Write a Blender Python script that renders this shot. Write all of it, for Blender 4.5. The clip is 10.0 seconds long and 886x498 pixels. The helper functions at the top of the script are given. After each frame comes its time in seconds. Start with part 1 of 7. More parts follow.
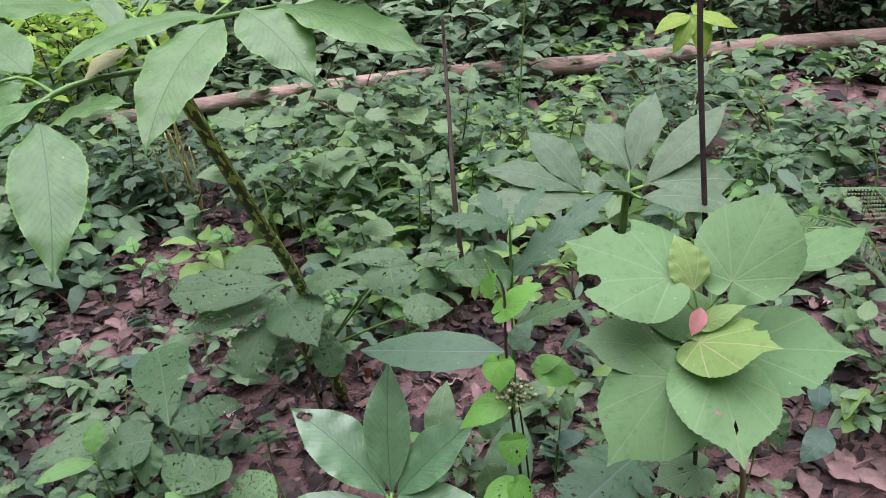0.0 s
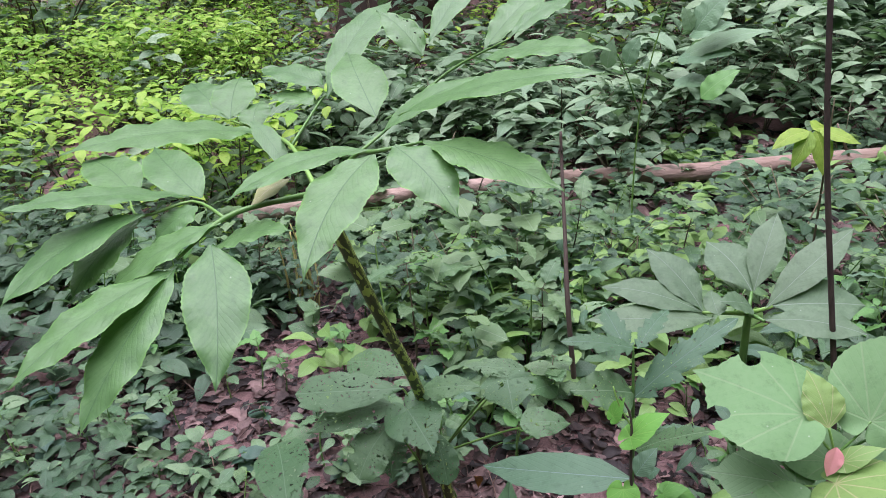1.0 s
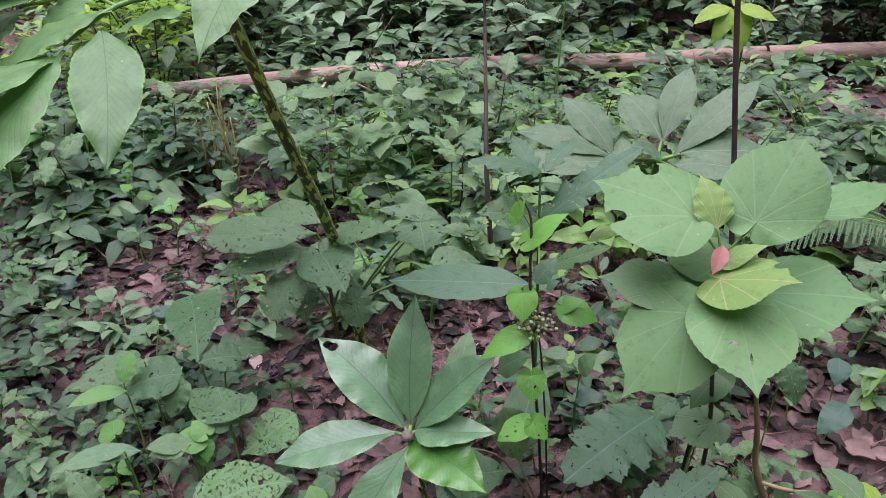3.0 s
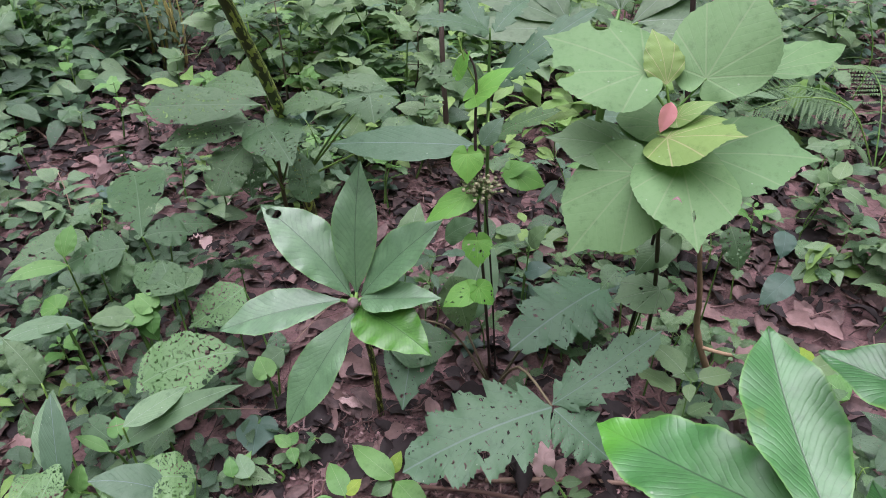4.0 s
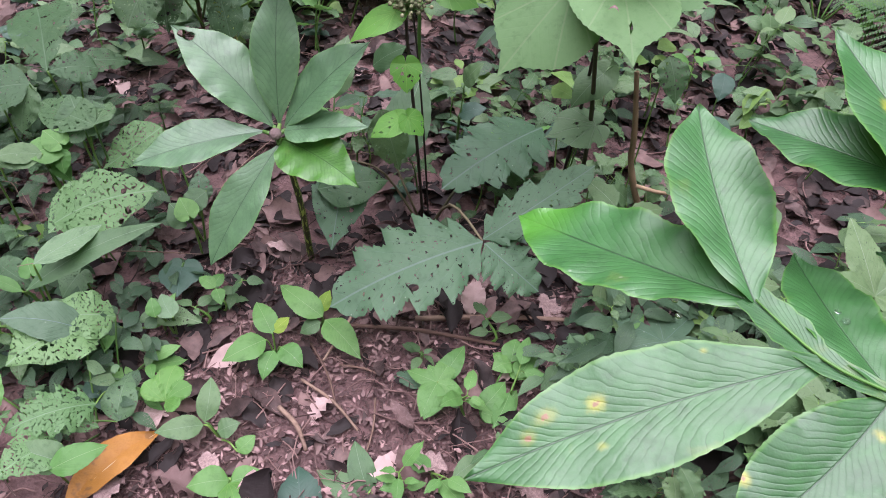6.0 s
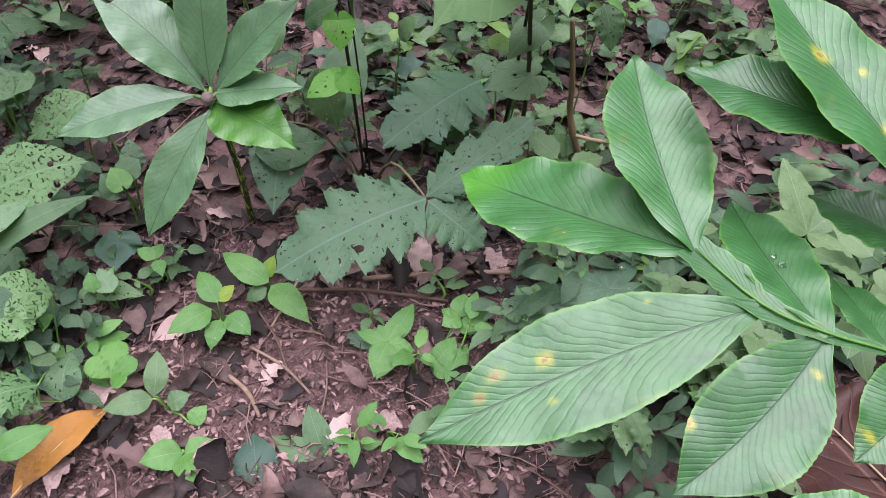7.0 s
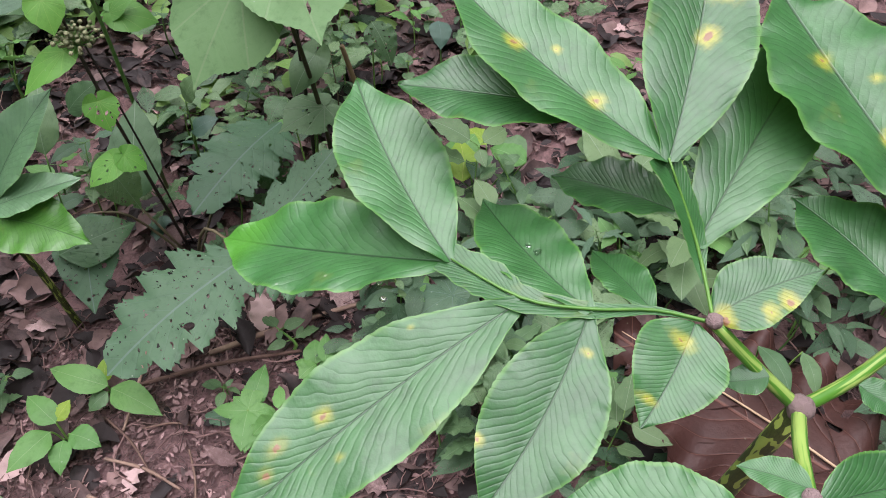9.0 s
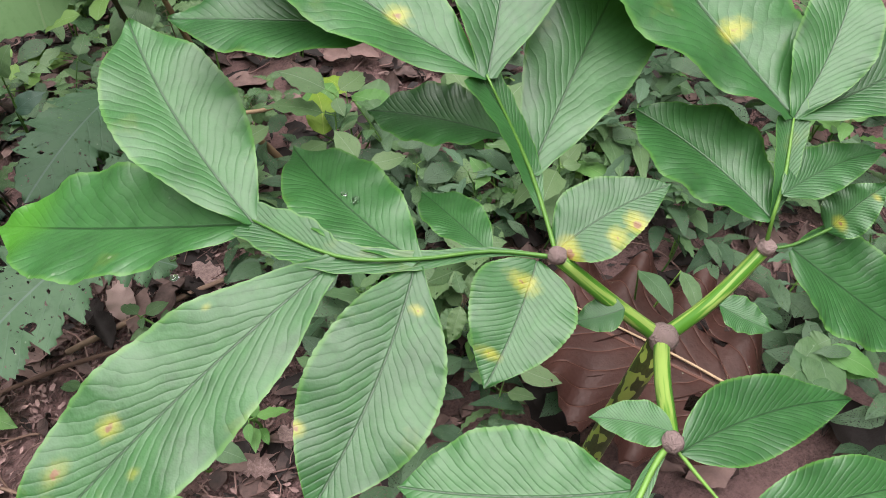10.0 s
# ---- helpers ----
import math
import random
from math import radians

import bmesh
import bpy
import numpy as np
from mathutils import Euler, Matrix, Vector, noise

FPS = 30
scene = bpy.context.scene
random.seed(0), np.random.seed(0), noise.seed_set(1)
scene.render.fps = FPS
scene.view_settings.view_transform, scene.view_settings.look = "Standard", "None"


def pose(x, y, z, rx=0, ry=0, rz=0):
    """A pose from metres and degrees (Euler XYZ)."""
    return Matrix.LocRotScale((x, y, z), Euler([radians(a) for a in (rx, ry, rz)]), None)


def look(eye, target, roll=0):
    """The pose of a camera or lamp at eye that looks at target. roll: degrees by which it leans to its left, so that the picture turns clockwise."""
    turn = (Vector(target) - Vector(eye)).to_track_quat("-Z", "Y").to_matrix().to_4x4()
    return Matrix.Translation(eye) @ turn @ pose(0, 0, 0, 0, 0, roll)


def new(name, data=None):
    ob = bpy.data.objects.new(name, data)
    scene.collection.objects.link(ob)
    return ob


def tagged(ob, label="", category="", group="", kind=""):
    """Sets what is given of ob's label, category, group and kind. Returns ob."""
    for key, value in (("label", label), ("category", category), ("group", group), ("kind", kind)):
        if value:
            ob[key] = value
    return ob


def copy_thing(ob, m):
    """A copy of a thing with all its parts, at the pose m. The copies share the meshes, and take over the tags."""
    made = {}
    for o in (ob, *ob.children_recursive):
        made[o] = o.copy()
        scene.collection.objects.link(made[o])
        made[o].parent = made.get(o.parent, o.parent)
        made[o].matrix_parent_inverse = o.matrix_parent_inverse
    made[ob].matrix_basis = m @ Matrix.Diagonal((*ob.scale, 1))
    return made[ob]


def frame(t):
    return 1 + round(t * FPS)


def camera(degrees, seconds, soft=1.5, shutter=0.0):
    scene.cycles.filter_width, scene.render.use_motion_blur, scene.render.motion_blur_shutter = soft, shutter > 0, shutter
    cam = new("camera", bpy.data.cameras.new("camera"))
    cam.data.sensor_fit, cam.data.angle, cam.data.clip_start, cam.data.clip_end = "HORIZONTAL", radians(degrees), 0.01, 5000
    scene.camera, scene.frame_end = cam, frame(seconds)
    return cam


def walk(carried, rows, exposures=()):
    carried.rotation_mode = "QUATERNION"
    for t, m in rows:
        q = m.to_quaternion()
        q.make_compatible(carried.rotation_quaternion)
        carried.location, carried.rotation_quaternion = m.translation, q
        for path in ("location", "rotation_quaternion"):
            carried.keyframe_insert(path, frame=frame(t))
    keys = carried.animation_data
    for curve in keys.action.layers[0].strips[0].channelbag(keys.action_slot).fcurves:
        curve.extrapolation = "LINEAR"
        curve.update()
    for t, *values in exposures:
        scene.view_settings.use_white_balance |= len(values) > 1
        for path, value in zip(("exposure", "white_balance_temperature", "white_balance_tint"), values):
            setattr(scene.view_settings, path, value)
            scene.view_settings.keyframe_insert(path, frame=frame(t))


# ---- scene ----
cam = camera(59.4, 10.0, soft=0.65)
PATH = [
    (0, (0.151, 0.004, 1.386), (-0.039, 1.725, 0.385), -1.8),
    (0.5, (0.119, -0.012, 1.416), (-0.208, 1.744, 0.517), -2.3),
    (1, (0.11, -0.03, 1.454), (-0.335, 1.756, 0.671), -3.2),
    (1.5, (0.126, -0.052, 1.429), (-0.318, 1.751, 0.685), -3.0),
    (2, (0.144, -0.062, 1.376), (-0.211, 1.725, 0.552), -1.3),
    (2.2, (0.147, -0.066, 1.369), (-0.179, 1.716, 0.52), -1.1),
    (3.3, (0.168, -0.092, 1.272), (-0.054, 1.603, 0.234), 1.3),
    (3.5, (0.178, -0.092, 1.258), (-0.005, 1.579, 0.175), 1.8),
    (4, (0.192, -0.091, 1.235), (0.04, 1.512, 0.049), 2.2),
    (4.5, (0.189, -0.101, 1.207), (0.046, 1.475, -0.016), 3.0),
    (5, (0.201, -0.105, 1.184), (0.079, 1.405, -0.122), 4.2),
    (5.5, (0.205, -0.105, 1.174), (0.109, 1.376, -0.166), 4.9),
    (6, (0.223, -0.106, 1.142), (0.242, 1.318, -0.262), 6.4),
    (6.2, (0.23, -0.105, 1.13), (0.322, 1.296, -0.295), 7.9),
    (7.3, (0.223, -0.097, 1.147), (0.397, 1.24, -0.33), 7.8),
    (7.5, (0.225, -0.101, 1.148), (0.402, 1.269, -0.298), 7.2),
    (8, (0.253, -0.097, 1.152), (0.436, 1.293, -0.273), 2.7),
    (8.5, (0.279, -0.093, 1.152), (0.561, 1.29, -0.264), 0.5),
    (9, (0.315, -0.086, 1.144), (0.769, 1.243, -0.279), 1.2),
    (9.5, (0.341, -0.085, 1.136), (0.886, 1.187, -0.308), -0.3),
    (10, (0.383, -0.063, 1.093), (1.026, 1.093, -0.407), 1.9),
]
walk(cam, [(t, look(eye, target, roll)) for t, eye, target, roll in PATH], exposures=((0.0, 1.14, 6400, 12), (0.7, 1.26, 6220, 13.5), (1.5, 1.20, 6220, 11.5), (3.3, 1.10, 6350, 14.5), (4.5, 1.22, 6400, 15.5), (6.2, 1.24, 6400, 14), (7.5, 1.12, 6480, 9), (8.8, 1.07, 6560, 8.5), (9.5, 1.02, 6880, 3), (10.0, 1.0, 7100, 0)))

# ---- light ----
world = bpy.data.worlds.new("overcast_sky")
scene.world = world
world.use_nodes = True
wn = world.node_tree.nodes
sky = wn.new("ShaderNodeTexSky")
sky.sky_type, sky.sun_disc = "NISHITA", False
sky.sun_elevation, sky.sun_rotation = radians(78), radians(318)
sky.air_density, sky.dust_density, sky.ozone_density = 1.0, 3.0, 0.6
wn["Background"].inputs["Strength"].default_value = 0.016
world.node_tree.links.new(sky.outputs["Color"], wn["Background"].inputs["Color"])
sun = new("sun", bpy.data.lights.new("sun", "SUN"))
sun.data.energy, sun.data.angle, sun.data.color = 5.0, radians(82), (1.02, 0.97, 1.09)
sun.matrix_world = look((-0.35, 0.1, 3.5), (0, 0, 0))


# ---- materials ----
class Nodes:
    """Short hand for building a node tree."""

    def __init__(self, name):
        self.mat = bpy.data.materials.new(name)
        self.mat.use_nodes = True
        self.tree = self.mat.node_tree
        self.tree.nodes.clear()

    def add(self, kind, **sockets):
        node = self.tree.nodes.new(kind)
        for key, value in sockets.items():
            self.put(node, key, value)
        return node

    def put(self, node, key, value):
        slot = node.inputs[int(key[1:])] if key[0] == "_" else node.inputs[key.replace("_", " ")]
        if isinstance(value, bpy.types.NodeSocket):
            self.tree.links.new(value, slot)
        else:
            slot.default_value = value

    def math(self, op, a, b=0.0, c=0.0, clamp=False):
        node = self.add("ShaderNodeMath", _0=a, _1=b, _2=c)
        node.operation, node.use_clamp = op, clamp
        return node.outputs[0]

    def step(self, value, low, high):
        node = self.add("ShaderNodeMapRange", _0=value, _1=low, _2=high, _3=0.0, _4=1.0)
        node.interpolation_type = "SMOOTHSTEP"
        return node.outputs[0]

    def mix(self, factor, a, b):
        node = self.tree.nodes.new("ShaderNodeMix")
        node.data_type = "RGBA"
        for slot, value in ((0, factor), (6, a), (7, b)):
            if isinstance(value, bpy.types.NodeSocket):
                self.tree.links.new(value, node.inputs[slot])
            elif slot == 0:
                node.inputs[0].default_value = value
            else:
                node.inputs[slot].default_value = (*value, 1.0)
        return node.outputs[2]

    def noise(self, scale, detail=4.0, rough=0.55, vector=None):
        node = self.add("ShaderNodeTexNoise", Scale=scale, Detail=detail, Roughness=rough)
        if vector is not None:
            self.tree.links.new(vector, node.inputs["Vector"])
        return node.outputs["Fac"]

    def coords(self, kind="Object"):
        return self.tree.nodes.new("ShaderNodeTexCoord").outputs[kind]

    def end(self, shader):
        out = self.tree.nodes.new("ShaderNodeOutputMaterial")
        self.tree.links.new(shader, out.inputs["Surface"])
        return self.mat


def leaf_material(name, dark, light, vein, count=13.0, slant=0.42, palmate=False, rough=0.42, bump=0.5, thin=0.22, spots=(), blotch=0.0, islands=False, bright_tip=False, ribs=0.10, gloss=0.32, eaten=0.0, margin=0.0, grey=0.66, coat=0.0, quilt=False):
    """A leaf blade: two greens, veins, fine relief, some light let through, and yellow blemishes where given."""
    n = Nodes(name)
    dark, light, vein = [(r * (1 + 0.74 * grey), g * 0.97, min(1.0, b * (1 + 1.5 * grey))) for r, g, b in (dark, light, vein)]
    uv = n.add("ShaderNodeSeparateXYZ", _0=n.coords("UV"))
    x, y = n.math("SUBTRACT", n.math("MULTIPLY", uv.outputs[0], 2.0), 1.0), uv.outputs[1]
    a = n.math("ABSOLUTE", x)
    where = n.coords("Object")
    if islands:
        chance = n.tree.nodes.new("ShaderNodeNewGeometry").outputs["Random Per Island"]
    else:
        chance = n.tree.nodes.new("ShaderNodeObjectInfo").outputs["Random"]
    soft = n.noise(9.0, 3.0, 0.6, where)
    fine = n.noise(160.0, 3.0, 0.6, where)
    tone = n.math("ADD", n.math("MULTIPLY", chance, 0.55), n.math("MULTIPLY", soft, 0.6))
    colour = n.mix(n.step(tone, 0.15, 0.95), dark, light)
    colour = n.mix(n.math("MULTIPLY", n.step(fine, 0.45, 0.75), 0.25), colour, dark)
    if palmate:
        line = None
        for angle in (0.0, 0.5, 1.0, 1.65):
            off = n.math("ABSOLUTE", n.math("SUBTRACT", n.math("MULTIPLY", a, math.cos(angle) * 0.5), n.math("MULTIPLY", y, math.sin(angle))))
            ray = n.math("SUBTRACT", 1.0, n.step(off, 0.004, 0.013))
            line = ray if line is None else n.math("MAXIMUM", line, ray)
        s = n.math("SUBTRACT", n.math("MULTIPLY", y, count), n.math("MULTIPLY", a, count * 0.5))
        wave = n.math("MULTIPLY", n.math("ABSOLUTE", n.math("SUBTRACT", n.math("FRACT", s), 0.5)), 2.0)
        rib = n.math("MULTIPLY", n.step(wave, 0.9, 1.0), 0.2)
    else:
        wob = n.math("MULTIPLY", n.math("SUBTRACT", n.noise(14.0, 2.0, 0.5, where), 0.5), 0.06)
        s = n.math("MULTIPLY", n.math("SUBTRACT", n.math("ADD", y, wob), n.math("MULTIPLY", n.math("POWER", a, 1.25), slant)), count)
        wave = n.math("MULTIPLY", n.math("ABSOLUTE", n.math("SUBTRACT", n.math("FRACT", s), 0.5)), 2.0)
        rib = n.step(wave, 0.93, 0.99)
        if quilt:
            bent = n.math("SUBTRACT", n.math("MULTIPLY", n.math("POWER", a, 0.8), slant * 1.5), n.math("MULTIPLY", n.math("POWER", a, 3.0), slant * 0.25))
            uneven = n.math("MULTIPLY", n.math("SUBTRACT", n.noise(26.0, 3.0, 0.6, where), 0.5), 0.09)
            s = n.math("MULTIPLY", n.math("SUBTRACT", n.math("ADD", n.math("ADD", y, wob), uneven), bent), count)
            wave = n.math("MULTIPLY", n.math("ABSOLUTE", n.math("SUBTRACT", n.math("FRACT", s), 0.5)), 2.0)
            rib = n.math("MULTIPLY", n.step(wave, 0.87, 1.0), n.step(n.noise(34.0, 3.0, 0.6, where), 0.40, 0.66))
            # Lighter ridges, then lighter noise patches that paint sheen into the green.
            colour = n.mix(n.math("MULTIPLY", n.step(wave, 0.75, 0.1), 0.08), colour, tuple(v * 1.35 for v in light))
            colour = n.mix(n.math("MULTIPLY", n.step(n.noise(38.0, 4.0, 0.7, where), 0.46, 0.64), 0.30), colour, tuple(v * 1.35 for v in light))
        line = n.math("SUBTRACT", 1.0, n.step(a, 0.008, 0.026))
    grain = n.noise(55.0, 5.0, 0.7, where)
    colour = n.mix(n.math("MULTIPLY", n.step(grain, 0.5, 0.72), 0.45), colour, tuple(v * 0.55 for v in dark))
    dots = n.add("ShaderNodeTexVoronoi", Vector=where, Scale=70.0)
    few = n.add("ShaderNodeSeparateColor", _0=dots.outputs["Color"])
    speck = n.math("MULTIPLY", n.math("SUBTRACT", 1.0, n.step(dots.outputs["Distance"], 0.05, 0.13)), n.step(few.outputs[0], 0.80, 0.86))
    colour = n.mix(n.math("MULTIPLY", speck, 0.5), colour, (0.34, 0.40, 0.30))
    colour = n.mix(n.math("MULTIPLY", rib, ribs), colour, vein)
    colour = n.mix(n.math("MULTIPLY", line, 0.36 if palmate else 0.85 if quilt else 0.6), colour, vein)
    if margin:
        edge = n.add("ShaderNodeAttribute")
        edge.attribute_name = "edge"
        rim = n.math("ADD", edge.outputs["Fac"], n.math("MULTIPLY", n.math("SUBTRACT", grain, 0.5), 0.10))
        colour = n.mix(n.math("MULTIPLY", n.step(rim, 0.90, 0.985), margin), colour, (0.15, 0.36, 0.05))
    if bright_tip:
        colour = n.mix(n.math("MULTIPLY", n.step(n.math("ADD", y, n.math("MULTIPLY", soft, 0.2)), 0.78, 1.0), 0.85), colour, (0.065, 0.240, 0.020))
    if blotch:
        colour = n.mix(n.math("MULTIPLY", n.step(n.noise(30.0, 3.0, 0.6, where), 0.62, 0.7), blotch), colour, (0.30, 0.30, 0.04))
    for sx, sy, size, *weak in spots:
        gap = n.math("SQRT", n.math("ADD", n.math("POWER", n.math("SUBTRACT", x, sx), 2.0), n.math("POWER", n.math("MULTIPLY", n.math("SUBTRACT", y, sy), 4.4), 2.0)))
        gap = n.math("ADD", gap, n.math("MULTIPLY", n.math("SUBTRACT", n.noise(48.0, 4.0, 0.7, where), 0.5), size * 4.2))
        colour = n.mix(n.math("SUBTRACT", 1.0, n.step(gap, size * 0.1, size * 2.4)), colour, n.mix(weak[0] if weak else 0.66, colour, (0.48, 0.44, 0.04)))
        colour = n.mix(n.math("SUBTRACT", 1.0, n.step(gap, size * 0.10, size * 0.62)), colour, (0.22, 0.105, 0.05))
    height = n.math("ADD", n.math("MULTIPLY", n.math("POWER", wave, 7.0), -0.2 if palmate else -0.6), n.math("MULTIPLY", fine, 0.35))
    if quilt:
        height = n.math("ADD", n.math("MULTIPLY", n.math("POWER", wave, 3.5), -0.20), n.math("MULTIPLY", n.noise(60.0, 4.0, 0.65, where), 0.7))
    height = n.math("SUBTRACT", height, n.math("MULTIPLY", line, 0.5))
    relief = n.add("ShaderNodeBump", Strength=bump, Distance=0.0025, Height=height)
    sheen = n.add("ShaderNodeMapRange", _0=fine, _1=0.3, _2=0.7, _3=rough - 0.06, _4=rough + 0.12)
    front = n.add("ShaderNodeBsdfPrincipled", Base_Color=colour, Roughness=sheen.outputs[0], Normal=relief.outputs[0], Specular_IOR_Level=gloss, Coat_Weight=coat, Coat_Roughness=0.5, Coat_IOR=1.75)
    back = n.add("ShaderNodeBsdfTranslucent", Color=n.mix(0.4, colour, (0.16, 0.36, 0.06)), Normal=relief.outputs[0])
    both = n.add("ShaderNodeMixShader", _0=thin, _1=front.outputs[0], _2=back.outputs[0])
    if eaten:
        spread = n.add("ShaderNodeCombineXYZ", _0=n.math("ADD", n.math("MULTIPLY", uv.outputs[0], 0.6), n.math("MULTIPLY", chance, 31.0)), _1=y).outputs[0]
        gone = n.math("MULTIPLY", n.step(n.noise(30.0, 2.0, 0.6, spread), 0.69 - 0.08 * eaten, 0.70 - 0.08 * eaten), n.step(n.noise(3.0, 1.0, 0.5, spread), 0.30, 0.45))
        gone = n.math("MULTIPLY", gone, n.step(a, 0.06, 0.09))
        both = n.add("ShaderNodeMixShader", _0=gone, _1=both.outputs[0], _2=n.add("ShaderNodeBsdfTransparent").outputs[0])
    return n.end(both.outputs[0])


def plain_material(name, dark, light, scale=30.0, rough=0.8, bump=0.5, stretch=(1, 1, 1), islands=False, distance=0.004, third=None, low=0.25, high=0.78):
    """Bark, soil, dry leaf: two colours in two scales of noise, with relief."""
    n = Nodes(name)
    place = n.add("ShaderNodeMapping", Vector=n.coords("Object"), Scale=stretch).outputs[0]
    big, small = n.noise(scale * 0.22, 3.0, 0.55, place), n.noise(scale, 6.0, 0.65, place)
    tone = n.math("ADD", n.math("MULTIPLY", big, 0.5), n.math("MULTIPLY", small, 0.5))
    if islands:
        chance = n.tree.nodes.new("ShaderNodeNewGeometry").outputs["Random Per Island"]
    else:
        chance = n.tree.nodes.new("ShaderNodeObjectInfo").outputs["Random"]
    tone = n.math("ADD", tone, n.math("MULTIPLY", n.math("SUBTRACT", chance, 0.5), 0.9 if islands else 0.6))
    colour = n.mix(n.step(tone, low, high), dark, light)
    if third:
        colour = n.mix(n.step(n.noise(scale * 0.5, 3.0, 0.6, place), 0.56, 0.66), colour, third)
    relief = n.add("ShaderNodeBump", Strength=bump, Distance=distance, Height=small)
    shader = n.add("ShaderNodeBsdfPrincipled", Base_Color=colour, Roughness=rough, Normal=relief.outputs[0])
    return n.end(shader.outputs[0])


def mottled_material(name, ground, patch, scale, low, high, stretch):
    """A fleshy stalk with sharp blotches, drawn out along its length."""
    n = Nodes(name)
    uv = n.add("ShaderNodeSeparateXYZ", _0=n.coords("UV"))
    turn = n.math("MULTIPLY", uv.outputs[0], 2 * math.pi)
    place = n.add("ShaderNodeCombineXYZ", _0=n.math("MULTIPLY", n.math("COSINE", turn), 0.012), _1=n.math("MULTIPLY", n.math("SINE", turn), 0.012), _2=n.math("MULTIPLY", uv.outputs[1], stretch)).outputs[0]
    spot = n.step(n.noise(scale, 1.0, 0.5, place), low, high)
    tone = n.noise(scale * 4, 3.0, 0.6, place)
    colour = n.mix(n.math("MULTIPLY", tone, 0.25), n.mix(spot, ground, patch), ground)
    shader = n.add("ShaderNodeBsdfPrincipled", Base_Color=colour, Roughness=0.45)
    return n.end(shader.outputs[0])


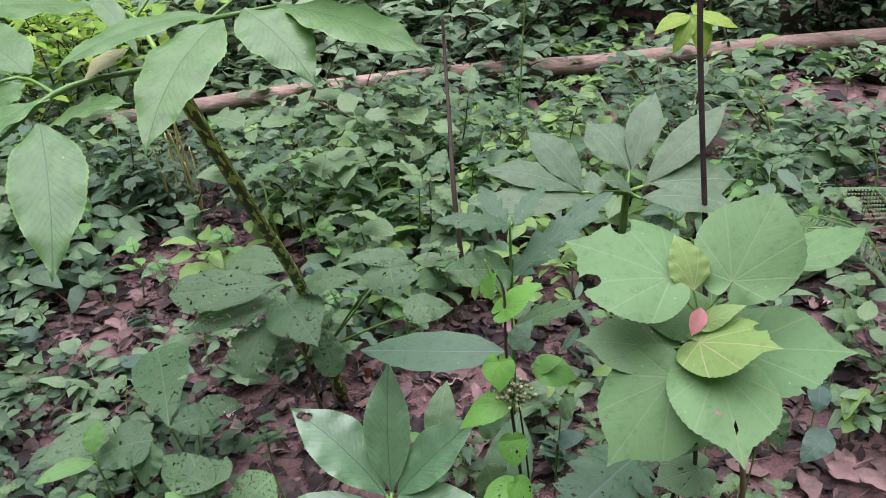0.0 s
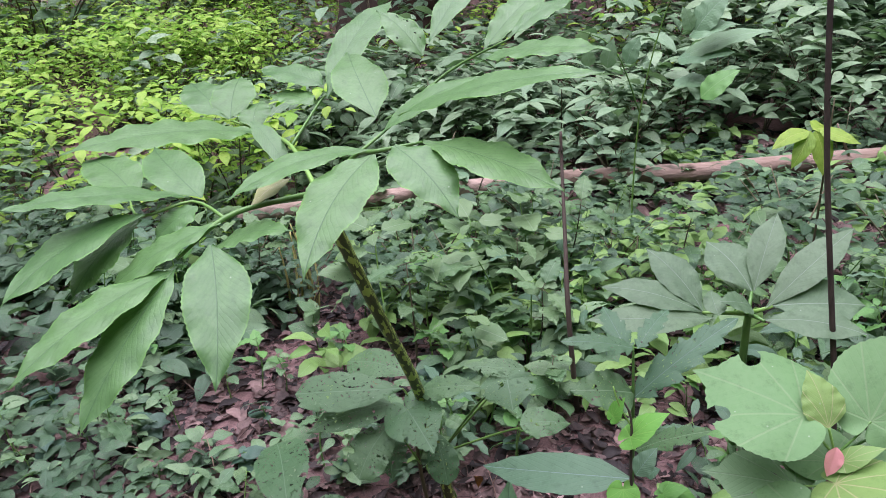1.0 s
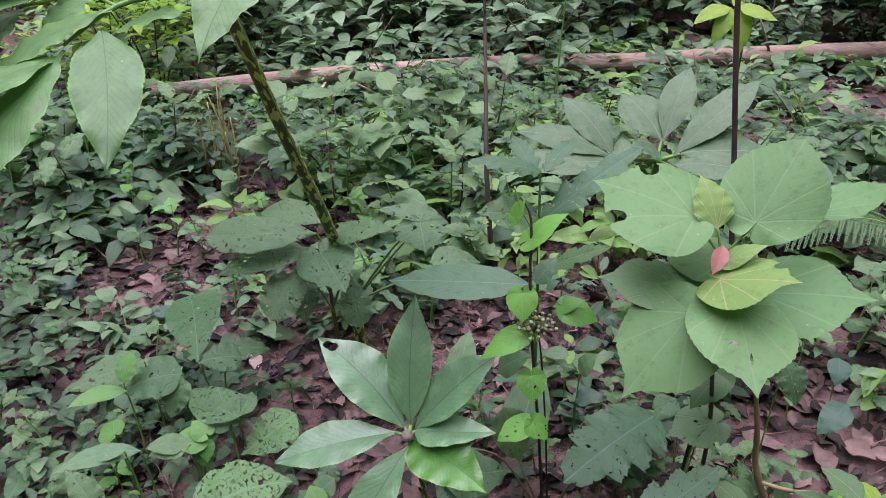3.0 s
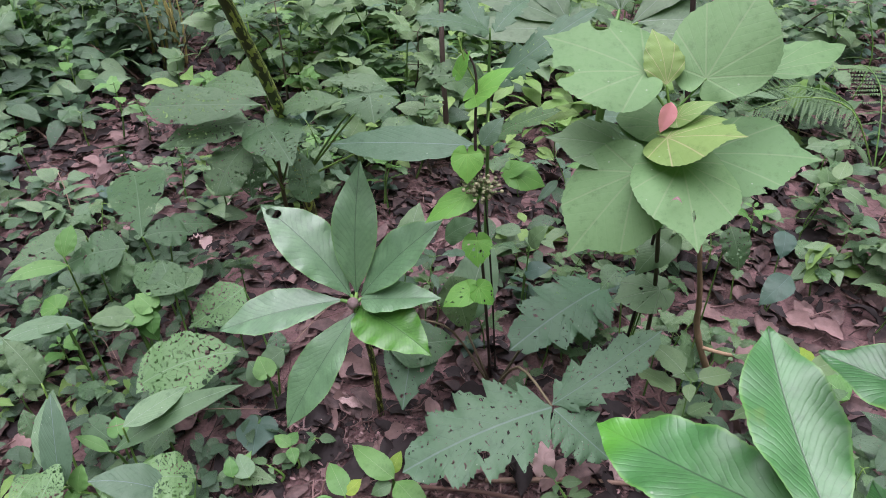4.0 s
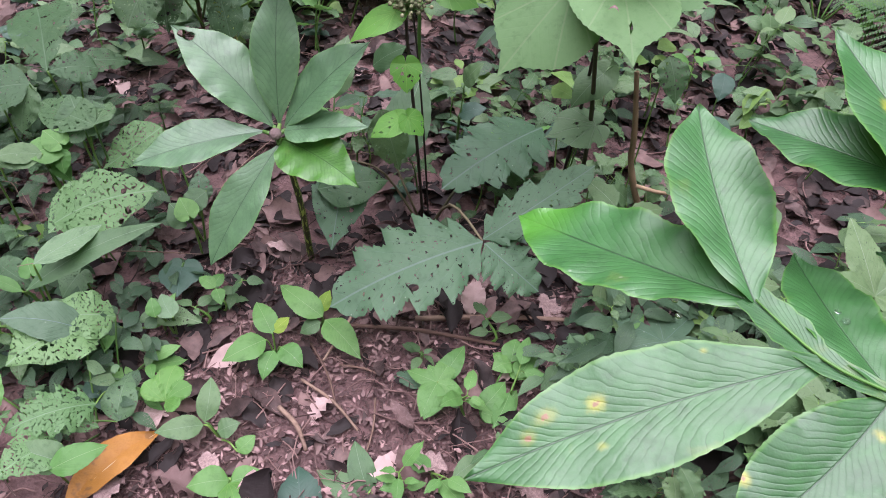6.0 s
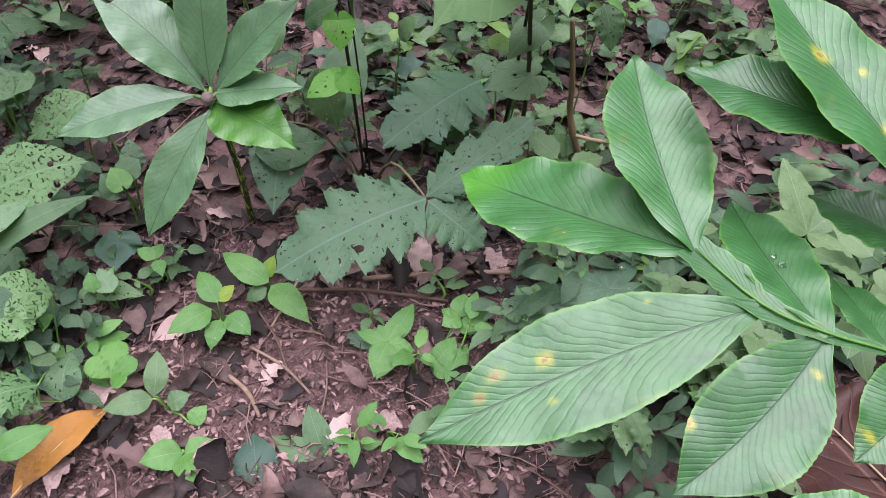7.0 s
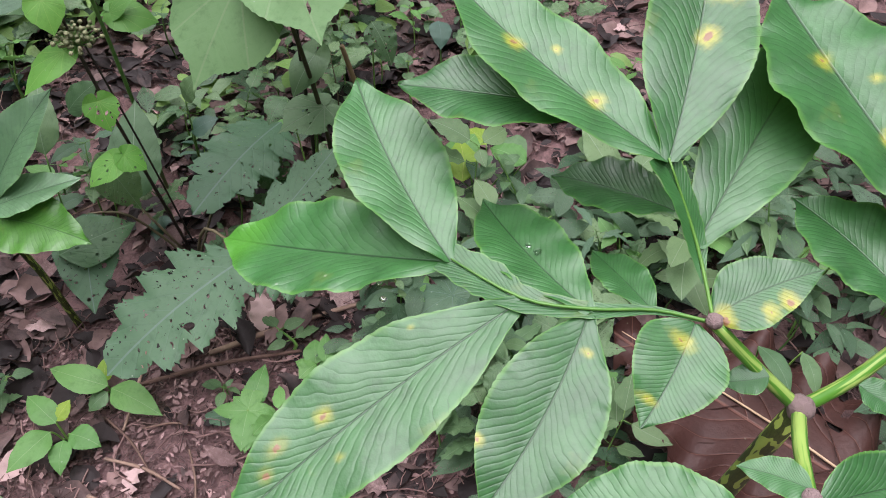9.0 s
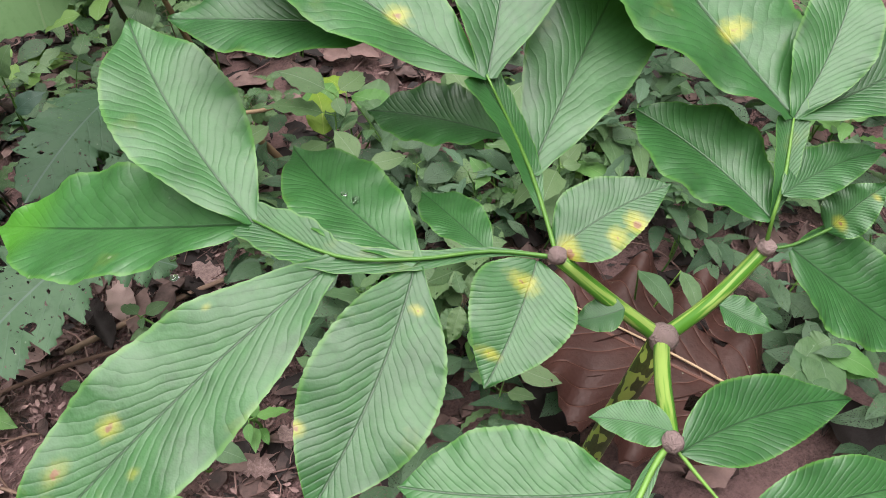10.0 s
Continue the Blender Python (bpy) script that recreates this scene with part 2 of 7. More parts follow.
YAM = dict(count=22.0, slant=0.21, rough=0.40, bump=0.36, thin=0.18, blotch=0.10, ribs=0.42, gloss=0.7, margin=0.34, grey=0.06, coat=0.08, quilt=True)
# Keys with lit are brighter copies of a leaf, light put into the colour.
LEAF = {
    "yam": leaf_material("yam_leaf", (0.020, 0.092, 0.020), (0.038, 0.145, 0.034), (0.010, 0.046, 0.010), **YAM),
    "yamA": leaf_material("yam_leaf_bright_tip", (0.020, 0.092, 0.020), (0.038, 0.145, 0.034), (0.010, 0.046, 0.010), bright_tip=True, **YAM),
    "yamC": leaf_material("yam_leaf_streaked", (0.020, 0.092, 0.020), (0.038, 0.145, 0.034), (0.010, 0.046, 0.010), spots=((0.34, 0.60, 0.085, 0.55), (0.62, 0.28, 0.04, 0.4), (0.20, 0.80, 0.07, 0.25), (0.42, 0.74, 0.09, 0.28), (-0.35, 0.62, 0.05, 0.4)), **YAM),
    "yamD": leaf_material("yam_leaf_margin_spot", (0.020, 0.092, 0.020), (0.038, 0.145, 0.034), (0.010, 0.046, 0.010), spots=((-0.22, 0.17, 0.07, 0.55), (0.75, 0.74, 0.08, 0.6)), **YAM),
    "yamG": leaf_material("yam_leaf_two_spots", (0.020, 0.092, 0.020), (0.038, 0.145, 0.034), (0.010, 0.046, 0.010), spots=((0.15, 0.20, 0.20), (0.22, 0.77, 0.13)), **YAM),
    "yamI": leaf_material("yam_leaf_burnt_edge", (0.020, 0.092, 0.020), (0.038, 0.145, 0.034), (0.010, 0.046, 0.010), spots=((0.25, 0.08, 0.24), (0.68, 0.42, 0.20), (0.62, 0.60, 0.20)), **YAM),
    "yamH": leaf_material("yam_leaf_spotted", (0.020, 0.092, 0.020), (0.038, 0.145, 0.034), (0.010, 0.046, 0.010), spots=((0.10, 0.30, 0.10), (0.35, 0.52, 0.06), (-0.10, 0.64, 0.11)), **YAM),
    "yamS": leaf_material("yam_leaf_scorched", (0.020, 0.092, 0.020), (0.038, 0.145, 0.034), (0.010, 0.046, 0.010), spots=((0.15, 0.50, 0.13), (-0.15, 0.80, 0.28), (0.25, 0.72, 0.2), (0.05, 0.9, 0.22)), **YAM),
    "yamgloss": leaf_material("glossy_yam_leaf", (0.056, 0.185, 0.045), (0.092, 0.255, 0.065), (0.026, 0.09, 0.022), count=17.0, slant=0.21, rough=0.44, bump=0.5, thin=0.16, ribs=0.6, gloss=1.0, margin=0.3, grey=0.5, coat=0.35, quilt=True),
    "holed": leaf_material("holed_herb_leaf", (0.04, 0.129, 0.028), (0.068, 0.181, 0.041), (0.10, 0.23, 0.07), count=9.0, slant=0.5, rough=0.5, bump=0.22, eaten=1.0),
    "yamlit": leaf_material("yam_leaf_fresh", (0.05, 0.17, 0.02), (0.08, 0.25, 0.03), (0.04, 0.13, 0.02), **YAM),
    "pale": leaf_material("tall_yam_leaf", (0.048, 0.145, 0.028), (0.077, 0.194, 0.041), (0.035, 0.11, 0.025), count=18.0, slant=0.21, rough=0.46, bump=0.30, thin=0.24, ribs=0.22, gloss=0.6, margin=0.4, grey=0.30, quilt=True),
    "dull": leaf_material("shaded_yam_leaf", (0.048, 0.128, 0.032), (0.073, 0.170, 0.046), (0.11, 0.22, 0.08), count=15.0, slant=0.21, rough=0.5, bump=0.30, quilt=True),
    "yellow": leaf_material("yellowing_leaf", (0.17, 0.28, 0.06), (0.26, 0.37, 0.10), (0.36, 0.44, 0.20), blotch=0.4),
    "big": leaf_material("broad_leaf", (0.074, 0.208, 0.048), (0.108, 0.264, 0.064), (0.17, 0.31, 0.10), count=9.0, palmate=True, rough=0.60, bump=0.2, thin=0.30, grey=0.45),
    "bigyel": leaf_material("young_broad_leaf", (0.105, 0.275, 0.038), (0.150, 0.335, 0.052), (0.36, 0.42, 0.14), count=9.0, palmate=True, rough=0.5, bump=0.25, thin=0.35),
    "bighole": leaf_material("old_broad_leaf", (0.07, 0.19, 0.045), (0.10, 0.24, 0.06), (0.15, 0.29, 0.10), count=11.0, palmate=True, rough=0.55, bump=0.5, thin=0.25),
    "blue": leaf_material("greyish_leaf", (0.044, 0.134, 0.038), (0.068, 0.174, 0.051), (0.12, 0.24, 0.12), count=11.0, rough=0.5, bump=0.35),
    "bluelit": leaf_material("greyish_leaf_lit", (0.075, 0.21, 0.055), (0.11, 0.27, 0.07), (0.16, 0.32, 0.12), count=11.0, rough=0.5, bump=0.35),
    "bluehole": leaf_material("lobed_leaf", (0.040, 0.128, 0.034), (0.065, 0.176, 0.046), (0.10, 0.21, 0.09), count=8.0, slant=0.5, rough=0.52, bump=0.22, ribs=0.22, eaten=0.6),
    "vivid": leaf_material("climber_leaf", (0.078, 0.33, 0.026), (0.115, 0.40, 0.040), (0.20, 0.48, 0.06), count=8.0, palmate=True, rough=0.45, bump=0.3, thin=0.35),
    # Darker copy of the climber leaf, with shade put into its colour.
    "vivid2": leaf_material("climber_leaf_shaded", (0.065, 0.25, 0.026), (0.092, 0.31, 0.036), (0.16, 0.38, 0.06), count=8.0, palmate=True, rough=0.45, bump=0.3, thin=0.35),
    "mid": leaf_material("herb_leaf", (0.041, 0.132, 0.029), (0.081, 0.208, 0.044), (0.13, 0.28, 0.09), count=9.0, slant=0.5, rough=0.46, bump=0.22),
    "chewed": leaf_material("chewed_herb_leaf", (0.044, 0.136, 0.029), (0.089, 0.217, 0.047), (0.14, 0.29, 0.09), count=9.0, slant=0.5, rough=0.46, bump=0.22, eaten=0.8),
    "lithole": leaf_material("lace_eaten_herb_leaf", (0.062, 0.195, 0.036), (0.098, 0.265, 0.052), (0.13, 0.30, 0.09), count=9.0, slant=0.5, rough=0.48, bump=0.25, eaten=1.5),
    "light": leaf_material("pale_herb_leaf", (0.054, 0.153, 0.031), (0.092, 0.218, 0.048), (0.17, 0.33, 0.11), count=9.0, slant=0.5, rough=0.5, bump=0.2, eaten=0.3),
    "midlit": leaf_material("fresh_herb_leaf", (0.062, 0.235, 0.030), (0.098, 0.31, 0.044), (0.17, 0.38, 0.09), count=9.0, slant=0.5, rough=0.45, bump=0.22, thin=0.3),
    "dark": leaf_material("dark_herb_leaf", (0.028, 0.092, 0.032), (0.052, 0.14, 0.048), (0.07, 0.17, 0.07), count=9.0, slant=0.5, rough=0.42, bump=0.22),
    "lime": leaf_material("sunlit_shrub_leaf", (0.12, 0.32, 0.018), (0.19, 0.42, 0.03), (0.32, 0.5, 0.08), count=8.0, rough=0.5, bump=0.3, thin=0.4),
}
LEAF["yellowhole"] = LEAF["yellow"]
LEAF["palehole"], LEAF["midhole"], LEAF["darkhole"], LEAF["vividhole"] = LEAF["pale"], LEAF["chewed"], LEAF["holed"], LEAF["vivid"]
FOLIAGE = {
    "herb": leaf_material("low_herb_foliage", (0.048, 0.145, 0.036), (0.105, 0.245, 0.060), (0.12, 0.26, 0.09), rough=0.5, bump=0.3, islands=True, eaten=0.6),
    "mid": leaf_material("shrub_foliage", (0.068, 0.190, 0.050), (0.150, 0.315, 0.090), (0.15, 0.30, 0.11), rough=0.48, bump=0.3, islands=True, eaten=0.5),
    "fresh": leaf_material("fresh_foliage", (0.09, 0.26, 0.032), (0.14, 0.34, 0.05), (0.17, 0.36, 0.09), rough=0.46, bump=0.3, thin=0.3, islands=True),
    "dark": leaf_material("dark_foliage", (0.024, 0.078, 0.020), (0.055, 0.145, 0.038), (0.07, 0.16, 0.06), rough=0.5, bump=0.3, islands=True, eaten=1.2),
    "pale": leaf_material("pale_foliage", (0.055, 0.150, 0.036), (0.110, 0.245, 0.066), (0.2, 0.34, 0.13), rough=0.55, bump=0.2, islands=True, gloss=0.35),
    # The far gap's sunlight is put into this bright yellow-green.
    "lime": leaf_material("sun_painted_foliage", (0.12, 0.38, 0.022), (0.26, 0.56, 0.045), (0.32, 0.5, 0.08), rough=0.5, bump=0.3, thin=0.45, islands=True),
}
SOIL = plain_material("forest_soil", (0.030, 0.014, 0.014), (0.33, 0.190, 0.185), 190.0, 0.95, 1.0, distance=0.02)
LITTER = plain_material("dry_leaf_litter", (0.012, 0.006, 0.006), (0.25, 0.155, 0.142), 60.0, 0.75, 0.6, islands=True, low=0.38, high=1.18)
CRUMB = plain_material("crumbled_leaf_bits", (0.05, 0.024, 0.023), (0.38, 0.24, 0.23), 60.0, 0.8, 0.5, islands=True, low=0.26, high=1.1)
DRY = plain_material("dry_brown_leaf", (0.13, 0.076, 0.072), (0.46, 0.32, 0.305), 55.0, 0.7, 0.5)
TEAK = leaf_material("large_dry_leaf_brown", (0.034, 0.011, 0.008), (0.085, 0.031, 0.021), (0.15, 0.07, 0.05), count=9.0, slant=0.55, rough=0.6, bump=0.9, thin=0.0, ribs=0.55, grey=0.0, gloss=0.4)
ORANGE = plain_material("orange_dead_leaf", (0.14, 0.052, 0.009), (0.35, 0.15, 0.020), 60.0, 0.6, 0.9, third=(0.17, 0.075, 0.02), low=0.1, high=0.9)
TWIG = plain_material("dead_twig", (0.10, 0.055, 0.042), (0.30, 0.20, 0.15), 80.0, 0.85, 0.6, (1, 1, 0.3))
TWIGS = plain_material("dead_twigs", (0.04, 0.018, 0.016), (0.22, 0.13, 0.118), 80.0, 0.85, 0.6, islands=True)
LOG = plain_material("log_bark", (0.22, 0.145, 0.115), (0.60, 0.46, 0.40), 26.0, 0.85, 1.0, (0.3, 1, 1), third=(0.12, 0.09, 0.07), distance=0.015)
BARK = plain_material("tree_bark", (0.035, 0.02, 0.015), (0.115, 0.06, 0.042), 10.0, 0.9, 1.0, (1, 1, 0.15), distance=0.03)
BLACKSTEM = plain_material("dark_stem", (0.022, 0.015, 0.012), (0.07, 0.048, 0.038), 60.0, 0.75, 0.6, (1, 1, 0.4))
STALK = plain_material("green_stalk", (0.075, 0.17, 0.035), (0.16, 0.29, 0.06), 30.0, 0.5, 0.2)
BROWNSTALK = plain_material("woody_stalk", (0.055, 0.05, 0.025), (0.13, 0.105, 0.06), 60.0, 0.75, 0.4, (1, 1, 0.3))
VINE = plain_material("twisted_vine_bark", (0.24, 0.155, 0.09), (0.46, 0.33, 0.21), 60.0, 0.8, 0.5, (1, 1, 0.4))
NEARSTALK = mottled_material("yam_branch_skin", (0.070, 0.21, 0.020), (0.29, 0.40, 0.10), 130.0, 0.46, 0.58, 0.16)
TALLSTALK = mottled_material("tall_yam_stalk_skin", (0.40, 0.50, 0.11), (0.008, 0.010, 0.005), 105.0, 0.455, 0.48, 0.40)
RACHIS = plain_material("yam_rachis", (0.055, 0.16, 0.025), (0.14, 0.28, 0.05), 60.0, 0.45, 0.2)
NODE = plain_material("bulbil_skin", (0.20, 0.14, 0.135), (0.42, 0.30, 0.29), 220.0, 0.8, 0.9)
BUD = plain_material("pink_young_leaf", (0.40, 0.12, 0.13), (0.56, 0.25, 0.25), 60.0, 0.6, 0.4)
FLORET = plain_material("pale_floret", (0.10, 0.11, 0.05), (0.24, 0.24, 0.13), 200.0, 0.7, 0.4)
STRAW = plain_material("dry_straw", (0.26, 0.23, 0.07), (0.44, 0.40, 0.15), 40.0, 0.7, 0.3)


# ---- building blocks ----
def gz(x, y):
    """Height of the forest floor."""
    low = 0.03 + 0.13 * math.tanh(x) + 0.022 * noise.noise((x * 1.7, y * 1.7, 3.1)) + 0.010 * noise.noise((x * 7, y * 7, 1.7))
    return low + 0.08 * max(0.0, y - 4.5)


def z0(x, y):
    """A place on the forest floor."""
    return (x, y, gz(x, y))


def mesh_of(name, verts, faces, material, uvs=None, smooth=True, edge=None):
    data = bpy.data.meshes.new(name)
    data.from_pydata([tuple(v) for v in verts], [], faces)
    data.materials.append(material)
    if uvs is not None:
        layer = data.uv_layers.new(name="UVMap")
        index = np.empty(len(data.loops), dtype=np.int32)
        data.loops.foreach_get("vertex_index", index)
        layer.data.foreach_set("uv", np.asarray(uvs, dtype=np.float32)[index].ravel())
    if edge is not None:
        data.attributes.new("edge", "FLOAT", "POINT").data.foreach_set("value", np.asarray(edge, dtype=np.float32))
    if smooth:
        data.polygons.foreach_set("use_smooth", np.ones(len(data.polygons), dtype=bool))
    return data


def part(name, data, parent, label="", matrix=None):
    ob = new(name, data)
    ob.parent = parent
    if matrix is not None:
        ob.matrix_basis = matrix
    return tagged(ob, label)


def thing(name, place, label, category, group="", kind=""):
    """An empty at the base of a thing, which carries its parts."""
    ob = new(name)
    ob.empty_display_size = 0.05
    ob.location = place
    return tagged(ob, label, category, group, kind)


def glide(us, ws, u):
    """A smooth curve through a few heights."""
    us, ws = np.asarray(us), np.asarray(ws, dtype=float)
    slope = np.gradient(ws, us)
    i = np.clip(np.searchsorted(us, u, side="right") - 1, 0, len(us) - 2)
    h = us[i + 1] - us[i]
    s = (u - us[i]) / h
    return (2 * s**3 - 3 * s**2 + 1) * ws[i] + (s**3 - 2 * s**2 + s) * h * slope[i] + (3 * s**2 - 2 * s**3) * ws[i + 1] + (s**3 - s**2) * h * slope[i + 1]


ALONG = (0, 0.05, 0.15, 0.3, 0.5, 0.7, 0.85, 0.94, 1)
OUTLINE = {
    "ellip": (0.04, 0.13, 0.44, 0.80, 1.0, 0.85, 0.46, 0.17, 0.01),
    "yamleaf": (0.13, 0.24, 0.52, 0.84, 1.0, 0.86, 0.50, 0.19, 0.01),
    "obov": (0.05, 0.16, 0.42, 0.74, 1.0, 1.0, 0.82, 0.50, 0.02),
    "drip": (0.08, 0.26, 0.66, 0.97, 0.97, 0.70, 0.33, 0.10, 0.01),
    "ovate": (0.06, 0.40, 0.80, 1.0, 0.93, 0.68, 0.37, 0.14, 0.01),
    "lance": (0.04, 0.28, 0.70, 0.96, 1.0, 0.78, 0.44, 0.20, 0.01),
    "lobed": (0.12, 0.52, 0.86, 1.0, 0.97, 0.80, 0.52, 0.26, 0.01),
}
AROUND = {
    "round": ((0, 0.30, 0.70, 1.2, 1.57, 2.1, 2.65, 3.0, 3.1416), (1.0, 0.875, 0.75, 0.53, 0.40, 0.29, 0.23, 0.16, 0.05)),
    "shouldered": ((0, 0.10, 0.30, 0.62, 1.0, 1.57, 2.1, 2.65, 3.0, 3.1416), (1.0, 0.87, 0.80, 0.76, 0.66, 0.49, 0.36, 0.24, 0.12, 0.03)),
    "heart": ((0, 0.30, 0.70, 1.2, 1.57, 2.1, 2.65, 3.0, 3.1416), (1.0, 0.76, 0.63, 0.50, 0.43, 0.37, 0.33, 0.22, 0.04)),
}


def pierced(verts, faces, holes):
    """Cuts uneven holes out of a leaf's sheet."""
    corners = np.array([f if len(f) == 4 else (*f, f[2]) for f in faces])
    keep = np.ones(len(faces), dtype=bool)
    for cx, cy, r, long, turn in holes:
        to = np.array(((math.cos(turn), math.sin(turn)), (-math.sin(turn) * long, math.cos(turn) * long)))
        back = np.linalg.inv(to)
        flat = (verts[:, :2] - (cx, cy)) @ to.T
        away = np.hypot(flat[:, 0], flat[:, 1])
        move = (away > r * 0.35) & (away < r * 1.2)
        verts[move, :2] = (flat[move] * (r / away[move])[:, None]) @ back.T + (cx, cy)
        middle = (verts[corners, :2].mean(1) - (cx, cy)) @ to.T
        keep &= np.hypot(middle[:, 0], middle[:, 1]) > r * 0.95
    return verts, [f for f, k in zip(faces, keep) if k]


def leaf_data(shape, length, width, material, seed=0, arch=0.07, fold=0.10, ripple=0.05, holes=0, rows=20, cols=5, teeth=0.02, frill=0.0, bites=()):
    """A leaf blade along +y from its base, upper side towards +z."""
    rng = np.random.default_rng(seed)
    half, verts, uvs, faces, edge = width / 2, [], [], [], []
    ph, fr, side = rng.uniform(0, 6.28), rng.uniform(2.6, 5.2), rng.uniform(-0.05, 0.05)
    if shape in OUTLINE:
        for i in range(rows + 1):
            u = i / rows
            w = max(float(glide(ALONG, OUTLINE[shape], u)), 0.004)
            if shape == "lobed":
                w *= (1.0 - 0.40 * (1.0 - (u * 4.6 + 0.3 + 0.02 * seed) % 1.0) ** 1.2 * (u > 0.10)) * (1.0 - 0.10 * ((1.0 - u * 17.0) % 1.0))
            for j in range(-cols, cols + 1):
                v = j / cols
                lean = 0.0
                wj = w
                if abs(j) == cols and i % 2:
                    wj = w * (1.0 - teeth * 1.6) if shape != "lobed" else w * 0.95
                if shape == "lobed":
                    lean = 0.10 * abs(v) ** 1.5 * (0.35 + 0.65 * u)
                x = v * wj * half
                z = arch * length * 4 * u * (1 - u) + fold * abs(x) - 0.10 * abs(v) ** 2 * half * w
                z += ripple * half * abs(v) ** 2 * math.sin(fr * 6.28 * u + ph + (1.3 if v > 0 else 0))
                z += frill * half * abs(v) ** 4 * math.sin(64.0 * u + ph * v + 3.0 * math.sin(13.0 * u + ph)) * (0.5 + 0.5 * math.sin(9.0 * u + 2 * ph))
                verts.append((x + side * length * 4 * u * (1 - u), (u + lean * (1 - u)) * length, z))
                uvs.append((0.5 + 0.5 * v * w, u)), edge.append(max(abs(v), (u - 0.9) * 10))
        k = 2 * cols + 1
        for i in range(rows):
            for j in range(2 * cols):
                a = i * k + j
                faces.append((a, a + 1, a + 1 + k, a + k))
    else:
        angles, radii = AROUND[shape]
        wide = max(float(glide(angles, radii, t)) * math.sin(t) for t in np.linspace(0.3, 2.6, 40))
        spokes, rings = rows * 2, cols + 1
        verts.append((0, 0, 0)), uvs.append((0.5, 0))
        for j in range(1, rings + 1):
            for i in range(spokes):
                t = -math.pi + 2 * math.pi * i / spokes
                r = float(glide(angles, radii, min(abs(t), 3.1415))) * j / rings
                if j == rings and i % 2:
                    r *= 1 - teeth * 1.5
                x, y = math.sin(t) * r / wide, math.cos(t) * r
                z = arch * length * 4 * max(y, 0) * (1 - max(y, 0)) + fold * abs(x) * half * 0.6 - 0.16 * abs(x) ** 2 * half
                z += ripple * half * (j / rings) ** 2 * math.sin(4 * t + ph)
                verts.append((x * half, y * length, z)), uvs.append((0.5 + 0.5 * x, y))
        for i in range(spokes):
            n = (i + 1) % spokes
            faces.append((0, 1 + n, 1 + i))
            for j in range(rings - 1):
                a, b = 1 + j * spokes, 1 + (j + 1) * spokes
                faces.append((a + i, a + n, b + n, b + i))
    verts = np.array(verts)
    if holes or bites:
        cuts = [(bx * half, by * length, half * r, 0.8, 1.0 + bx) for bx, by, r in bites]
        for k in range(holes):
            u = rng.uniform(0.12, 0.92)
            w = 0.9 if shape not in OUTLINE else float(glide(ALONG, OUTLINE[shape], u))
            rim = k % 5 == 0
            at = rng.choice((-1, 1)) * w if rim else rng.uniform(-0.8, 0.8) * w
            size = rng.choice((0.05, 0.08, 0.12)) if rim else rng.choice((0.022, 0.03, 0.035, 0.045, 0.07))
            cuts.append((at * half, u * length, half * size, rng.uniform(0.5, 1.0), rng.uniform(0, 3.14)))
        verts, faces = pierced(verts, faces, cuts)
    return mesh_of("leaf", verts, faces, material, uvs, edge=edge or None)


def frame_of(base, tip, up=(0, 0, 1), roll=0.0):
    """The pose of a leaf that runs from base to tip with its upper side towards up."""
    base, tip, up = Vector(base), Vector(tip), Vector(up)
    y = (tip - base).normalized()
    z = (up - y * up.dot(y)).normalized()
    x = y.cross(z)
    return Matrix.Translation(base) @ Matrix((x, y, z)).transposed().to_4x4() @ Matrix.Rotation(radians(roll), 4, "Y")


COUNT = [0]


def blade(plant, base, tip, width, shape, material, up=(0, 0, 1), name="leaf", **more):
    """One leaf of a plant, at places of the world."""
    COUNT[0] += 1
    length = (Vector(tip) - Vector(base)).length
    chewed = material.endswith("hole")
    opts = dict(seed=COUNT[0], arch=0.07, holes=0)
    if material.startswith("yam"):
        opts.update(arch=0.05 if material in ("yamgloss", "yamlit") else 0.015, ripple=0.04 if material == "yamgloss" else 0.06, rows=52, cols=8, frill=0.010 if material == "yamgloss" else 0.02, teeth=0.010, fold=0.30)
    if material.startswith("pale"):
        opts.update(rows=44, cols=7, frill=0.025, ripple=0.06)
    if chewed:
        opts.update(holes=9 + COUNT[0] % 12, rows=64, cols=20)
    if shape == "lobed":
        opts.update(rows=72, teeth=0.04, cols=7 if not chewed else 22, holes=opts["holes"] // 3)
    opts.update(more)
    data = leaf_data(shape, length, width, LEAF[material], **opts)
    return part(name, data, plant, matrix=Matrix.Translation(plant.location).inverted() @ frame_of(base, tip, up))


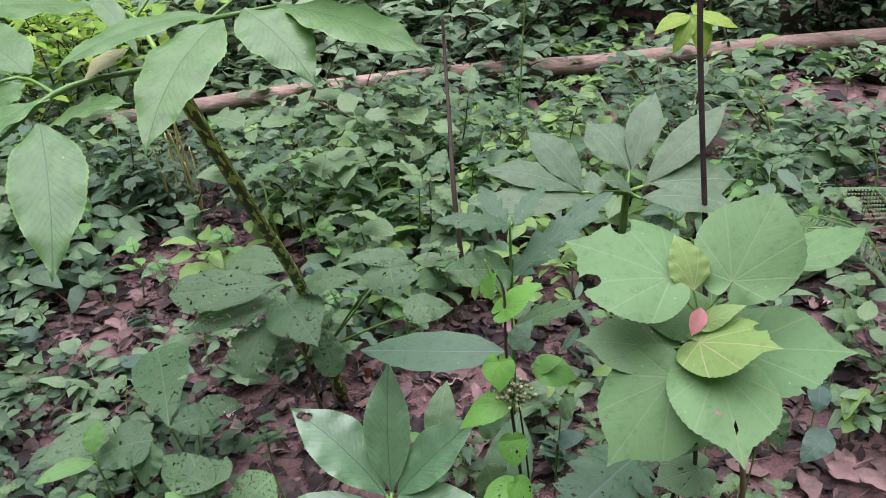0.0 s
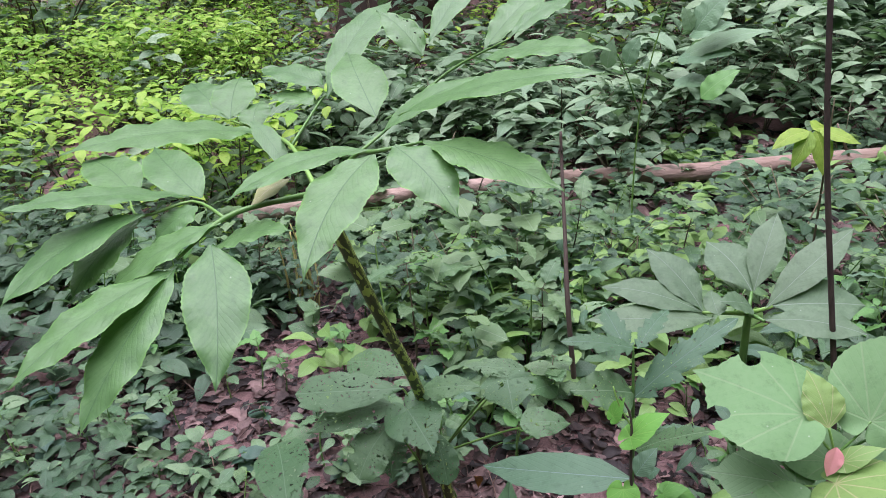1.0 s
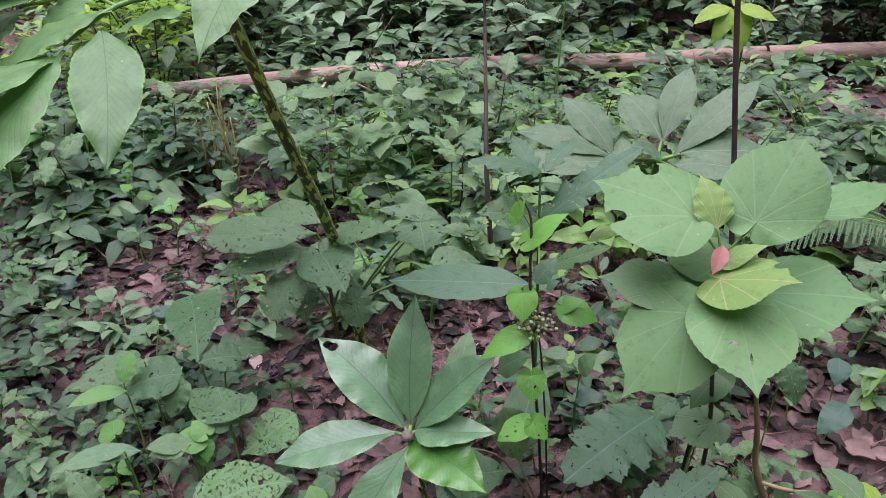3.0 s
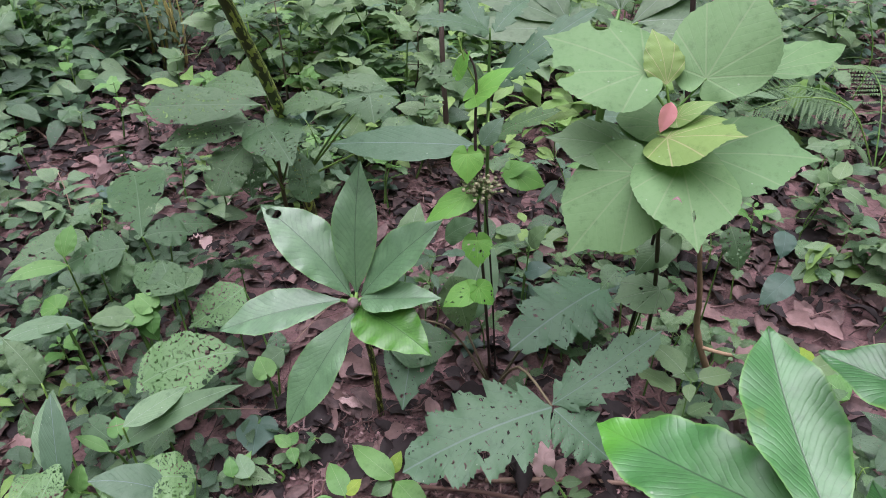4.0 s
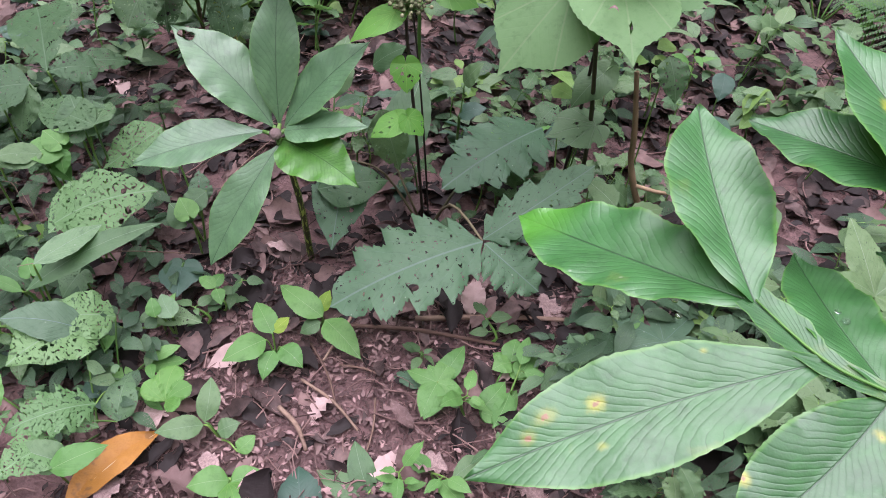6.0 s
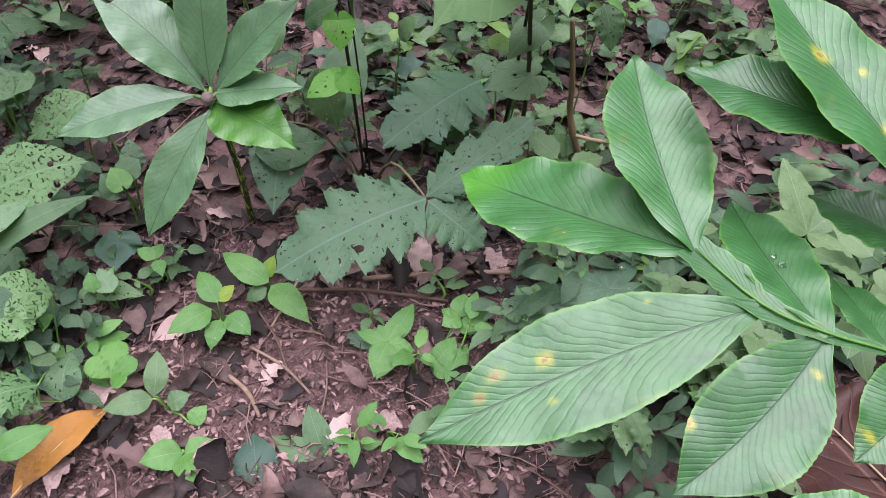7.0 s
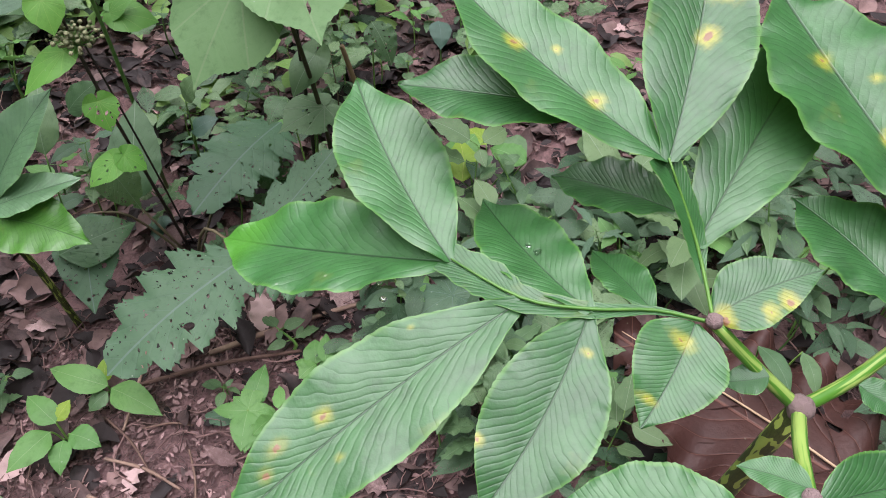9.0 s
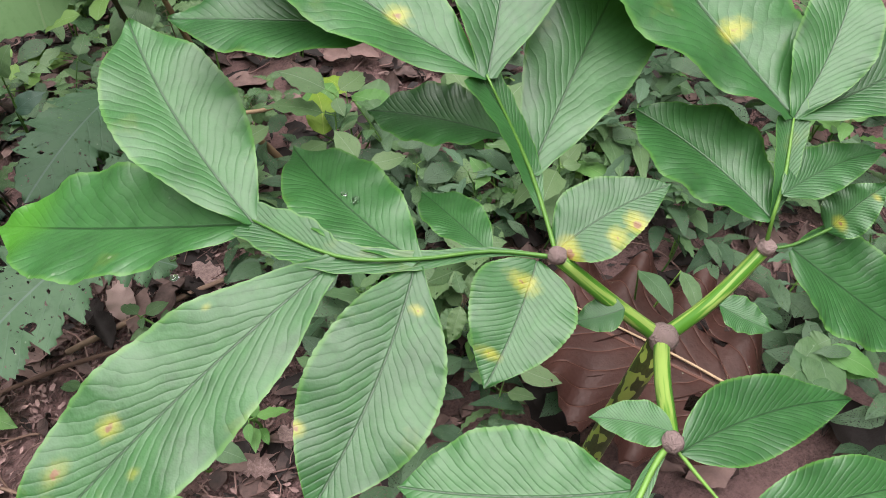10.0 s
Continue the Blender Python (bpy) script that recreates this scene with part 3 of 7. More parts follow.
def wing(plant, points, halves, material, up=(0, 0, 1), name="rachis_wing"):
    """A leafy strip on both sides of a rachis, as wide at each point as given."""
    COUNT[0] += 1
    move, top = Vector(plant.location), Vector(up)
    pts = [Vector(p) - move for p in points]
    us = np.linspace(0, 1, len(pts))
    verts, faces, uvs, edge, rows = [], [], [], [], 14 * (len(pts) - 1)
    curve = [np.array([float(glide(us, [p[i] for p in pts], k / rows)) for k in range(rows + 1)]) for i in range(3)]
    wide = max(halves)
    for k in range(rows + 1):
        p = Vector((curve[0][k], curve[1][k], curve[2][k]))
        j = min(k + 1, rows)
        d = Vector((curve[0][j] - curve[0][j - 1], curve[1][j] - curve[1][j - 1], curve[2][j] - curve[2][j - 1])).normalized()
        x = d.cross(top).normalized()
        z = x.cross(d)
        h = float(glide(us, halves, k / rows)) * (1 + 0.05 * math.sin(0.9 * k + COUNT[0]))
        for v in (-1, -0.66, -0.33, 0, 0.33, 0.66, 1):
            verts.append(p + x * v * h + z * (0.16 * abs(v) * h - 0.001))
            uvs.append((0.5 + 0.5 * v * h / wide, k / rows)), edge.append(abs(v))
    for k in range(rows):
        for v in range(6):
            a = k * 7 + v
            faces.append((a, a + 1, a + 8, a + 7))
    return part(name, mesh_of(name, verts, faces, LEAF[material], uvs, edge=edge), plant)


def tube_data(points, radii, material, sides=8, name="stalk", wobble=0.0, seed=0):
    """A round stem through the points, with a radius at each."""
    pts = [Vector(p) for p in points]
    if len(pts) > 2:
        fine, rad = [], []
        for i in range(len(pts) - 1):
            a, b, c, d = pts[max(i - 1, 0)], pts[i], pts[i + 1], pts[min(i + 2, len(pts) - 1)]
            for k in range(4):
                s = k / 4
                fine.append(0.5 * (2 * b + (c - a) * s + (2 * a - 5 * b + 4 * c - d) * s * s + (3 * b - a - 3 * c + d) * s**3))
                rad.append(radii[i] + (radii[i + 1] - radii[i]) * s)
        fine.append(pts[-1]), rad.append(radii[-1])
        pts, radii = fine, rad
    rng = random.Random(seed)
    verts, faces, uvs, run = [], [], [], 0.0
    side = Vector((1, 0, 0))
    for i, p in enumerate(pts):
        run += (p - pts[i - 1]).length if i else 0.0
        d = (pts[min(i + 1, len(pts) - 1)] - pts[max(i - 1, 0)]).normalized()
        side = side - d * side.dot(d)
        if side.length < 1e-3:
            side = d.orthogonal()
        side.normalize()
        up = d.cross(side)
        for k in range(sides):
            a = 2 * math.pi * k / sides
            r = radii[i] * (1 + wobble * rng.uniform(-1, 1))
            verts.append(p + (side * math.cos(a) + up * math.sin(a)) * r)
            uvs.append((k / sides, run))
    for i in range(len(pts) - 1):
        for k in range(sides):
            a, b = i * sides + k, i * sides + (k + 1) % sides
            faces.append((a, b, b + sides, a + sides))
    faces.append(tuple(range(sides - 1, -1, -1)))
    faces.append(tuple(range((len(pts) - 1) * sides, len(pts) * sides)))
    return mesh_of(name, verts, faces, material, uvs)


def stalk(plant, points, radii, material, name="stalk", label="", sides=8, wobble=0.0):
    COUNT[0] += 1
    move = Vector(plant.location)
    return part(name, tube_data([Vector(p) - move for p in points], radii, material, sides, name, wobble, COUNT[0]), plant, label)


def joined(name, pieces, material):
    """One mesh from several."""
    bm = bmesh.new()
    for data in pieces:
        bm.from_mesh(data)
        bpy.data.meshes.remove(data)
    data = bpy.data.meshes.new(name)
    bm.to_mesh(data), bm.free()
    data.materials.append(material)
    return data


def knob(plant, place, radius, material, name="node", label="", squash=(1, 1, 1), bumps=0.06):
    """A lumpy round swelling."""
    bm = bmesh.new()
    bmesh.ops.create_icosphere(bm, subdivisions=3, radius=radius)
    for v in bm.verts:
        v.co *= 1 + bumps * noise.noise(v.co / radius * 2.3 + Vector(place) * 31)
        v.co = Vector((v.co.x * squash[0], v.co.y * squash[1], v.co.z * squash[2]))
    data = bpy.data.meshes.new(name)
    bm.to_mesh(data), bm.free()
    data.polygons.foreach_set("use_smooth", np.ones(len(data.polygons), dtype=bool))
    data.materials.append(material)
    return part(name, data, plant, label, Matrix.Translation(Vector(place) - Vector(plant.location)))


# ---- the forest floor ----
def ground_data():
    xs = np.concatenate([-np.geomspace(60, 3.2, 22), np.linspace(-3, 3, 111), np.geomspace(3.2, 60, 22)])
    ys = np.concatenate([-np.geomspace(60, 0.9, 18), np.linspace(-0.8, 4.4, 97), np.geomspace(4.5, 60, 26)])
    verts = [(x, y, gz(x, y) if abs(x) < 12 and y < 14 else 0.16 * math.copysign(1, x) + 0.08 * max(0, min(y, 20) - 4.5)) for y in ys for x in xs]
    k = len(xs)
    faces = [(j * k + i, j * k + i + 1, (j + 1) * k + i + 1, (j + 1) * k + i) for j in range(len(ys) - 1) for i in range(k - 1)]
    return mesh_of("ground", verts, faces, SOIL)


tagged(new("ground", ground_data()), "dark reddish-brown forest soil under leaf litter", "ground", kind="structure")


def litter_data(amount, seed, xr, yr, sizes, round_about=False, sparse=False, fine=False, material=LITTER):
    """Many curled dry leaves lying on the soil, in one mesh; fine gives crumpled sheets with a tip and a torn edge."""
    rng, edge_rng = np.random.default_rng(seed), np.random.default_rng(seed + 100)
    verts, faces = [], []
    shape = (0.06, 0.42, 0.74, 0.95, 1.0, 0.93, 0.76, 0.48, 0.04) if fine else (0.12, 0.75, 1.0, 0.9, 0.6, 0.10)
    across = (-1, -0.55, 0, 0.55, 1) if fine else (-1, -0.4, 0.4, 1)
    rows, k = len(shape), len(across)
    for _ in range(amount):
        x, y = rng.uniform(*xr), rng.uniform(*yr)
        size, turn = rng.uniform(*sizes), rng.uniform(0, 6.28)
        if sparse:
            inner = min(x - xr[0], xr[1] - x, y - yr[0], yr[1] - y)
            if inner < 0.45:
                push = 1.6 * edge_rng.random() ** 2 * (1 - inner / 0.45)
                x, y = x + push * (x - sum(xr) / 2) / 2, y + push * (y - sum(yr) / 2) / 2
        if sparse and -0.15 < x < 0.36 and 0.42 < y < 0.78 and size > 0.026 and rng.random() < 0.7:
            continue
        if round_about and math.hypot(x / 2.1, (y - 1.75) / 1.75) < 1.0 + 0.5 * noise.noise((x * 1.3, y * 1.3, 2.0)):
            continue
        tilt = 0.26 if fine else 0.2
        m = Matrix.Translation((x, y, gz(x, y) + 0.006 + rng.uniform(0.0, 0.22) * size)) @ Euler((rng.normal(0, tilt), rng.normal(0, tilt), turn)).to_matrix().to_4x4()
        curl, bend, wide = rng.uniform(-0.3, 0.9), rng.uniform(-0.2, 0.35), rng.uniform(0.3, 0.65)
        start, at = len(verts), Vector((x * 31, y * 31, seed))
        torn = rng.random() < 0.35
        for i in range(rows):
            u = i / (rows - 1)
            w = wide * shape[i] * size * 0.5 * rng.uniform(0.85 if fine else 0.7, 1.12)
            for v in across:
                z = curl * abs(v) ** 2 * w * 0.9 + bend * size * u * (1 - u)
                px, py = v * w + rng.normal(0, 0.02) * size, (u - 0.5) * size + rng.normal(0, 0.02) * size
                if fine:
                    z += size * 0.16 * noise.noise(Vector((px, py, 0)) * (2.6 / size) + at) + 0.10 * abs(v) * w
                    if torn and v > 0:
                        px *= 0.55 + 0.45 * rng.random()
                else:
                    z += rng.normal(0, 0.05) * size
                verts.append(m @ Vector((px, py, max(z, -0.006))))
        for i in range(rows - 1):
            for j in range(k - 1):
                f = start + i * k + j
                faces.append((f, f + 1, f + k + 1, f + k))
    return mesh_of("litter", verts, faces, material)


tagged(new("leaf_litter", litter_data(9000, 5, (-2.2, 2.2), (-0.1, 3.6), (0.012, 0.045), sparse=True)), "curled pinkish-brown dry leaves covering the soil", "leaf litter", kind="stuff")
tagged(new("leaf_litter", litter_data(6000, 15, (-2.1, 1.7), (0.25, 2.7), (0.03, 0.095), sparse=True, fine=True)), "large curled pinkish-brown dry leaves lying on the soil", "leaf litter", kind="stuff")
tagged(new("leaf_litter", litter_data(2200, 6, (-7, 5), (3.4, 9), (0.09, 0.2))), "dry brown leaves on the ground under the shrubs", "leaf litter", kind="stuff")
tagged(new("leaf_litter", litter_data(13500, 11, (-6.5, 6.5), (-6.0, 4.2), (0.05, 0.13), True)), "dry brown leaves strewn over the forest floor", "leaf litter", kind="stuff")


def twigs_data(amount, seed, xr, yr, lengths, thick):
    rng = np.random.default_rng(seed)
    verts, faces = [], []
    for _ in range(amount):
        x, y, turn = rng.uniform(*xr), rng.uniform(*yr), rng.uniform(0, 6.28)
        size, r = rng.uniform(*lengths), rng.uniform(*thick)
        start, bend = len(verts), rng.normal(0, 0.16)
        for i in range(4):
            s = i / 3 - 0.5
            px, py = x + math.cos(turn) * s * size - math.sin(turn) * bend * size * s * s * 4, y + math.sin(turn) * s * size + math.cos(turn) * bend * size * s * s * 4
            pz = gz(px, py) + 0.016 + r
            for k in range(5):
                a = 6.283 * k / 5
                verts.append((px - math.sin(turn) * math.cos(a) * r, py + math.cos(turn) * math.cos(a) * r, pz + math.sin(a) * r))
        for i in range(3):
            for k in range(5):
                a, b = start + i * 5 + k, start + i * 5 + (k + 1) % 5
                faces.append((a, b, b + 5, a + 5))
    return mesh_of("twigs", verts, faces, TWIGS)


tagged(new("twig_litter", twigs_data(2300, 8, (-1.6, 1.8), (0.2, 3.0), (0.02, 0.12), (0.0005, 0.0018))), "thin dead twigs and straw scattered on the soil", "twigs", kind="stuff")
tagged(new("twig_litter", twigs_data(1000, 9, (-0.35, 0.6), (0.35, 1.05), (0.008, 0.045), (0.0003, 0.0011))), "fine straw and broken twigs on the bare soil", "twigs", kind="stuff")
tagged(new("leaf_litter", litter_data(7500, 7, (-0.3, 0.55), (0.3, 0.95), (0.003, 0.018), material=CRUMB)), "small brown leaf fragments on the bare soil", "leaf litter", kind="stuff")


def log_thing():
    place = (0.1, 3.85, gz(0.1, 3.85))
    ob = thing("fallen_log", place, "long pale-brown fallen log lying across the undergrowth", "log")
    pts = [(-1.75, 3.2, 0.16), (-1.1, 3.44, 0.19), (-0.3, 3.75, 0.20), (0.5, 3.92, 0.21), (1.3, 4.1, 0.24), (2.3, 4.3, 0.26), (3.2, 4.5, 0.27)]
    stalk(ob, pts, (0.030, 0.040, 0.044, 0.046, 0.048, 0.052, 0.054), LOG, "trunk", sides=16, wobble=0.05)
    for a, b, r in (((-0.95, 3.5, 0.19), (-1.02, 3.3, 0.06), 0.009), ((-0.9, 3.5, 0.2), (-0.6, 3.35, 0.12), 0.008), ((1.2, 4.05, 0.26), (1.1, 3.95, 0.45), 0.008)):
        stalk(ob, (a, b), (r, r * 0.5), LOG, "branch_stub", sides=7)


log_thing()


def yam_stem(plant, points, r, material, name="branch"):
    stalk(plant, points, (r,) + (r * 0.8,) * (len(points) - 2) + (r * 0.45,), material, name, sides=10)


# ---- the yam plant beside the camera ----
def near_yam():
    up = (0, -0.25, 1)
    plant = thing("yam_plant", (0.66, 0.17, gz(0.66, 0.17)), "yam plant with three forked branches of large ribbed glossy green leaflets", "plant")
    hub, n1, n2, n3 = (0.633, 0.111, 0.708), (0.572, 0.149, 0.775), (0.690, 0.109, 0.763), (0.563, 0.036, 0.765)
    stalk(plant, [(0.66, 0.17, gz(0.66, 0.17)), (0.655, 0.155, 0.40), hub], (0.012, 0.010, 0.007), TALLSTALK, "petiole", "dark mottled green petiole", sides=12)
    for n, mid in ((n1, (0.605, 0.125, 0.738)), (n2, (0.660, 0.107, 0.734)), (n3, (0.600, 0.077, 0.732))):
        stalk(plant, [hub, mid, n], (0.0050, 0.0046, 0.0040), NEARSTALK, "branch", "bright green branch with pale streaks", sides=10)
    knob(plant, (hub[0] - 0.003, hub[1] - 0.003, hub[2] + 0.006), 0.0090, NODE, "bulbil", "rough greyish-brown bulbil", bumps=0.2)
    for n in (n1, n2, n3):
        knob(plant, (n[0] - 0.001, n[1] - 0.001, n[2] + 0.003), 0.0053, NODE, "bulbil", "rough greyish-brown bulbil", bumps=0.15)
    for pts, r in (((n1, (0.540, 0.166, 0.779), (0.500, 0.176, 0.783), (0.463, 0.196, 0.784), (0.433, 0.243, 0.781)), 0.0034),
                   ((n1, (0.577, 0.190, 0.803), (0.566, 0.225, 0.847)), 0.0034),
                   ((n2, (0.688, 0.112, 0.787), (0.699, 0.122, 0.802), (0.716, 0.143, 0.824)), 0.0034),
                   ((n2, (0.702, 0.102, 0.767), (0.727, 0.099, 0.772), (0.755, 0.097, 0.778)), 0.003),
                   ((n3, (0.548, 0.030, 0.764), (0.520, 0.012, 0.758), (0.500, -0.010, 0.745)), 0.0044),
                   ((n3, (0.566, 0.018, 0.760), (0.572, -0.006, 0.752)), 0.003)):
        yam_stem(plant, pts, r * 0.40, RACHIS, "rachis")
    wing(plant, [n1, (0.540, 0.166, 0.779), (0.500, 0.176, 0.782), (0.463, 0.196, 0.783), (0.448, 0.219, 0.782), (0.430, 0.247, 0.780)], (0.001, 0.003, 0.006, 0.010, 0.015, 0.012), "yam", up)
    wing(plant, [(0.574, 0.170, 0.788), (0.577, 0.190, 0.803), (0.572, 0.208, 0.826), (0.563, 0.229, 0.848)], (0.001, 0.007, 0.009, 0.012), "yam", up)
    wing(plant, [(0.688, 0.112, 0.785), (0.699, 0.122, 0.802), (0.716, 0.143, 0.824)], (0.001, 0.006, 0.010), "yam", up)
    wing(plant, [n3, (0.548, 0.030, 0.764), (0.520, 0.012, 0.758), (0.500, -0.010, 0.745)], (0.001, 0.003, 0.006, 0.010), "yam", up)
    blade(plant, (0.433, 0.242, 0.779), (0.291, 0.395, 0.698), 0.089, "yamleaf", "yamA", up)
    blade(plant, (0.433, 0.242, 0.779), (0.413, 0.411, 0.816), 0.075, "yamleaf", "yam", up)
    blade(plant, (0.463, 0.195, 0.782), (0.255, 0.137, 0.705), 0.076, "yamleaf", "yamC", up)
    blade(plant, (0.499, 0.175, 0.780), (0.402, 0.096, 0.728), 0.070, "yamleaf", "yamD", up)
    blade(plant, (0.500, 0.174, 0.782), (0.477, 0.302, 0.770), 0.059, "yamleaf", "yam", up)
    blade(plant, (0.540, 0.166, 0.777), (0.533, 0.236, 0.765), 0.034, "yamleaf", "yam", up)
    blade(plant, (0.560, 0.151, 0.776), (0.504, 0.107, 0.752), 0.058, "ovate", "yamG", up)
    blade(plant, (0.574, 0.153, 0.775), (0.643, 0.149, 0.800), 0.046, "ovate", "yamI", up)
    blade(plant, (0.603, 0.120, 0.745), (0.577, 0.131, 0.735), 0.022, "ovate", "yam", up)
    blade(plant, (0.578, 0.219, 0.805), (0.524, 0.292, 0.790), 0.051, "yamleaf", "yam", up)
    blade(plant, (0.538, 0.270, 0.857), (0.431, 0.357, 0.842), 0.067, "yamleaf", "yam", up)
    blade(plant, (0.566, 0.224, 0.845), (0.477, 0.389, 0.900), 0.073, "yamleaf", "yamH", up)
    blade(plant, (0.566, 0.224, 0.845), (0.663, 0.367, 0.920), 0.075, "yamleaf", "yamS", up)
    blade(plant, (0.577, 0.190, 0.800), (0.747, 0.316, 0.860), 0.074, "yamleaf", "yam", up)
    blade(plant, (0.688, 0.112, 0.785), (0.661, 0.210, 0.803), 0.071, "yamleaf", "yam", up)
    blade(plant, (0.716, 0.143, 0.824), (0.712, 0.342, 0.881), 0.120, "yamleaf", "yamH", up)
    blade(plant, (0.716, 0.143, 0.824), (0.790, 0.193, 0.877), 0.046, "yamleaf", "yam", up)
    blade(plant, (0.718, 0.143, 0.824), (0.842, 0.146, 0.843), 0.050, "yamleaf", "yam", up)
    blade(plant, (0.692, 0.115, 0.800), (0.773, 0.116, 0.800), 0.030, "ovate", "yam", up)
    blade(plant, (0.702, 0.101, 0.765), (0.758, 0.033, 0.720), 0.074, "ovate", "yam", up)
    blade(plant, (0.725, 0.099, 0.770), (0.752, 0.095, 0.800), 0.029, "ovate", "yamG", up)
    blade(plant, (0.657, 0.100, 0.740), (0.676, 0.074, 0.735), 0.024, "ovate", "yam", up)
    blade(plant, (0.534, 0.027, 0.760), (0.443, 0.081, 0.750), 0.063, "yamleaf", "yam", up)
    blade(plant, (0.566, 0.039, 0.767), (0.535, 0.064, 0.767), 0.022, "ovate", "yam", up)
    blade(plant, (0.564, 0.030, 0.765), (0.677, 0.020, 0.740), 0.041, "ovate", "yam", up)
    blade(plant, (0.570, -0.006, 0.750), (0.686, -0.030, 0.730), 0.039, "yamleaf", "yam", up)


near_yam()


# ---- the tall yam plant with the mottled stalk ----
def tall_yam():
    up = (0, -0.2, 1)
    base = (-0.30, 1.56, gz(-0.30, 1.56))
    plant = thing("yam_plant", base, "tall yam plant with leaning mottled stalk and drooping pale leaflets", "plant")
    hub = (-0.360, 1.06, 1.065)
    stalk(plant, [base, (-0.325, 1.44, 0.42), (-0.345, 1.24, 0.76), hub], (0.0160, 0.0134, 0.0120, 0.0110), TALLSTALK, "petiole", "yellow-green petiole with black blotches", sides=14)
    for pts, r in (((hub, (-0.40, 0.985, 1.075), (-0.455, 0.93, 1.068), (-0.50, 0.86, 1.03)), 0.0085),
                   (((-0.455, 0.93, 1.068), (-0.54, 0.99, 1.07), (-0.60, 0.94, 1.062), (-0.68, 1.03, 1.055)), 0.005),
                   ((hub, (-0.46, 1.20, 1.10), (-0.60, 1.39, 1.072), (-0.69, 1.42, 1.09)), 0.0075),
                   (((-0.46, 1.20, 1.10), (-0.45, 1.33, 1.15), (-0.424, 1.31, 1.165)), 0.005),
                   ((hub, (-0.30, 1.08, 1.12), (-0.249, 1.03, 1.142), (-0.18, 1.05, 1.152)), 0.0075),
                   (((-0.30, 1.08, 1.12), (-0.26, 1.14, 1.15), (-0.18, 1.22, 1.22), (-0.07, 1.20, 1.277)), 0.005)):
        yam_stem(plant, pts, r * 0.6, STALK, "rachis")
    blade(plant, (-0.500, 0.860, 1.017), (-0.643, 0.660, 0.931), 0.087, "ellip", "pale", up)
    blade(plant, (-0.499, 0.860, 1.022), (-0.554, 0.660, 0.869), 0.088, "ellip", "pale", up)
    blade(plant, (-0.454, 0.880, 1.046), (-0.386, 0.720, 0.912), 0.095, "drip", "pale", up)
    blade(plant, (-0.457, 0.920, 1.065), (-0.610, 0.840, 0.983), 0.075, "ellip", "pale", up)
    blade(plant, (-0.580, 0.920, 1.074), (-0.711, 0.750, 0.996), 0.094, "ellip", "pale", up)
    blade(plant, (-0.602, 0.940, 1.057), (-0.656, 0.820, 0.976), 0.080, "ellip", "pale", up)
    blade(plant, (-0.477, 0.920, 1.022), (-0.325, 0.880, 1.072), 0.069, "drip", "pale", up)
    blade(plant, (-0.551, 1.000, 1.074), (-0.741, 0.820, 1.108), 0.067, "ellip", "pale", up)
    blade(plant, (-0.543, 1.020, 1.065), (-0.718, 1.180, 1.099), 0.087, "drip", "pale", up)
    blade(plant, (-0.674, 1.040, 1.055), (-0.885, 1.200, 1.066), 0.091, "drip", "pale", up)
    blade(plant, (-0.527, 0.980, 1.066), (-0.576, 0.920, 1.024), 0.067, "drip", "pale", up)
    blade(plant, (-0.602, 1.400, 1.068), (-0.893, 1.150, 1.094), 0.132, "ellip", "pale", up)
    blade(plant, (-0.690, 1.420, 1.094), (-0.876, 1.600, 1.133), 0.102, "drip", "pale", up)
    blade(plant, (-0.690, 1.420, 1.094), (-0.734, 1.580, 1.151), 0.099, "drip", "pale", up)
    blade(plant, (-0.631, 1.400, 1.080), (-0.651, 1.500, 1.114), 0.069, "drip", "pale", up)
    blade(plant, (-0.469, 1.400, 1.166), (-0.627, 1.450, 1.186), 0.083, "drip", "pale", up)
    blade(plant, (-0.472, 1.350, 1.140), (-0.590, 1.400, 1.145), 0.062, "drip", "pale", up)
    blade(plant, (-0.249, 1.020, 1.141), (-0.293, 0.820, 1.027), 0.102, "drip", "pale", up)
    blade(plant, (-0.217, 1.020, 1.154), (-0.104, 0.930, 1.079), 0.092, "drip", "pale", up)
    blade(plant, (-0.181, 1.050, 1.152), (0.033, 0.970, 1.107), 0.092, "ellip", "pale", up)
    blade(plant, (-0.300, 1.200, 1.154), (-0.411, 1.400, 1.228), 0.096, "drip", "pale", up)
    blade(plant, (-0.424, 1.300, 1.162), (-0.376, 1.600, 1.301), 0.084, "ellip", "pale", up)
    blade(plant, (-0.239, 1.300, 1.236), (-0.332, 1.350, 1.309), 0.070, "drip", "palehole", up)
    blade(plant, (-0.225, 1.300, 1.259), (-0.176, 1.500, 1.351), 0.062, "ellip", "pale", up)
    blade(plant, (-0.123, 1.250, 1.249), (-0.025, 1.400, 1.343), 0.074, "ellip", "pale", up)
    blade(plant, (-0.071, 1.200, 1.277), (0.026, 1.300, 1.326), 0.051, "ellip", "pale", up)
    blade(plant, (-0.123, 1.180, 1.244), (0.085, 1.120, 1.269), 0.079, "ellip", "pale", up)
    blade(plant, (-0.236, 1.120, 1.173), (0.080, 1.050, 1.252), 0.089, "ellip", "pale", up)
    blade(plant, (-0.271, 1.120, 1.141), (-0.104, 1.200, 1.218), 0.066, "ellip", "pale", up)
    blade(plant, (-0.259, 1.050, 1.140), (-0.431, 0.900, 1.105), 0.064, "ellip", "pale", up)
    blade(plant, (-0.583, 1.300, 1.119), (-0.468, 1.200, 1.037), 0.043, "drip", "pale", up)
    blade(plant, (-0.375, 1.000, 1.108), (-0.420, 0.950, 1.081), 0.041, "ellip", "yellow", up)


tall_yam()


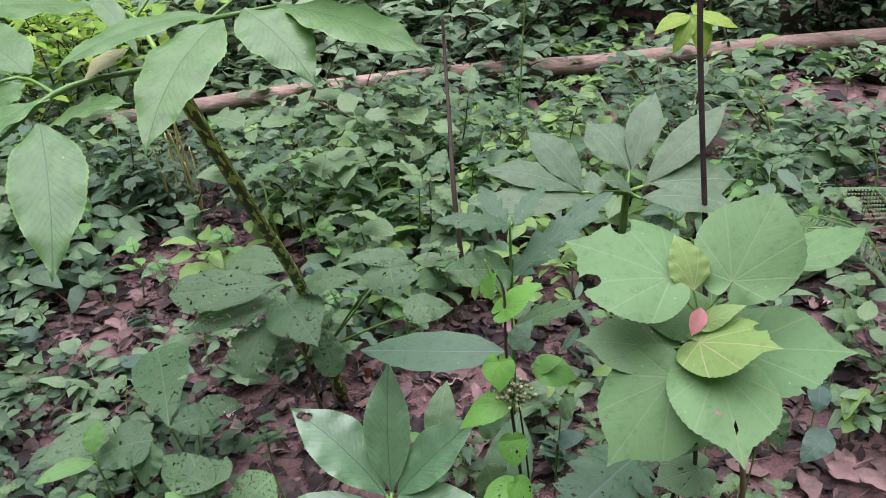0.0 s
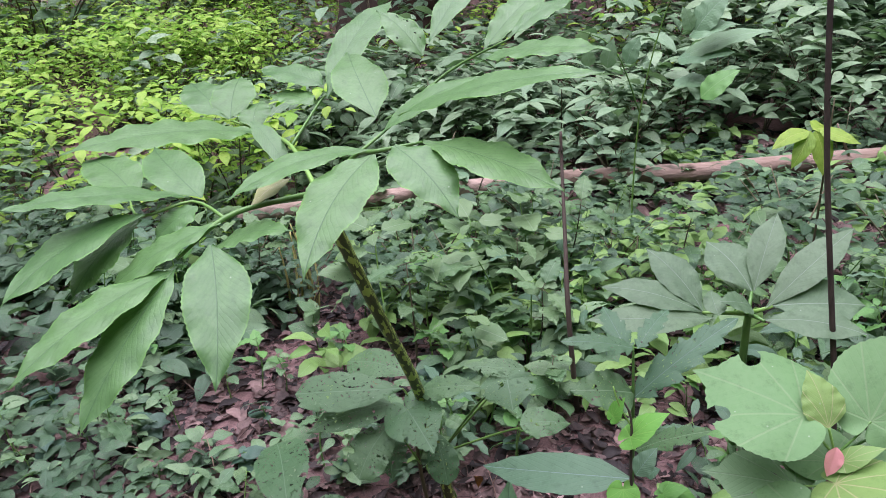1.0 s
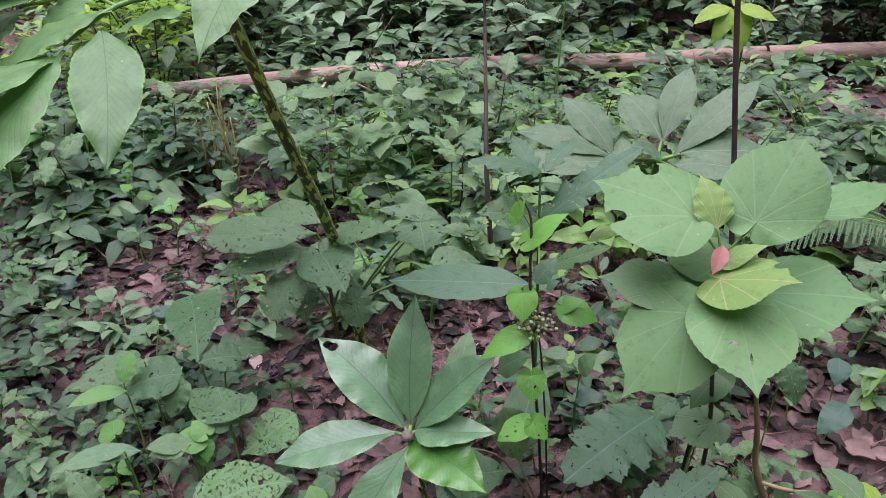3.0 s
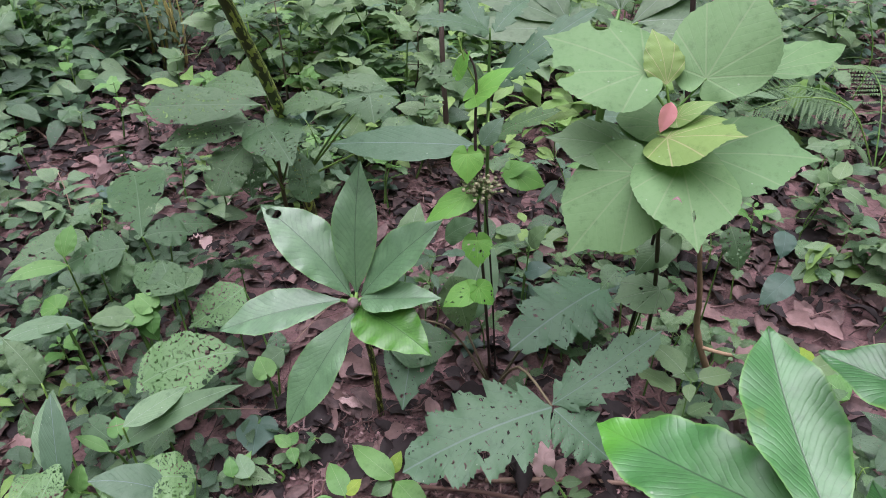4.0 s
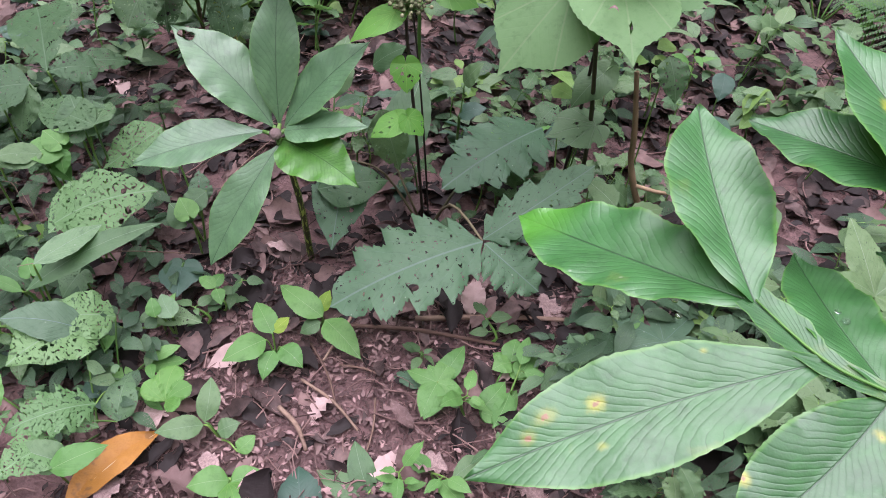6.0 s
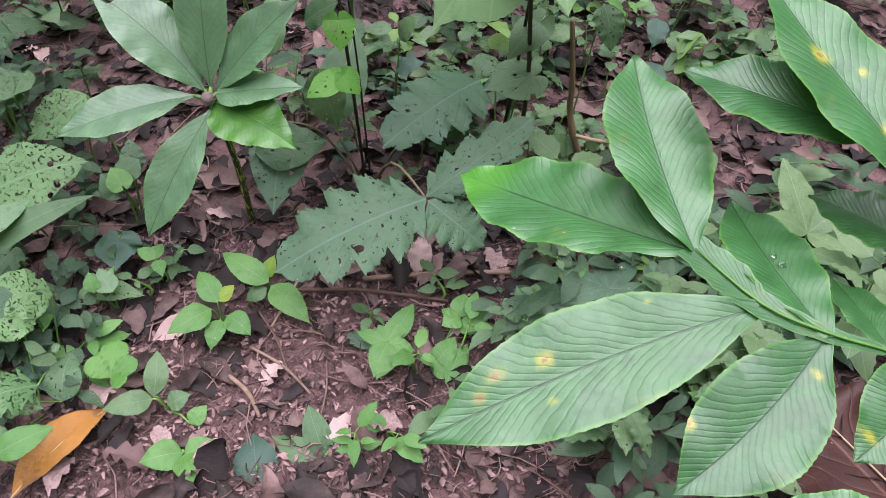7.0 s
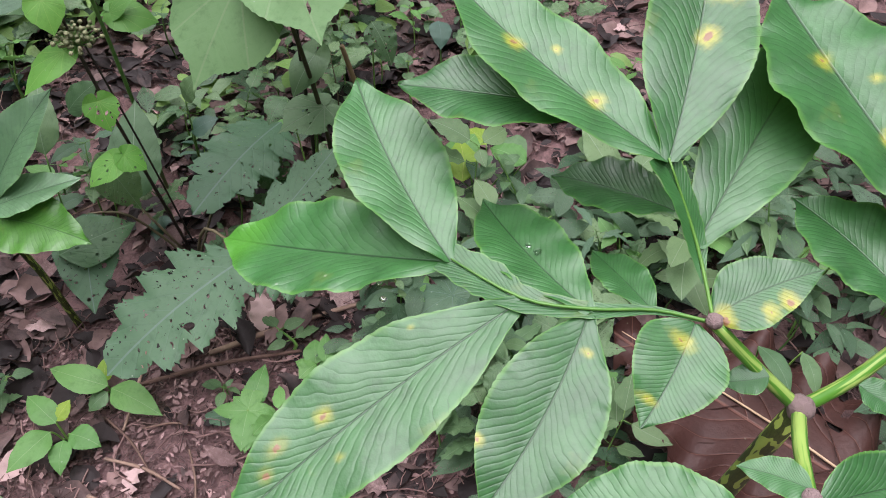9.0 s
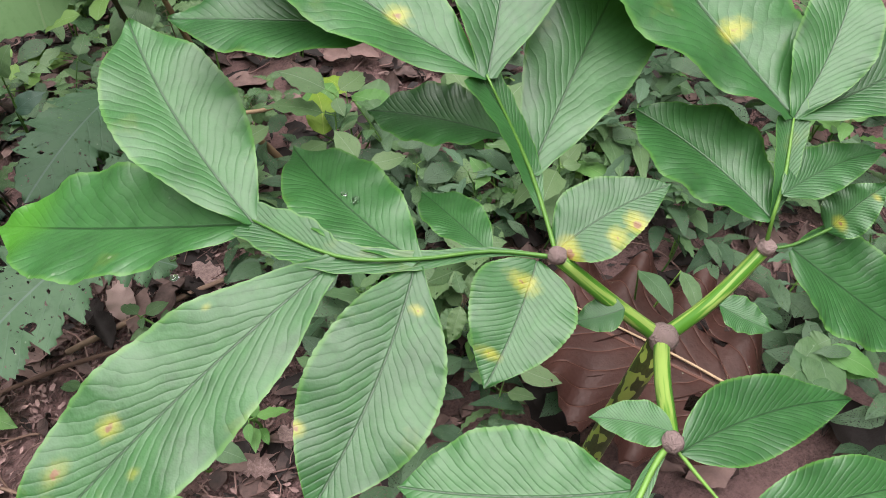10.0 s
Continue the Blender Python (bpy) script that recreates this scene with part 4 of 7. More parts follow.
# ---- the small yam with a rosette of seven leaflets ----
def rosette_yam():
    up = (0, -0.35, 1)
    base = (-0.02, 0.96, gz(-0.02, 0.96))
    plant = thing("yam_plant", base, "small yam plant with seven glossy leaflets spread round a pale bulbil", "plant")
    hub = (-0.050, 0.900, 0.368)
    stalk(plant, [base, (-0.03, 0.93, 0.22), hub], (0.007, 0.006, 0.005), TALLSTALK, "petiole", "mottled green petiole")
    for to in ((-0.058, 0.912, 0.378), (-0.048, 0.912, 0.384), (-0.038, 0.905, 0.378), (-0.074, 0.900, 0.374), (-0.043, 0.898, 0.362), (-0.046, 0.888, 0.358)):
        stalk(plant, [hub, to], (0.004, 0.003), STALK, "branch")
    knob(plant, (-0.0500, 0.888, 0.380), 0.0100, NODE, "bulbil", "round pale brown bulbil", bumps=0.08)
    blade(plant, (-0.058, 0.910, 0.376), (-0.223, 0.970, 0.507), 0.099, "ellip", "yamgloss", up, bites=((0.12, 0.86, 0.15), (0.05, 0.90, 0.13)), rows=70, cols=12)
    blade(plant, (-0.048, 0.910, 0.382), (-0.054, 1.000, 0.592), 0.078, "ellip", "yamgloss", up)
    blade(plant, (-0.040, 0.910, 0.378), (0.095, 0.930, 0.538), 0.085, "ellip", "yamgloss", up)
    blade(plant, (-0.038, 0.900, 0.379), (0.103, 0.862, 0.432), 0.064, "ovate", "yamgloss", up)
    blade(plant, (-0.043, 0.900, 0.361), (0.097, 0.790, 0.372), 0.100, "ovate", "yamlit", (0, -0.7, 1))
    blade(plant, (-0.072, 0.900, 0.374), (-0.279, 0.850, 0.318), 0.083, "ellip", "yamgloss", up)
    blade(plant, (-0.046, 0.890, 0.359), (-0.151, 0.780, 0.172), 0.083, "ellip", "yamgloss", up)


rosette_yam()


# ---- the broad-leaved sapling ----
def broad_sapling():
    up = (0, -0.35, 1)
    base = (0.50, 1.12, gz(0.50, 1.12))
    plant = thing("sapling", base, "broad-leaved sapling with large round matte green leaves and a pink shoot", "plant")
    top = (0.405, 0.915, 0.755)
    stalk(plant, [base, (0.47, 1.02, 0.35), (0.425, 0.95, 0.60), top], (0.0045, 0.004, 0.0034, 0.0026), BROWNSTALK, "stem", "thin brown stem", sides=10)
    for to in ((0.365, 0.930, 0.800), (0.445, 0.930, 0.808), (0.392, 0.920, 0.799), (0.372, 0.860, 0.700), (0.422, 0.860, 0.714), (0.454, 0.920, 0.696), (0.401, 0.880, 0.734), (0.361, 0.920, 0.697), (0.413, 0.950, 0.722), (0.536, 1.000, 0.793), (0.410, 0.900, 0.760)):
        t = Vector(to)
        mid = (Vector(top) - Vector((0, 0, 0.06 if t.z < 0.74 else 0.01))).lerp(t, 0.5) + Vector((0, 0, 0.006))
        stalk(plant, [(top[0], top[1] + 0.004, min(top[2], t.z + 0.01)), mid, t], (0.0022, 0.0018, 0.0018), STALK, "leaf_stalk", sides=6)
    fine = dict(rows=60, cols=9, teeth=0.012, ripple=0.06, arch=0.03)
    blade(plant, (0.362, 0.930, 0.810), (0.220, 1.005, 0.824), 0.186, "shouldered", "big", up, bites=((-0.60, 0.60, 0.15), (-0.74, 0.68, 0.15), (0.60, 0.60, 0.15), (0.74, 0.68, 0.15)), **fine)
    blade(plant, (0.444, 0.930, 0.808), (0.505, 1.000, 0.907), 0.146, "round", "big", up, bites=((0.75, -0.05, 0.06),), **fine)
    blade(plant, (0.392, 0.920, 0.799), (0.367, 0.970, 0.856), 0.060, "ovate", "bigyel", up)
    blade(plant, (0.366, 0.860, 0.694), (0.281, 0.795, 0.584), 0.152, "shouldered", "big", up, **fine)
    blade(plant, (0.422, 0.860, 0.714), (0.437, 0.725, 0.664), 0.146, "shouldered", "big", up, bites=((-0.05, 0.62, 0.04),), **fine)
    blade(plant, (0.464, 0.925, 0.696), (0.620, 0.900, 0.719), 0.160, "shouldered", "big", up, bites=((0.85, 0.55, 0.06),), **fine)
    blade(plant, (0.400, 0.880, 0.740), (0.485, 0.810, 0.783), 0.112, "shouldered", "bigyel", up, bites=((-0.72, 0.62, 0.18),), **fine)
    blade(plant, (0.361, 0.920, 0.697), (0.237, 0.930, 0.701), 0.102, "shouldered", "bighole", up, holes=9, **fine)
    blade(plant, (0.413, 0.950, 0.722), (0.359, 1.050, 0.714), 0.110, "shouldered", "big", up, **fine)
    blade(plant, (0.536, 1.000, 0.793), (0.670, 1.080, 0.813), 0.068, "ovate", "big", up)
    blade(plant, (0.410, 0.900, 0.760), (0.459, 0.900, 0.789), 0.034, "heart", "bigyel", up)
    blade(plant, (0.472, 1.000, 0.384), (0.385, 0.970, 0.369), 0.086, "shouldered", "bighole", up, holes=12, rows=60, cols=14)
    blade(plant, (0.400, 0.902, 0.782), (0.3915, 0.892, 0.740), 0.024, "ovate", "bud", (0, -1, 0.3), "young_leaf", arch=0.02, fold=0.5)


LEAF["bud"] = BUD
broad_sapling()


# ---- the climber on a dark stem with a flower head ----
def flower_climber():
    up = (0, -0.4, 1)
    base = (0.192, 1.063, gz(0.192, 1.063))
    plant = thing("flowering_climber", base, "bright green heart-leaved climber on dark stems with a pale flower head", "plant")
    stalk(plant, [base, (0.170, 0.96, 0.36), (0.150, 0.915, 0.56), (0.138, 0.905, 0.70), (0.134, 0.90, 0.80), (0.117, 0.90, 0.835)], (0.0032, 0.0028, 0.0025, 0.0023, 0.0018, 0.001), BLACKSTEM, "stem", "dark purplish-brown stem")
    stalk(plant, [(base[0] + 0.01, base[1] + 0.01, base[2]), (0.183, 0.98, 0.34), (0.166, 0.925, 0.53), (0.152, 0.91, 0.63)], (0.0018, 0.0017, 0.0015, 0.0012), BLACKSTEM, "stem")
    stalk(plant, [(0.134, 0.90, 0.79), (0.118, 0.898, 0.82), (0.108, 0.898, 0.852)], (0.0016, 0.0013, 0.001), STALK, "tendril")
    rng = random.Random(4)
    head, move, thin = Vector((0.150, 0.895, 0.625)), Vector(base), []
    florets = []
    for k in range(80):
        d = Vector((rng.gauss(0, 1), rng.gauss(0, 1), rng.gauss(0, 0.6)))
        d = d.normalized() * rng.uniform(0.008, 0.034)
        d.z *= 0.7
        thin.append(tube_data([head - Vector((0, 0, 0.012)) - move, head + d - move], (0.0006, 0.0005), STALK, 4))
        florets.append(knob(plant, head + d, rng.uniform(0.0022, 0.0036), FLORET, "floret", bumps=0.25))
    flower_head = part("flower_head", joined("flower_head", thin, STALK), plant, "branched head of small pale florets")
    for ob in florets:
        ob.parent = flower_head
    blade(plant, (0.138, 0.920, 0.681), (-0.092, 0.970, 0.635), 0.071, "lance", "blue", up)
    blade(plant, (0.128, 0.900, 0.677), (0.132, 0.880, 0.638), 0.049, "heart", "vivid", up)
    blade(plant, (0.132, 0.900, 0.605), (0.070, 0.880, 0.562), 0.047, "heart", "vivid", up)
    blade(plant, (0.134, 0.900, 0.770), (0.186, 0.900, 0.815), 0.043, "heart", "vivid", up)
    blade(plant, (0.109, 0.900, 0.802), (0.125, 0.900, 0.835), 0.026, "heart", "vivid", up)
    blade(plant, (0.151, 0.900, 0.525), (0.157, 0.880, 0.486), 0.049, "heart", "vividhole", up)
    blade(plant, (0.159, 0.900, 0.430), (0.185, 0.890, 0.404), 0.045, "heart", "vividhole", up)
    blade(plant, (0.146, 0.900, 0.424), (0.103, 0.880, 0.398), 0.046, "heart", "vividhole", up)
    blade(plant, (0.146, 0.940, 0.672), (0.176, 0.960, 0.711), 0.034, "ovate", "blue", up)
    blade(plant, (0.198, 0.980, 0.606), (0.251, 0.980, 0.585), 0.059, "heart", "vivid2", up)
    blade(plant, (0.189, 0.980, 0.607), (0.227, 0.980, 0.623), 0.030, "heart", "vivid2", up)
    blade(plant, (0.093, 0.980, 0.466), (0.147, 0.980, 0.507), 0.051, "ovate", "mid", up)
    blade(plant, (0.105, 1.000, 0.369), (0.144, 0.980, 0.258), 0.074, "ovate", "midhole", up)
    blade(plant, (0.164, 0.980, 0.639), (0.184, 0.980, 0.656), 0.020, "ovate", "blue", up)


flower_climber()


# ---- yam behind the sapling ----
def back_yam():
    up = (0, -0.45, 1)
    base = (0.40, 1.66, gz(0.40, 1.66))
    plant = thing("yam_plant", base, "yam plant with dull grey-green spreading leaflets in the shade", "plant")
    hub = (0.385, 1.56, 0.635)
    stalk(plant, [base, (0.39, 1.6, 0.4), hub], (0.012, 0.010, 0.008), STALK, "petiole")
    for to in ((0.394, 1.600, 0.668), (0.431, 1.55, 0.660), (0.408, 1.5, 0.650), (0.284, 1.5, 0.662)):
        stalk(plant, [hub, to], (0.006, 0.003), STALK, "rachis")
    blade(plant, (0.394, 1.600, 0.669), (0.303, 1.720, 0.733), 0.111, "ellip", "dull", up)
    blade(plant, (0.398, 1.600, 0.669), (0.456, 1.750, 0.797), 0.077, "ellip", "dull", up)
    blade(plant, (0.417, 1.550, 0.655), (0.601, 1.680, 0.794), 0.081, "ellip", "dull", up)
    blade(plant, (0.431, 1.550, 0.662), (0.608, 1.550, 0.674), 0.133, "ellip", "dull", up)
    blade(plant, (0.408, 1.500, 0.652), (0.591, 1.450, 0.658), 0.084, "ellip", "dull", up)
    blade(plant, (0.284, 1.500, 0.666), (0.167, 1.620, 0.751), 0.085, "ellip", "dull", up)
    blade(plant, (0.284, 1.500, 0.663), (0.071, 1.520, 0.700), 0.075, "ellip", "dull", up)
    blade(plant, (0.309, 1.500, 0.650), (0.043, 1.450, 0.654), 0.080, "ellip", "dull", up)
    blade(plant, (0.317, 1.500, 0.657), (0.306, 1.580, 0.677), 0.047, "ovate", "dull", up)
    blade(plant, (0.386, 1.550, 0.661), (0.317, 1.500, 0.690), 0.067, "ovate", "dull", up)


back_yam()


def jagged_herb():
    up = (0, -0.45, 1)
    base = (0.16, 1.28, gz(0.16, 1.28))
    plant = thing("herb", base, "tall herb with grey-green jagged leaves eaten full of holes", "plant")
    stalk(plant, [base, (0.15, 1.2, 0.45), (0.142, 1.152, 0.67), (0.138, 1.148, 0.775)], (0.004, 0.0035, 0.003, 0.0015), STALK, "stem")
    stalk(plant, [(0.145, 1.16, 0.62), (0.149, 1.10, 0.595)], (0.002, 0.0015), STALK, "leaf_stalk", sides=6)
    blade(plant, (0.140, 1.150, 0.767), (0.019, 1.100, 0.800), 0.051, "lobed", "bluehole", up)
    blade(plant, (0.142, 1.150, 0.667), (0.316, 1.250, 0.785), 0.072, "lobed", "bluehole", up)
    blade(plant, (0.131, 1.150, 0.756), (0.083, 1.250, 0.792), 0.051, "lobed", "bluehole", up)
    blade(plant, (0.145, 1.150, 0.767), (0.198, 1.250, 0.794), 0.042, "lobed", "bluehole", up)
    blade(plant, (0.142, 1.150, 0.679), (0.035, 1.100, 0.706), 0.090, "ovate", "midhole", up)
    blade(plant, (0.149, 1.100, 0.595), (0.265, 1.050, 0.686), 0.054, "lobed", "midhole", up)


jagged_herb()


def lobed_sapling():
    up = (0, -0.3, 1)
    base = (0.20, 1.03, gz(0.20, 1.03))
    plant = thing("seedling", base, "low seedling with large lobed grey-green leaves and insect holes", "plant")
    stalk(plant, [base, (0.24, 0.91, 0.25), (0.298, 0.808, 0.268)], (0.003, 0.0026, 0.0022), BROWNSTALK, "leaf_stalk", "brown leaf stalk")
    stalk(plant, [(base[0], base[1], base[2]), (0.30, 1.12, 0.21), (0.41, 1.18, 0.238)], (0.003, 0.0024, 0.002), BROWNSTALK, "leaf_stalk")
    stalk(plant, [(base[0], base[1], base[2]), (0.11, 1.06, 0.18), (0.04, 1.065, 0.20)], (0.003, 0.0024, 0.002), BROWNSTALK, "leaf_stalk")
    stalk(plant, [(base[0], base[1], base[2]), (0.129, 1.027, 0.24)], (0.003, 0.002), BROWNSTALK, "leaf_stalk")
    blade(plant, (0.298, 0.805, 0.270), (0.064, 0.701, 0.190), 0.189, "lobed", "bluehole", up)
    blade(plant, (0.298, 0.810, 0.270), (0.471, 0.919, 0.360), 0.104, "lobed", "bluehole", up)
    blade(plant, (0.410, 1.181, 0.240), (0.222, 0.960, 0.240), 0.178, "lobed", "bluehole", up)
    blade(plant, (0.301, 0.801, 0.270), (0.397, 0.753, 0.220), 0.118, "lobed", "bluehole", up)
    blade(plant, (0.040, 1.065, 0.200), (0.038, 0.869, 0.150), 0.113, "ovate", "bluehole", up)
    blade(plant, (0.129, 1.027, 0.240), (0.164, 1.179, 0.340), 0.095, "ovate", "mid", up)


lobed_sapling()


def holed_herb():
    up = (0, -0.45, 1)
    base = (-0.34, 1.5, gz(-0.34, 1.5))
    plant = thing("herb", base, "bushy herb with broad dark green leaves riddled with small holes", "plant")
    stalk(plant, [base, (-0.35, 1.45, 0.25), (-0.34, 1.43, 0.42)], (0.006, 0.005, 0.003), BROWNSTALK, "stem")
    leaves = [
        ((-0.367, 1.420, 0.464), (-0.606, 1.360, 0.465), 0.106, "obov"),
        ((-0.393, 1.410, 0.427), (-0.571, 1.320, 0.389), 0.090, "ovate"),
        ((-0.385, 1.400, 0.388), (-0.440, 1.280, 0.308), 0.106, "obov"),
        ((-0.348, 1.390, 0.427), (-0.261, 1.280, 0.402), 0.136, "heart"),
        ((-0.397, 1.400, 0.349), (-0.374, 1.320, 0.282), 0.080, "ovate"),
        ((-0.289, 1.400, 0.369), (-0.248, 1.330, 0.277), 0.071, "obov"),
        ((-0.325, 1.430, 0.453), (-0.179, 1.400, 0.500), 0.069, "ovate"),
        ((-0.122, 1.420, 0.510), (-0.101, 1.360, 0.471), 0.128, "heart"),
        ((-0.088, 1.460, 0.515), (-0.225, 1.440, 0.525), 0.052, "ovate"),
        ((0.023, 1.320, 0.480), (-0.076, 1.280, 0.495), 0.070, "obov"),
        ((-0.365, 1.500, 0.447), (-0.560, 1.580, 0.421), 0.087, "obov"),
    ]
    for base, tip, width, shape in leaves:
        root = Vector((-0.345, 1.45, max(0.12, base[2] - 0.12)))
        if base[0] > -0.22:
            root = Vector((-0.30, 1.47, 0.25))
        stalk(plant, [root, root.lerp(Vector(base), 0.6) + Vector((0, 0, 0.02)), base], (0.003, 0.0025, 0.0018), STALK, "leaf_stalk", sides=6)
        blade(plant, base, tip, width, shape, "darkhole", up, cols=16)


holed_herb()


def ground_herbs():
    """Low broad-leaved herbs, each with its own root."""
    up = (0, -0.4, 1)
    rows = [
        ("a", (-0.570, 1.171, 0.260), (-0.755, 1.506, 0.200), 0.137, "obov", "darkhole"),
        ("a", (-0.566, 1.168, 0.260), (-0.487, 1.212, 0.250), 0.078, "obov", "darkhole"),
        ("a", (-0.543, 1.243, 0.240), (-0.453, 1.292, 0.220), 0.064, "ovate", "darkhole"),
        ("a2", (-0.417, 1.016, 0.260), (-0.571, 1.124, 0.220), 0.084, "ovate", "darkhole"),
        ("a2", (-0.417, 1.016, 0.260), (-0.424, 1.104, 0.250), 0.050, "ovate", "darkhole"),
        ("c", (-0.600, 1.149, 0.240), (-0.730, 1.113, 0.200), 0.110, "ovate", "darkhole"),
        ("c", (-0.597, 1.141, 0.240), (-0.613, 1.093, 0.160), 0.076, "ovate", "darkhole"),
        ("c2", (-0.721, 1.204, 0.220), (-0.845, 1.099, 0.200), 0.095, "ovate", "darkhole"),
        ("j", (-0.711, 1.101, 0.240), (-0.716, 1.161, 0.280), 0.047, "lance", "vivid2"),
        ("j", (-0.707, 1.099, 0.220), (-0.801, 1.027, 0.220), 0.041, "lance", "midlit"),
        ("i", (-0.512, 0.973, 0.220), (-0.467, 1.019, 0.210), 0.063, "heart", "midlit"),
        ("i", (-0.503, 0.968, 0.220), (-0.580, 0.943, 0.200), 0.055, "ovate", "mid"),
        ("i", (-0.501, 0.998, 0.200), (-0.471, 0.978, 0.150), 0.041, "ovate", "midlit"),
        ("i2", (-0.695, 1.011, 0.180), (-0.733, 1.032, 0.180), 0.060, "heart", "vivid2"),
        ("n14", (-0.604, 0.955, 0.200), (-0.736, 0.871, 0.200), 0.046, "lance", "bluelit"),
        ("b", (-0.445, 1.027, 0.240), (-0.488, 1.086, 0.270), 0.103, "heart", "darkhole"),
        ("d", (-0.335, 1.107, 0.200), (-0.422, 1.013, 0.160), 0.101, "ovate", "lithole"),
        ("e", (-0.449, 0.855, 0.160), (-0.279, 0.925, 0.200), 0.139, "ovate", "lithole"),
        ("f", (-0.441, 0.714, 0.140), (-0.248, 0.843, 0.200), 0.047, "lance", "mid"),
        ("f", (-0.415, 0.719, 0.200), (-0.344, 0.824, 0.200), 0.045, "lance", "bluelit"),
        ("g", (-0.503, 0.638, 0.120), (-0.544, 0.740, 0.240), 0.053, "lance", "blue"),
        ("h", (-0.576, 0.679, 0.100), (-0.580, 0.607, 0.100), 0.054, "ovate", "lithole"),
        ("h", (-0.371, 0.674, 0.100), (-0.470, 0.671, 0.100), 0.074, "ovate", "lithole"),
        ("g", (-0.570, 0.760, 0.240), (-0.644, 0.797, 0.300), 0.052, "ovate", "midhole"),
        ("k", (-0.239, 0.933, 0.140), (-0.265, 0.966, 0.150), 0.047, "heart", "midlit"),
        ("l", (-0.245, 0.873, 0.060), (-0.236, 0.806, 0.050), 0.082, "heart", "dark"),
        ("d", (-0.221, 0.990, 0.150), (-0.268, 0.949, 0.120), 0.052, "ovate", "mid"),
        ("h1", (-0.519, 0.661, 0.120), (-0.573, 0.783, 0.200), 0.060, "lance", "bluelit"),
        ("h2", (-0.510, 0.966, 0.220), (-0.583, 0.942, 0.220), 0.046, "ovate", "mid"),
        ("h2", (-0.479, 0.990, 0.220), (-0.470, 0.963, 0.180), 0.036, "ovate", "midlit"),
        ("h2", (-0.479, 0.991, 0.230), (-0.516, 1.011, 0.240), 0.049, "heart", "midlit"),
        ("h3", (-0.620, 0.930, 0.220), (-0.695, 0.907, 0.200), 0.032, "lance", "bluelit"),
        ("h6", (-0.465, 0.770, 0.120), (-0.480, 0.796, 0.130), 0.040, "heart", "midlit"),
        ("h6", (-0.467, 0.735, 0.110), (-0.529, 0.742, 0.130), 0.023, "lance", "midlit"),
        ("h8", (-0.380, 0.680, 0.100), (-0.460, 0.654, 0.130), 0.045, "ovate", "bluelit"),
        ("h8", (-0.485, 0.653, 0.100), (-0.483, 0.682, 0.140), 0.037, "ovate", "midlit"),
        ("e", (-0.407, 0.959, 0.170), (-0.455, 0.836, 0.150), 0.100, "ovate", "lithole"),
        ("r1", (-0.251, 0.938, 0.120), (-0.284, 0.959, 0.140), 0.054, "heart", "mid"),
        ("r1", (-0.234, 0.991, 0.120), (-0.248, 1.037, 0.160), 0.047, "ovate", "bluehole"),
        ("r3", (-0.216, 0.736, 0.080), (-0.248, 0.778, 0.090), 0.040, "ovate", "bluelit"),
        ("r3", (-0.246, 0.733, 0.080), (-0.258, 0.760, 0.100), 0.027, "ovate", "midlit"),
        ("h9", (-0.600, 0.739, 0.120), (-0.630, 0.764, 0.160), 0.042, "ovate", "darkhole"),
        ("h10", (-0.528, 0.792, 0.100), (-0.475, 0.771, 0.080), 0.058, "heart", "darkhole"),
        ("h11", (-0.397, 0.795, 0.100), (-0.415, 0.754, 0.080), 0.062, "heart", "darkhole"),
    ]
    groups = {}
    for key, base, tip, width, shape, material in rows:
        groups.setdefault(key, []).append((base, tip, width, shape, material))
    for key, leaves in groups.items():
        cx, cy = sum(b[0][0] for b in leaves) / len(leaves), sum(b[0][1] for b in leaves) / len(leaves) + 0.03
        plant = thing("herb", (cx, cy, gz(cx, cy)), "low woodland herb with broad leaves full of insect holes", "plant", "low herbs")
        for base, tip, width, shape, material in leaves:
            b = Vector(base)
            root = Vector((cx, cy, gz(cx, cy)))
            stalk(plant, [root, root.lerp(b, 0.55) + Vector((0, 0, 0.025)), b], (0.0028, 0.0022, 0.0018), STALK, "leaf_stalk", sides=6)
            blade(plant, base, tip, width, shape, material, up)


ground_herbs()


def lime_sapling():
    up = (0, -0.6, 1)
    plant = thing("sapling", z0(0.78, 2.75), "young sapling with drooping yellow-green leaves by the log", "plant")
    top = (0.76, 2.66, 0.86)
    stalk(plant, [z0(0.78, 2.75), (0.77, 2.7, 0.5), top], (0.005, 0.004, 0.002), BROWNSTALK, "stem", sides=6)
    blade(plant, (0.695, 2.660, 0.751), (0.578, 2.600, 0.702), 0.061, "ovate", "lime", up)
    blade(plant, (0.700, 2.660, 0.752), (0.645, 2.600, 0.639), 0.063, "ovate", "lime", up)
    blade(plant, (0.717, 2.660, 0.752), (0.743, 2.600, 0.616), 0.074, "ovate", "lime", up)
    blade(plant, (0.729, 2.660, 0.756), (0.843, 2.600, 0.724), 0.060, "ovate", "lime", up)
    blade(plant, (0.711, 2.660, 0.755), (0.794, 2.750, 0.725), 0.092, "ovate", "lime", up)


lime_sapling()


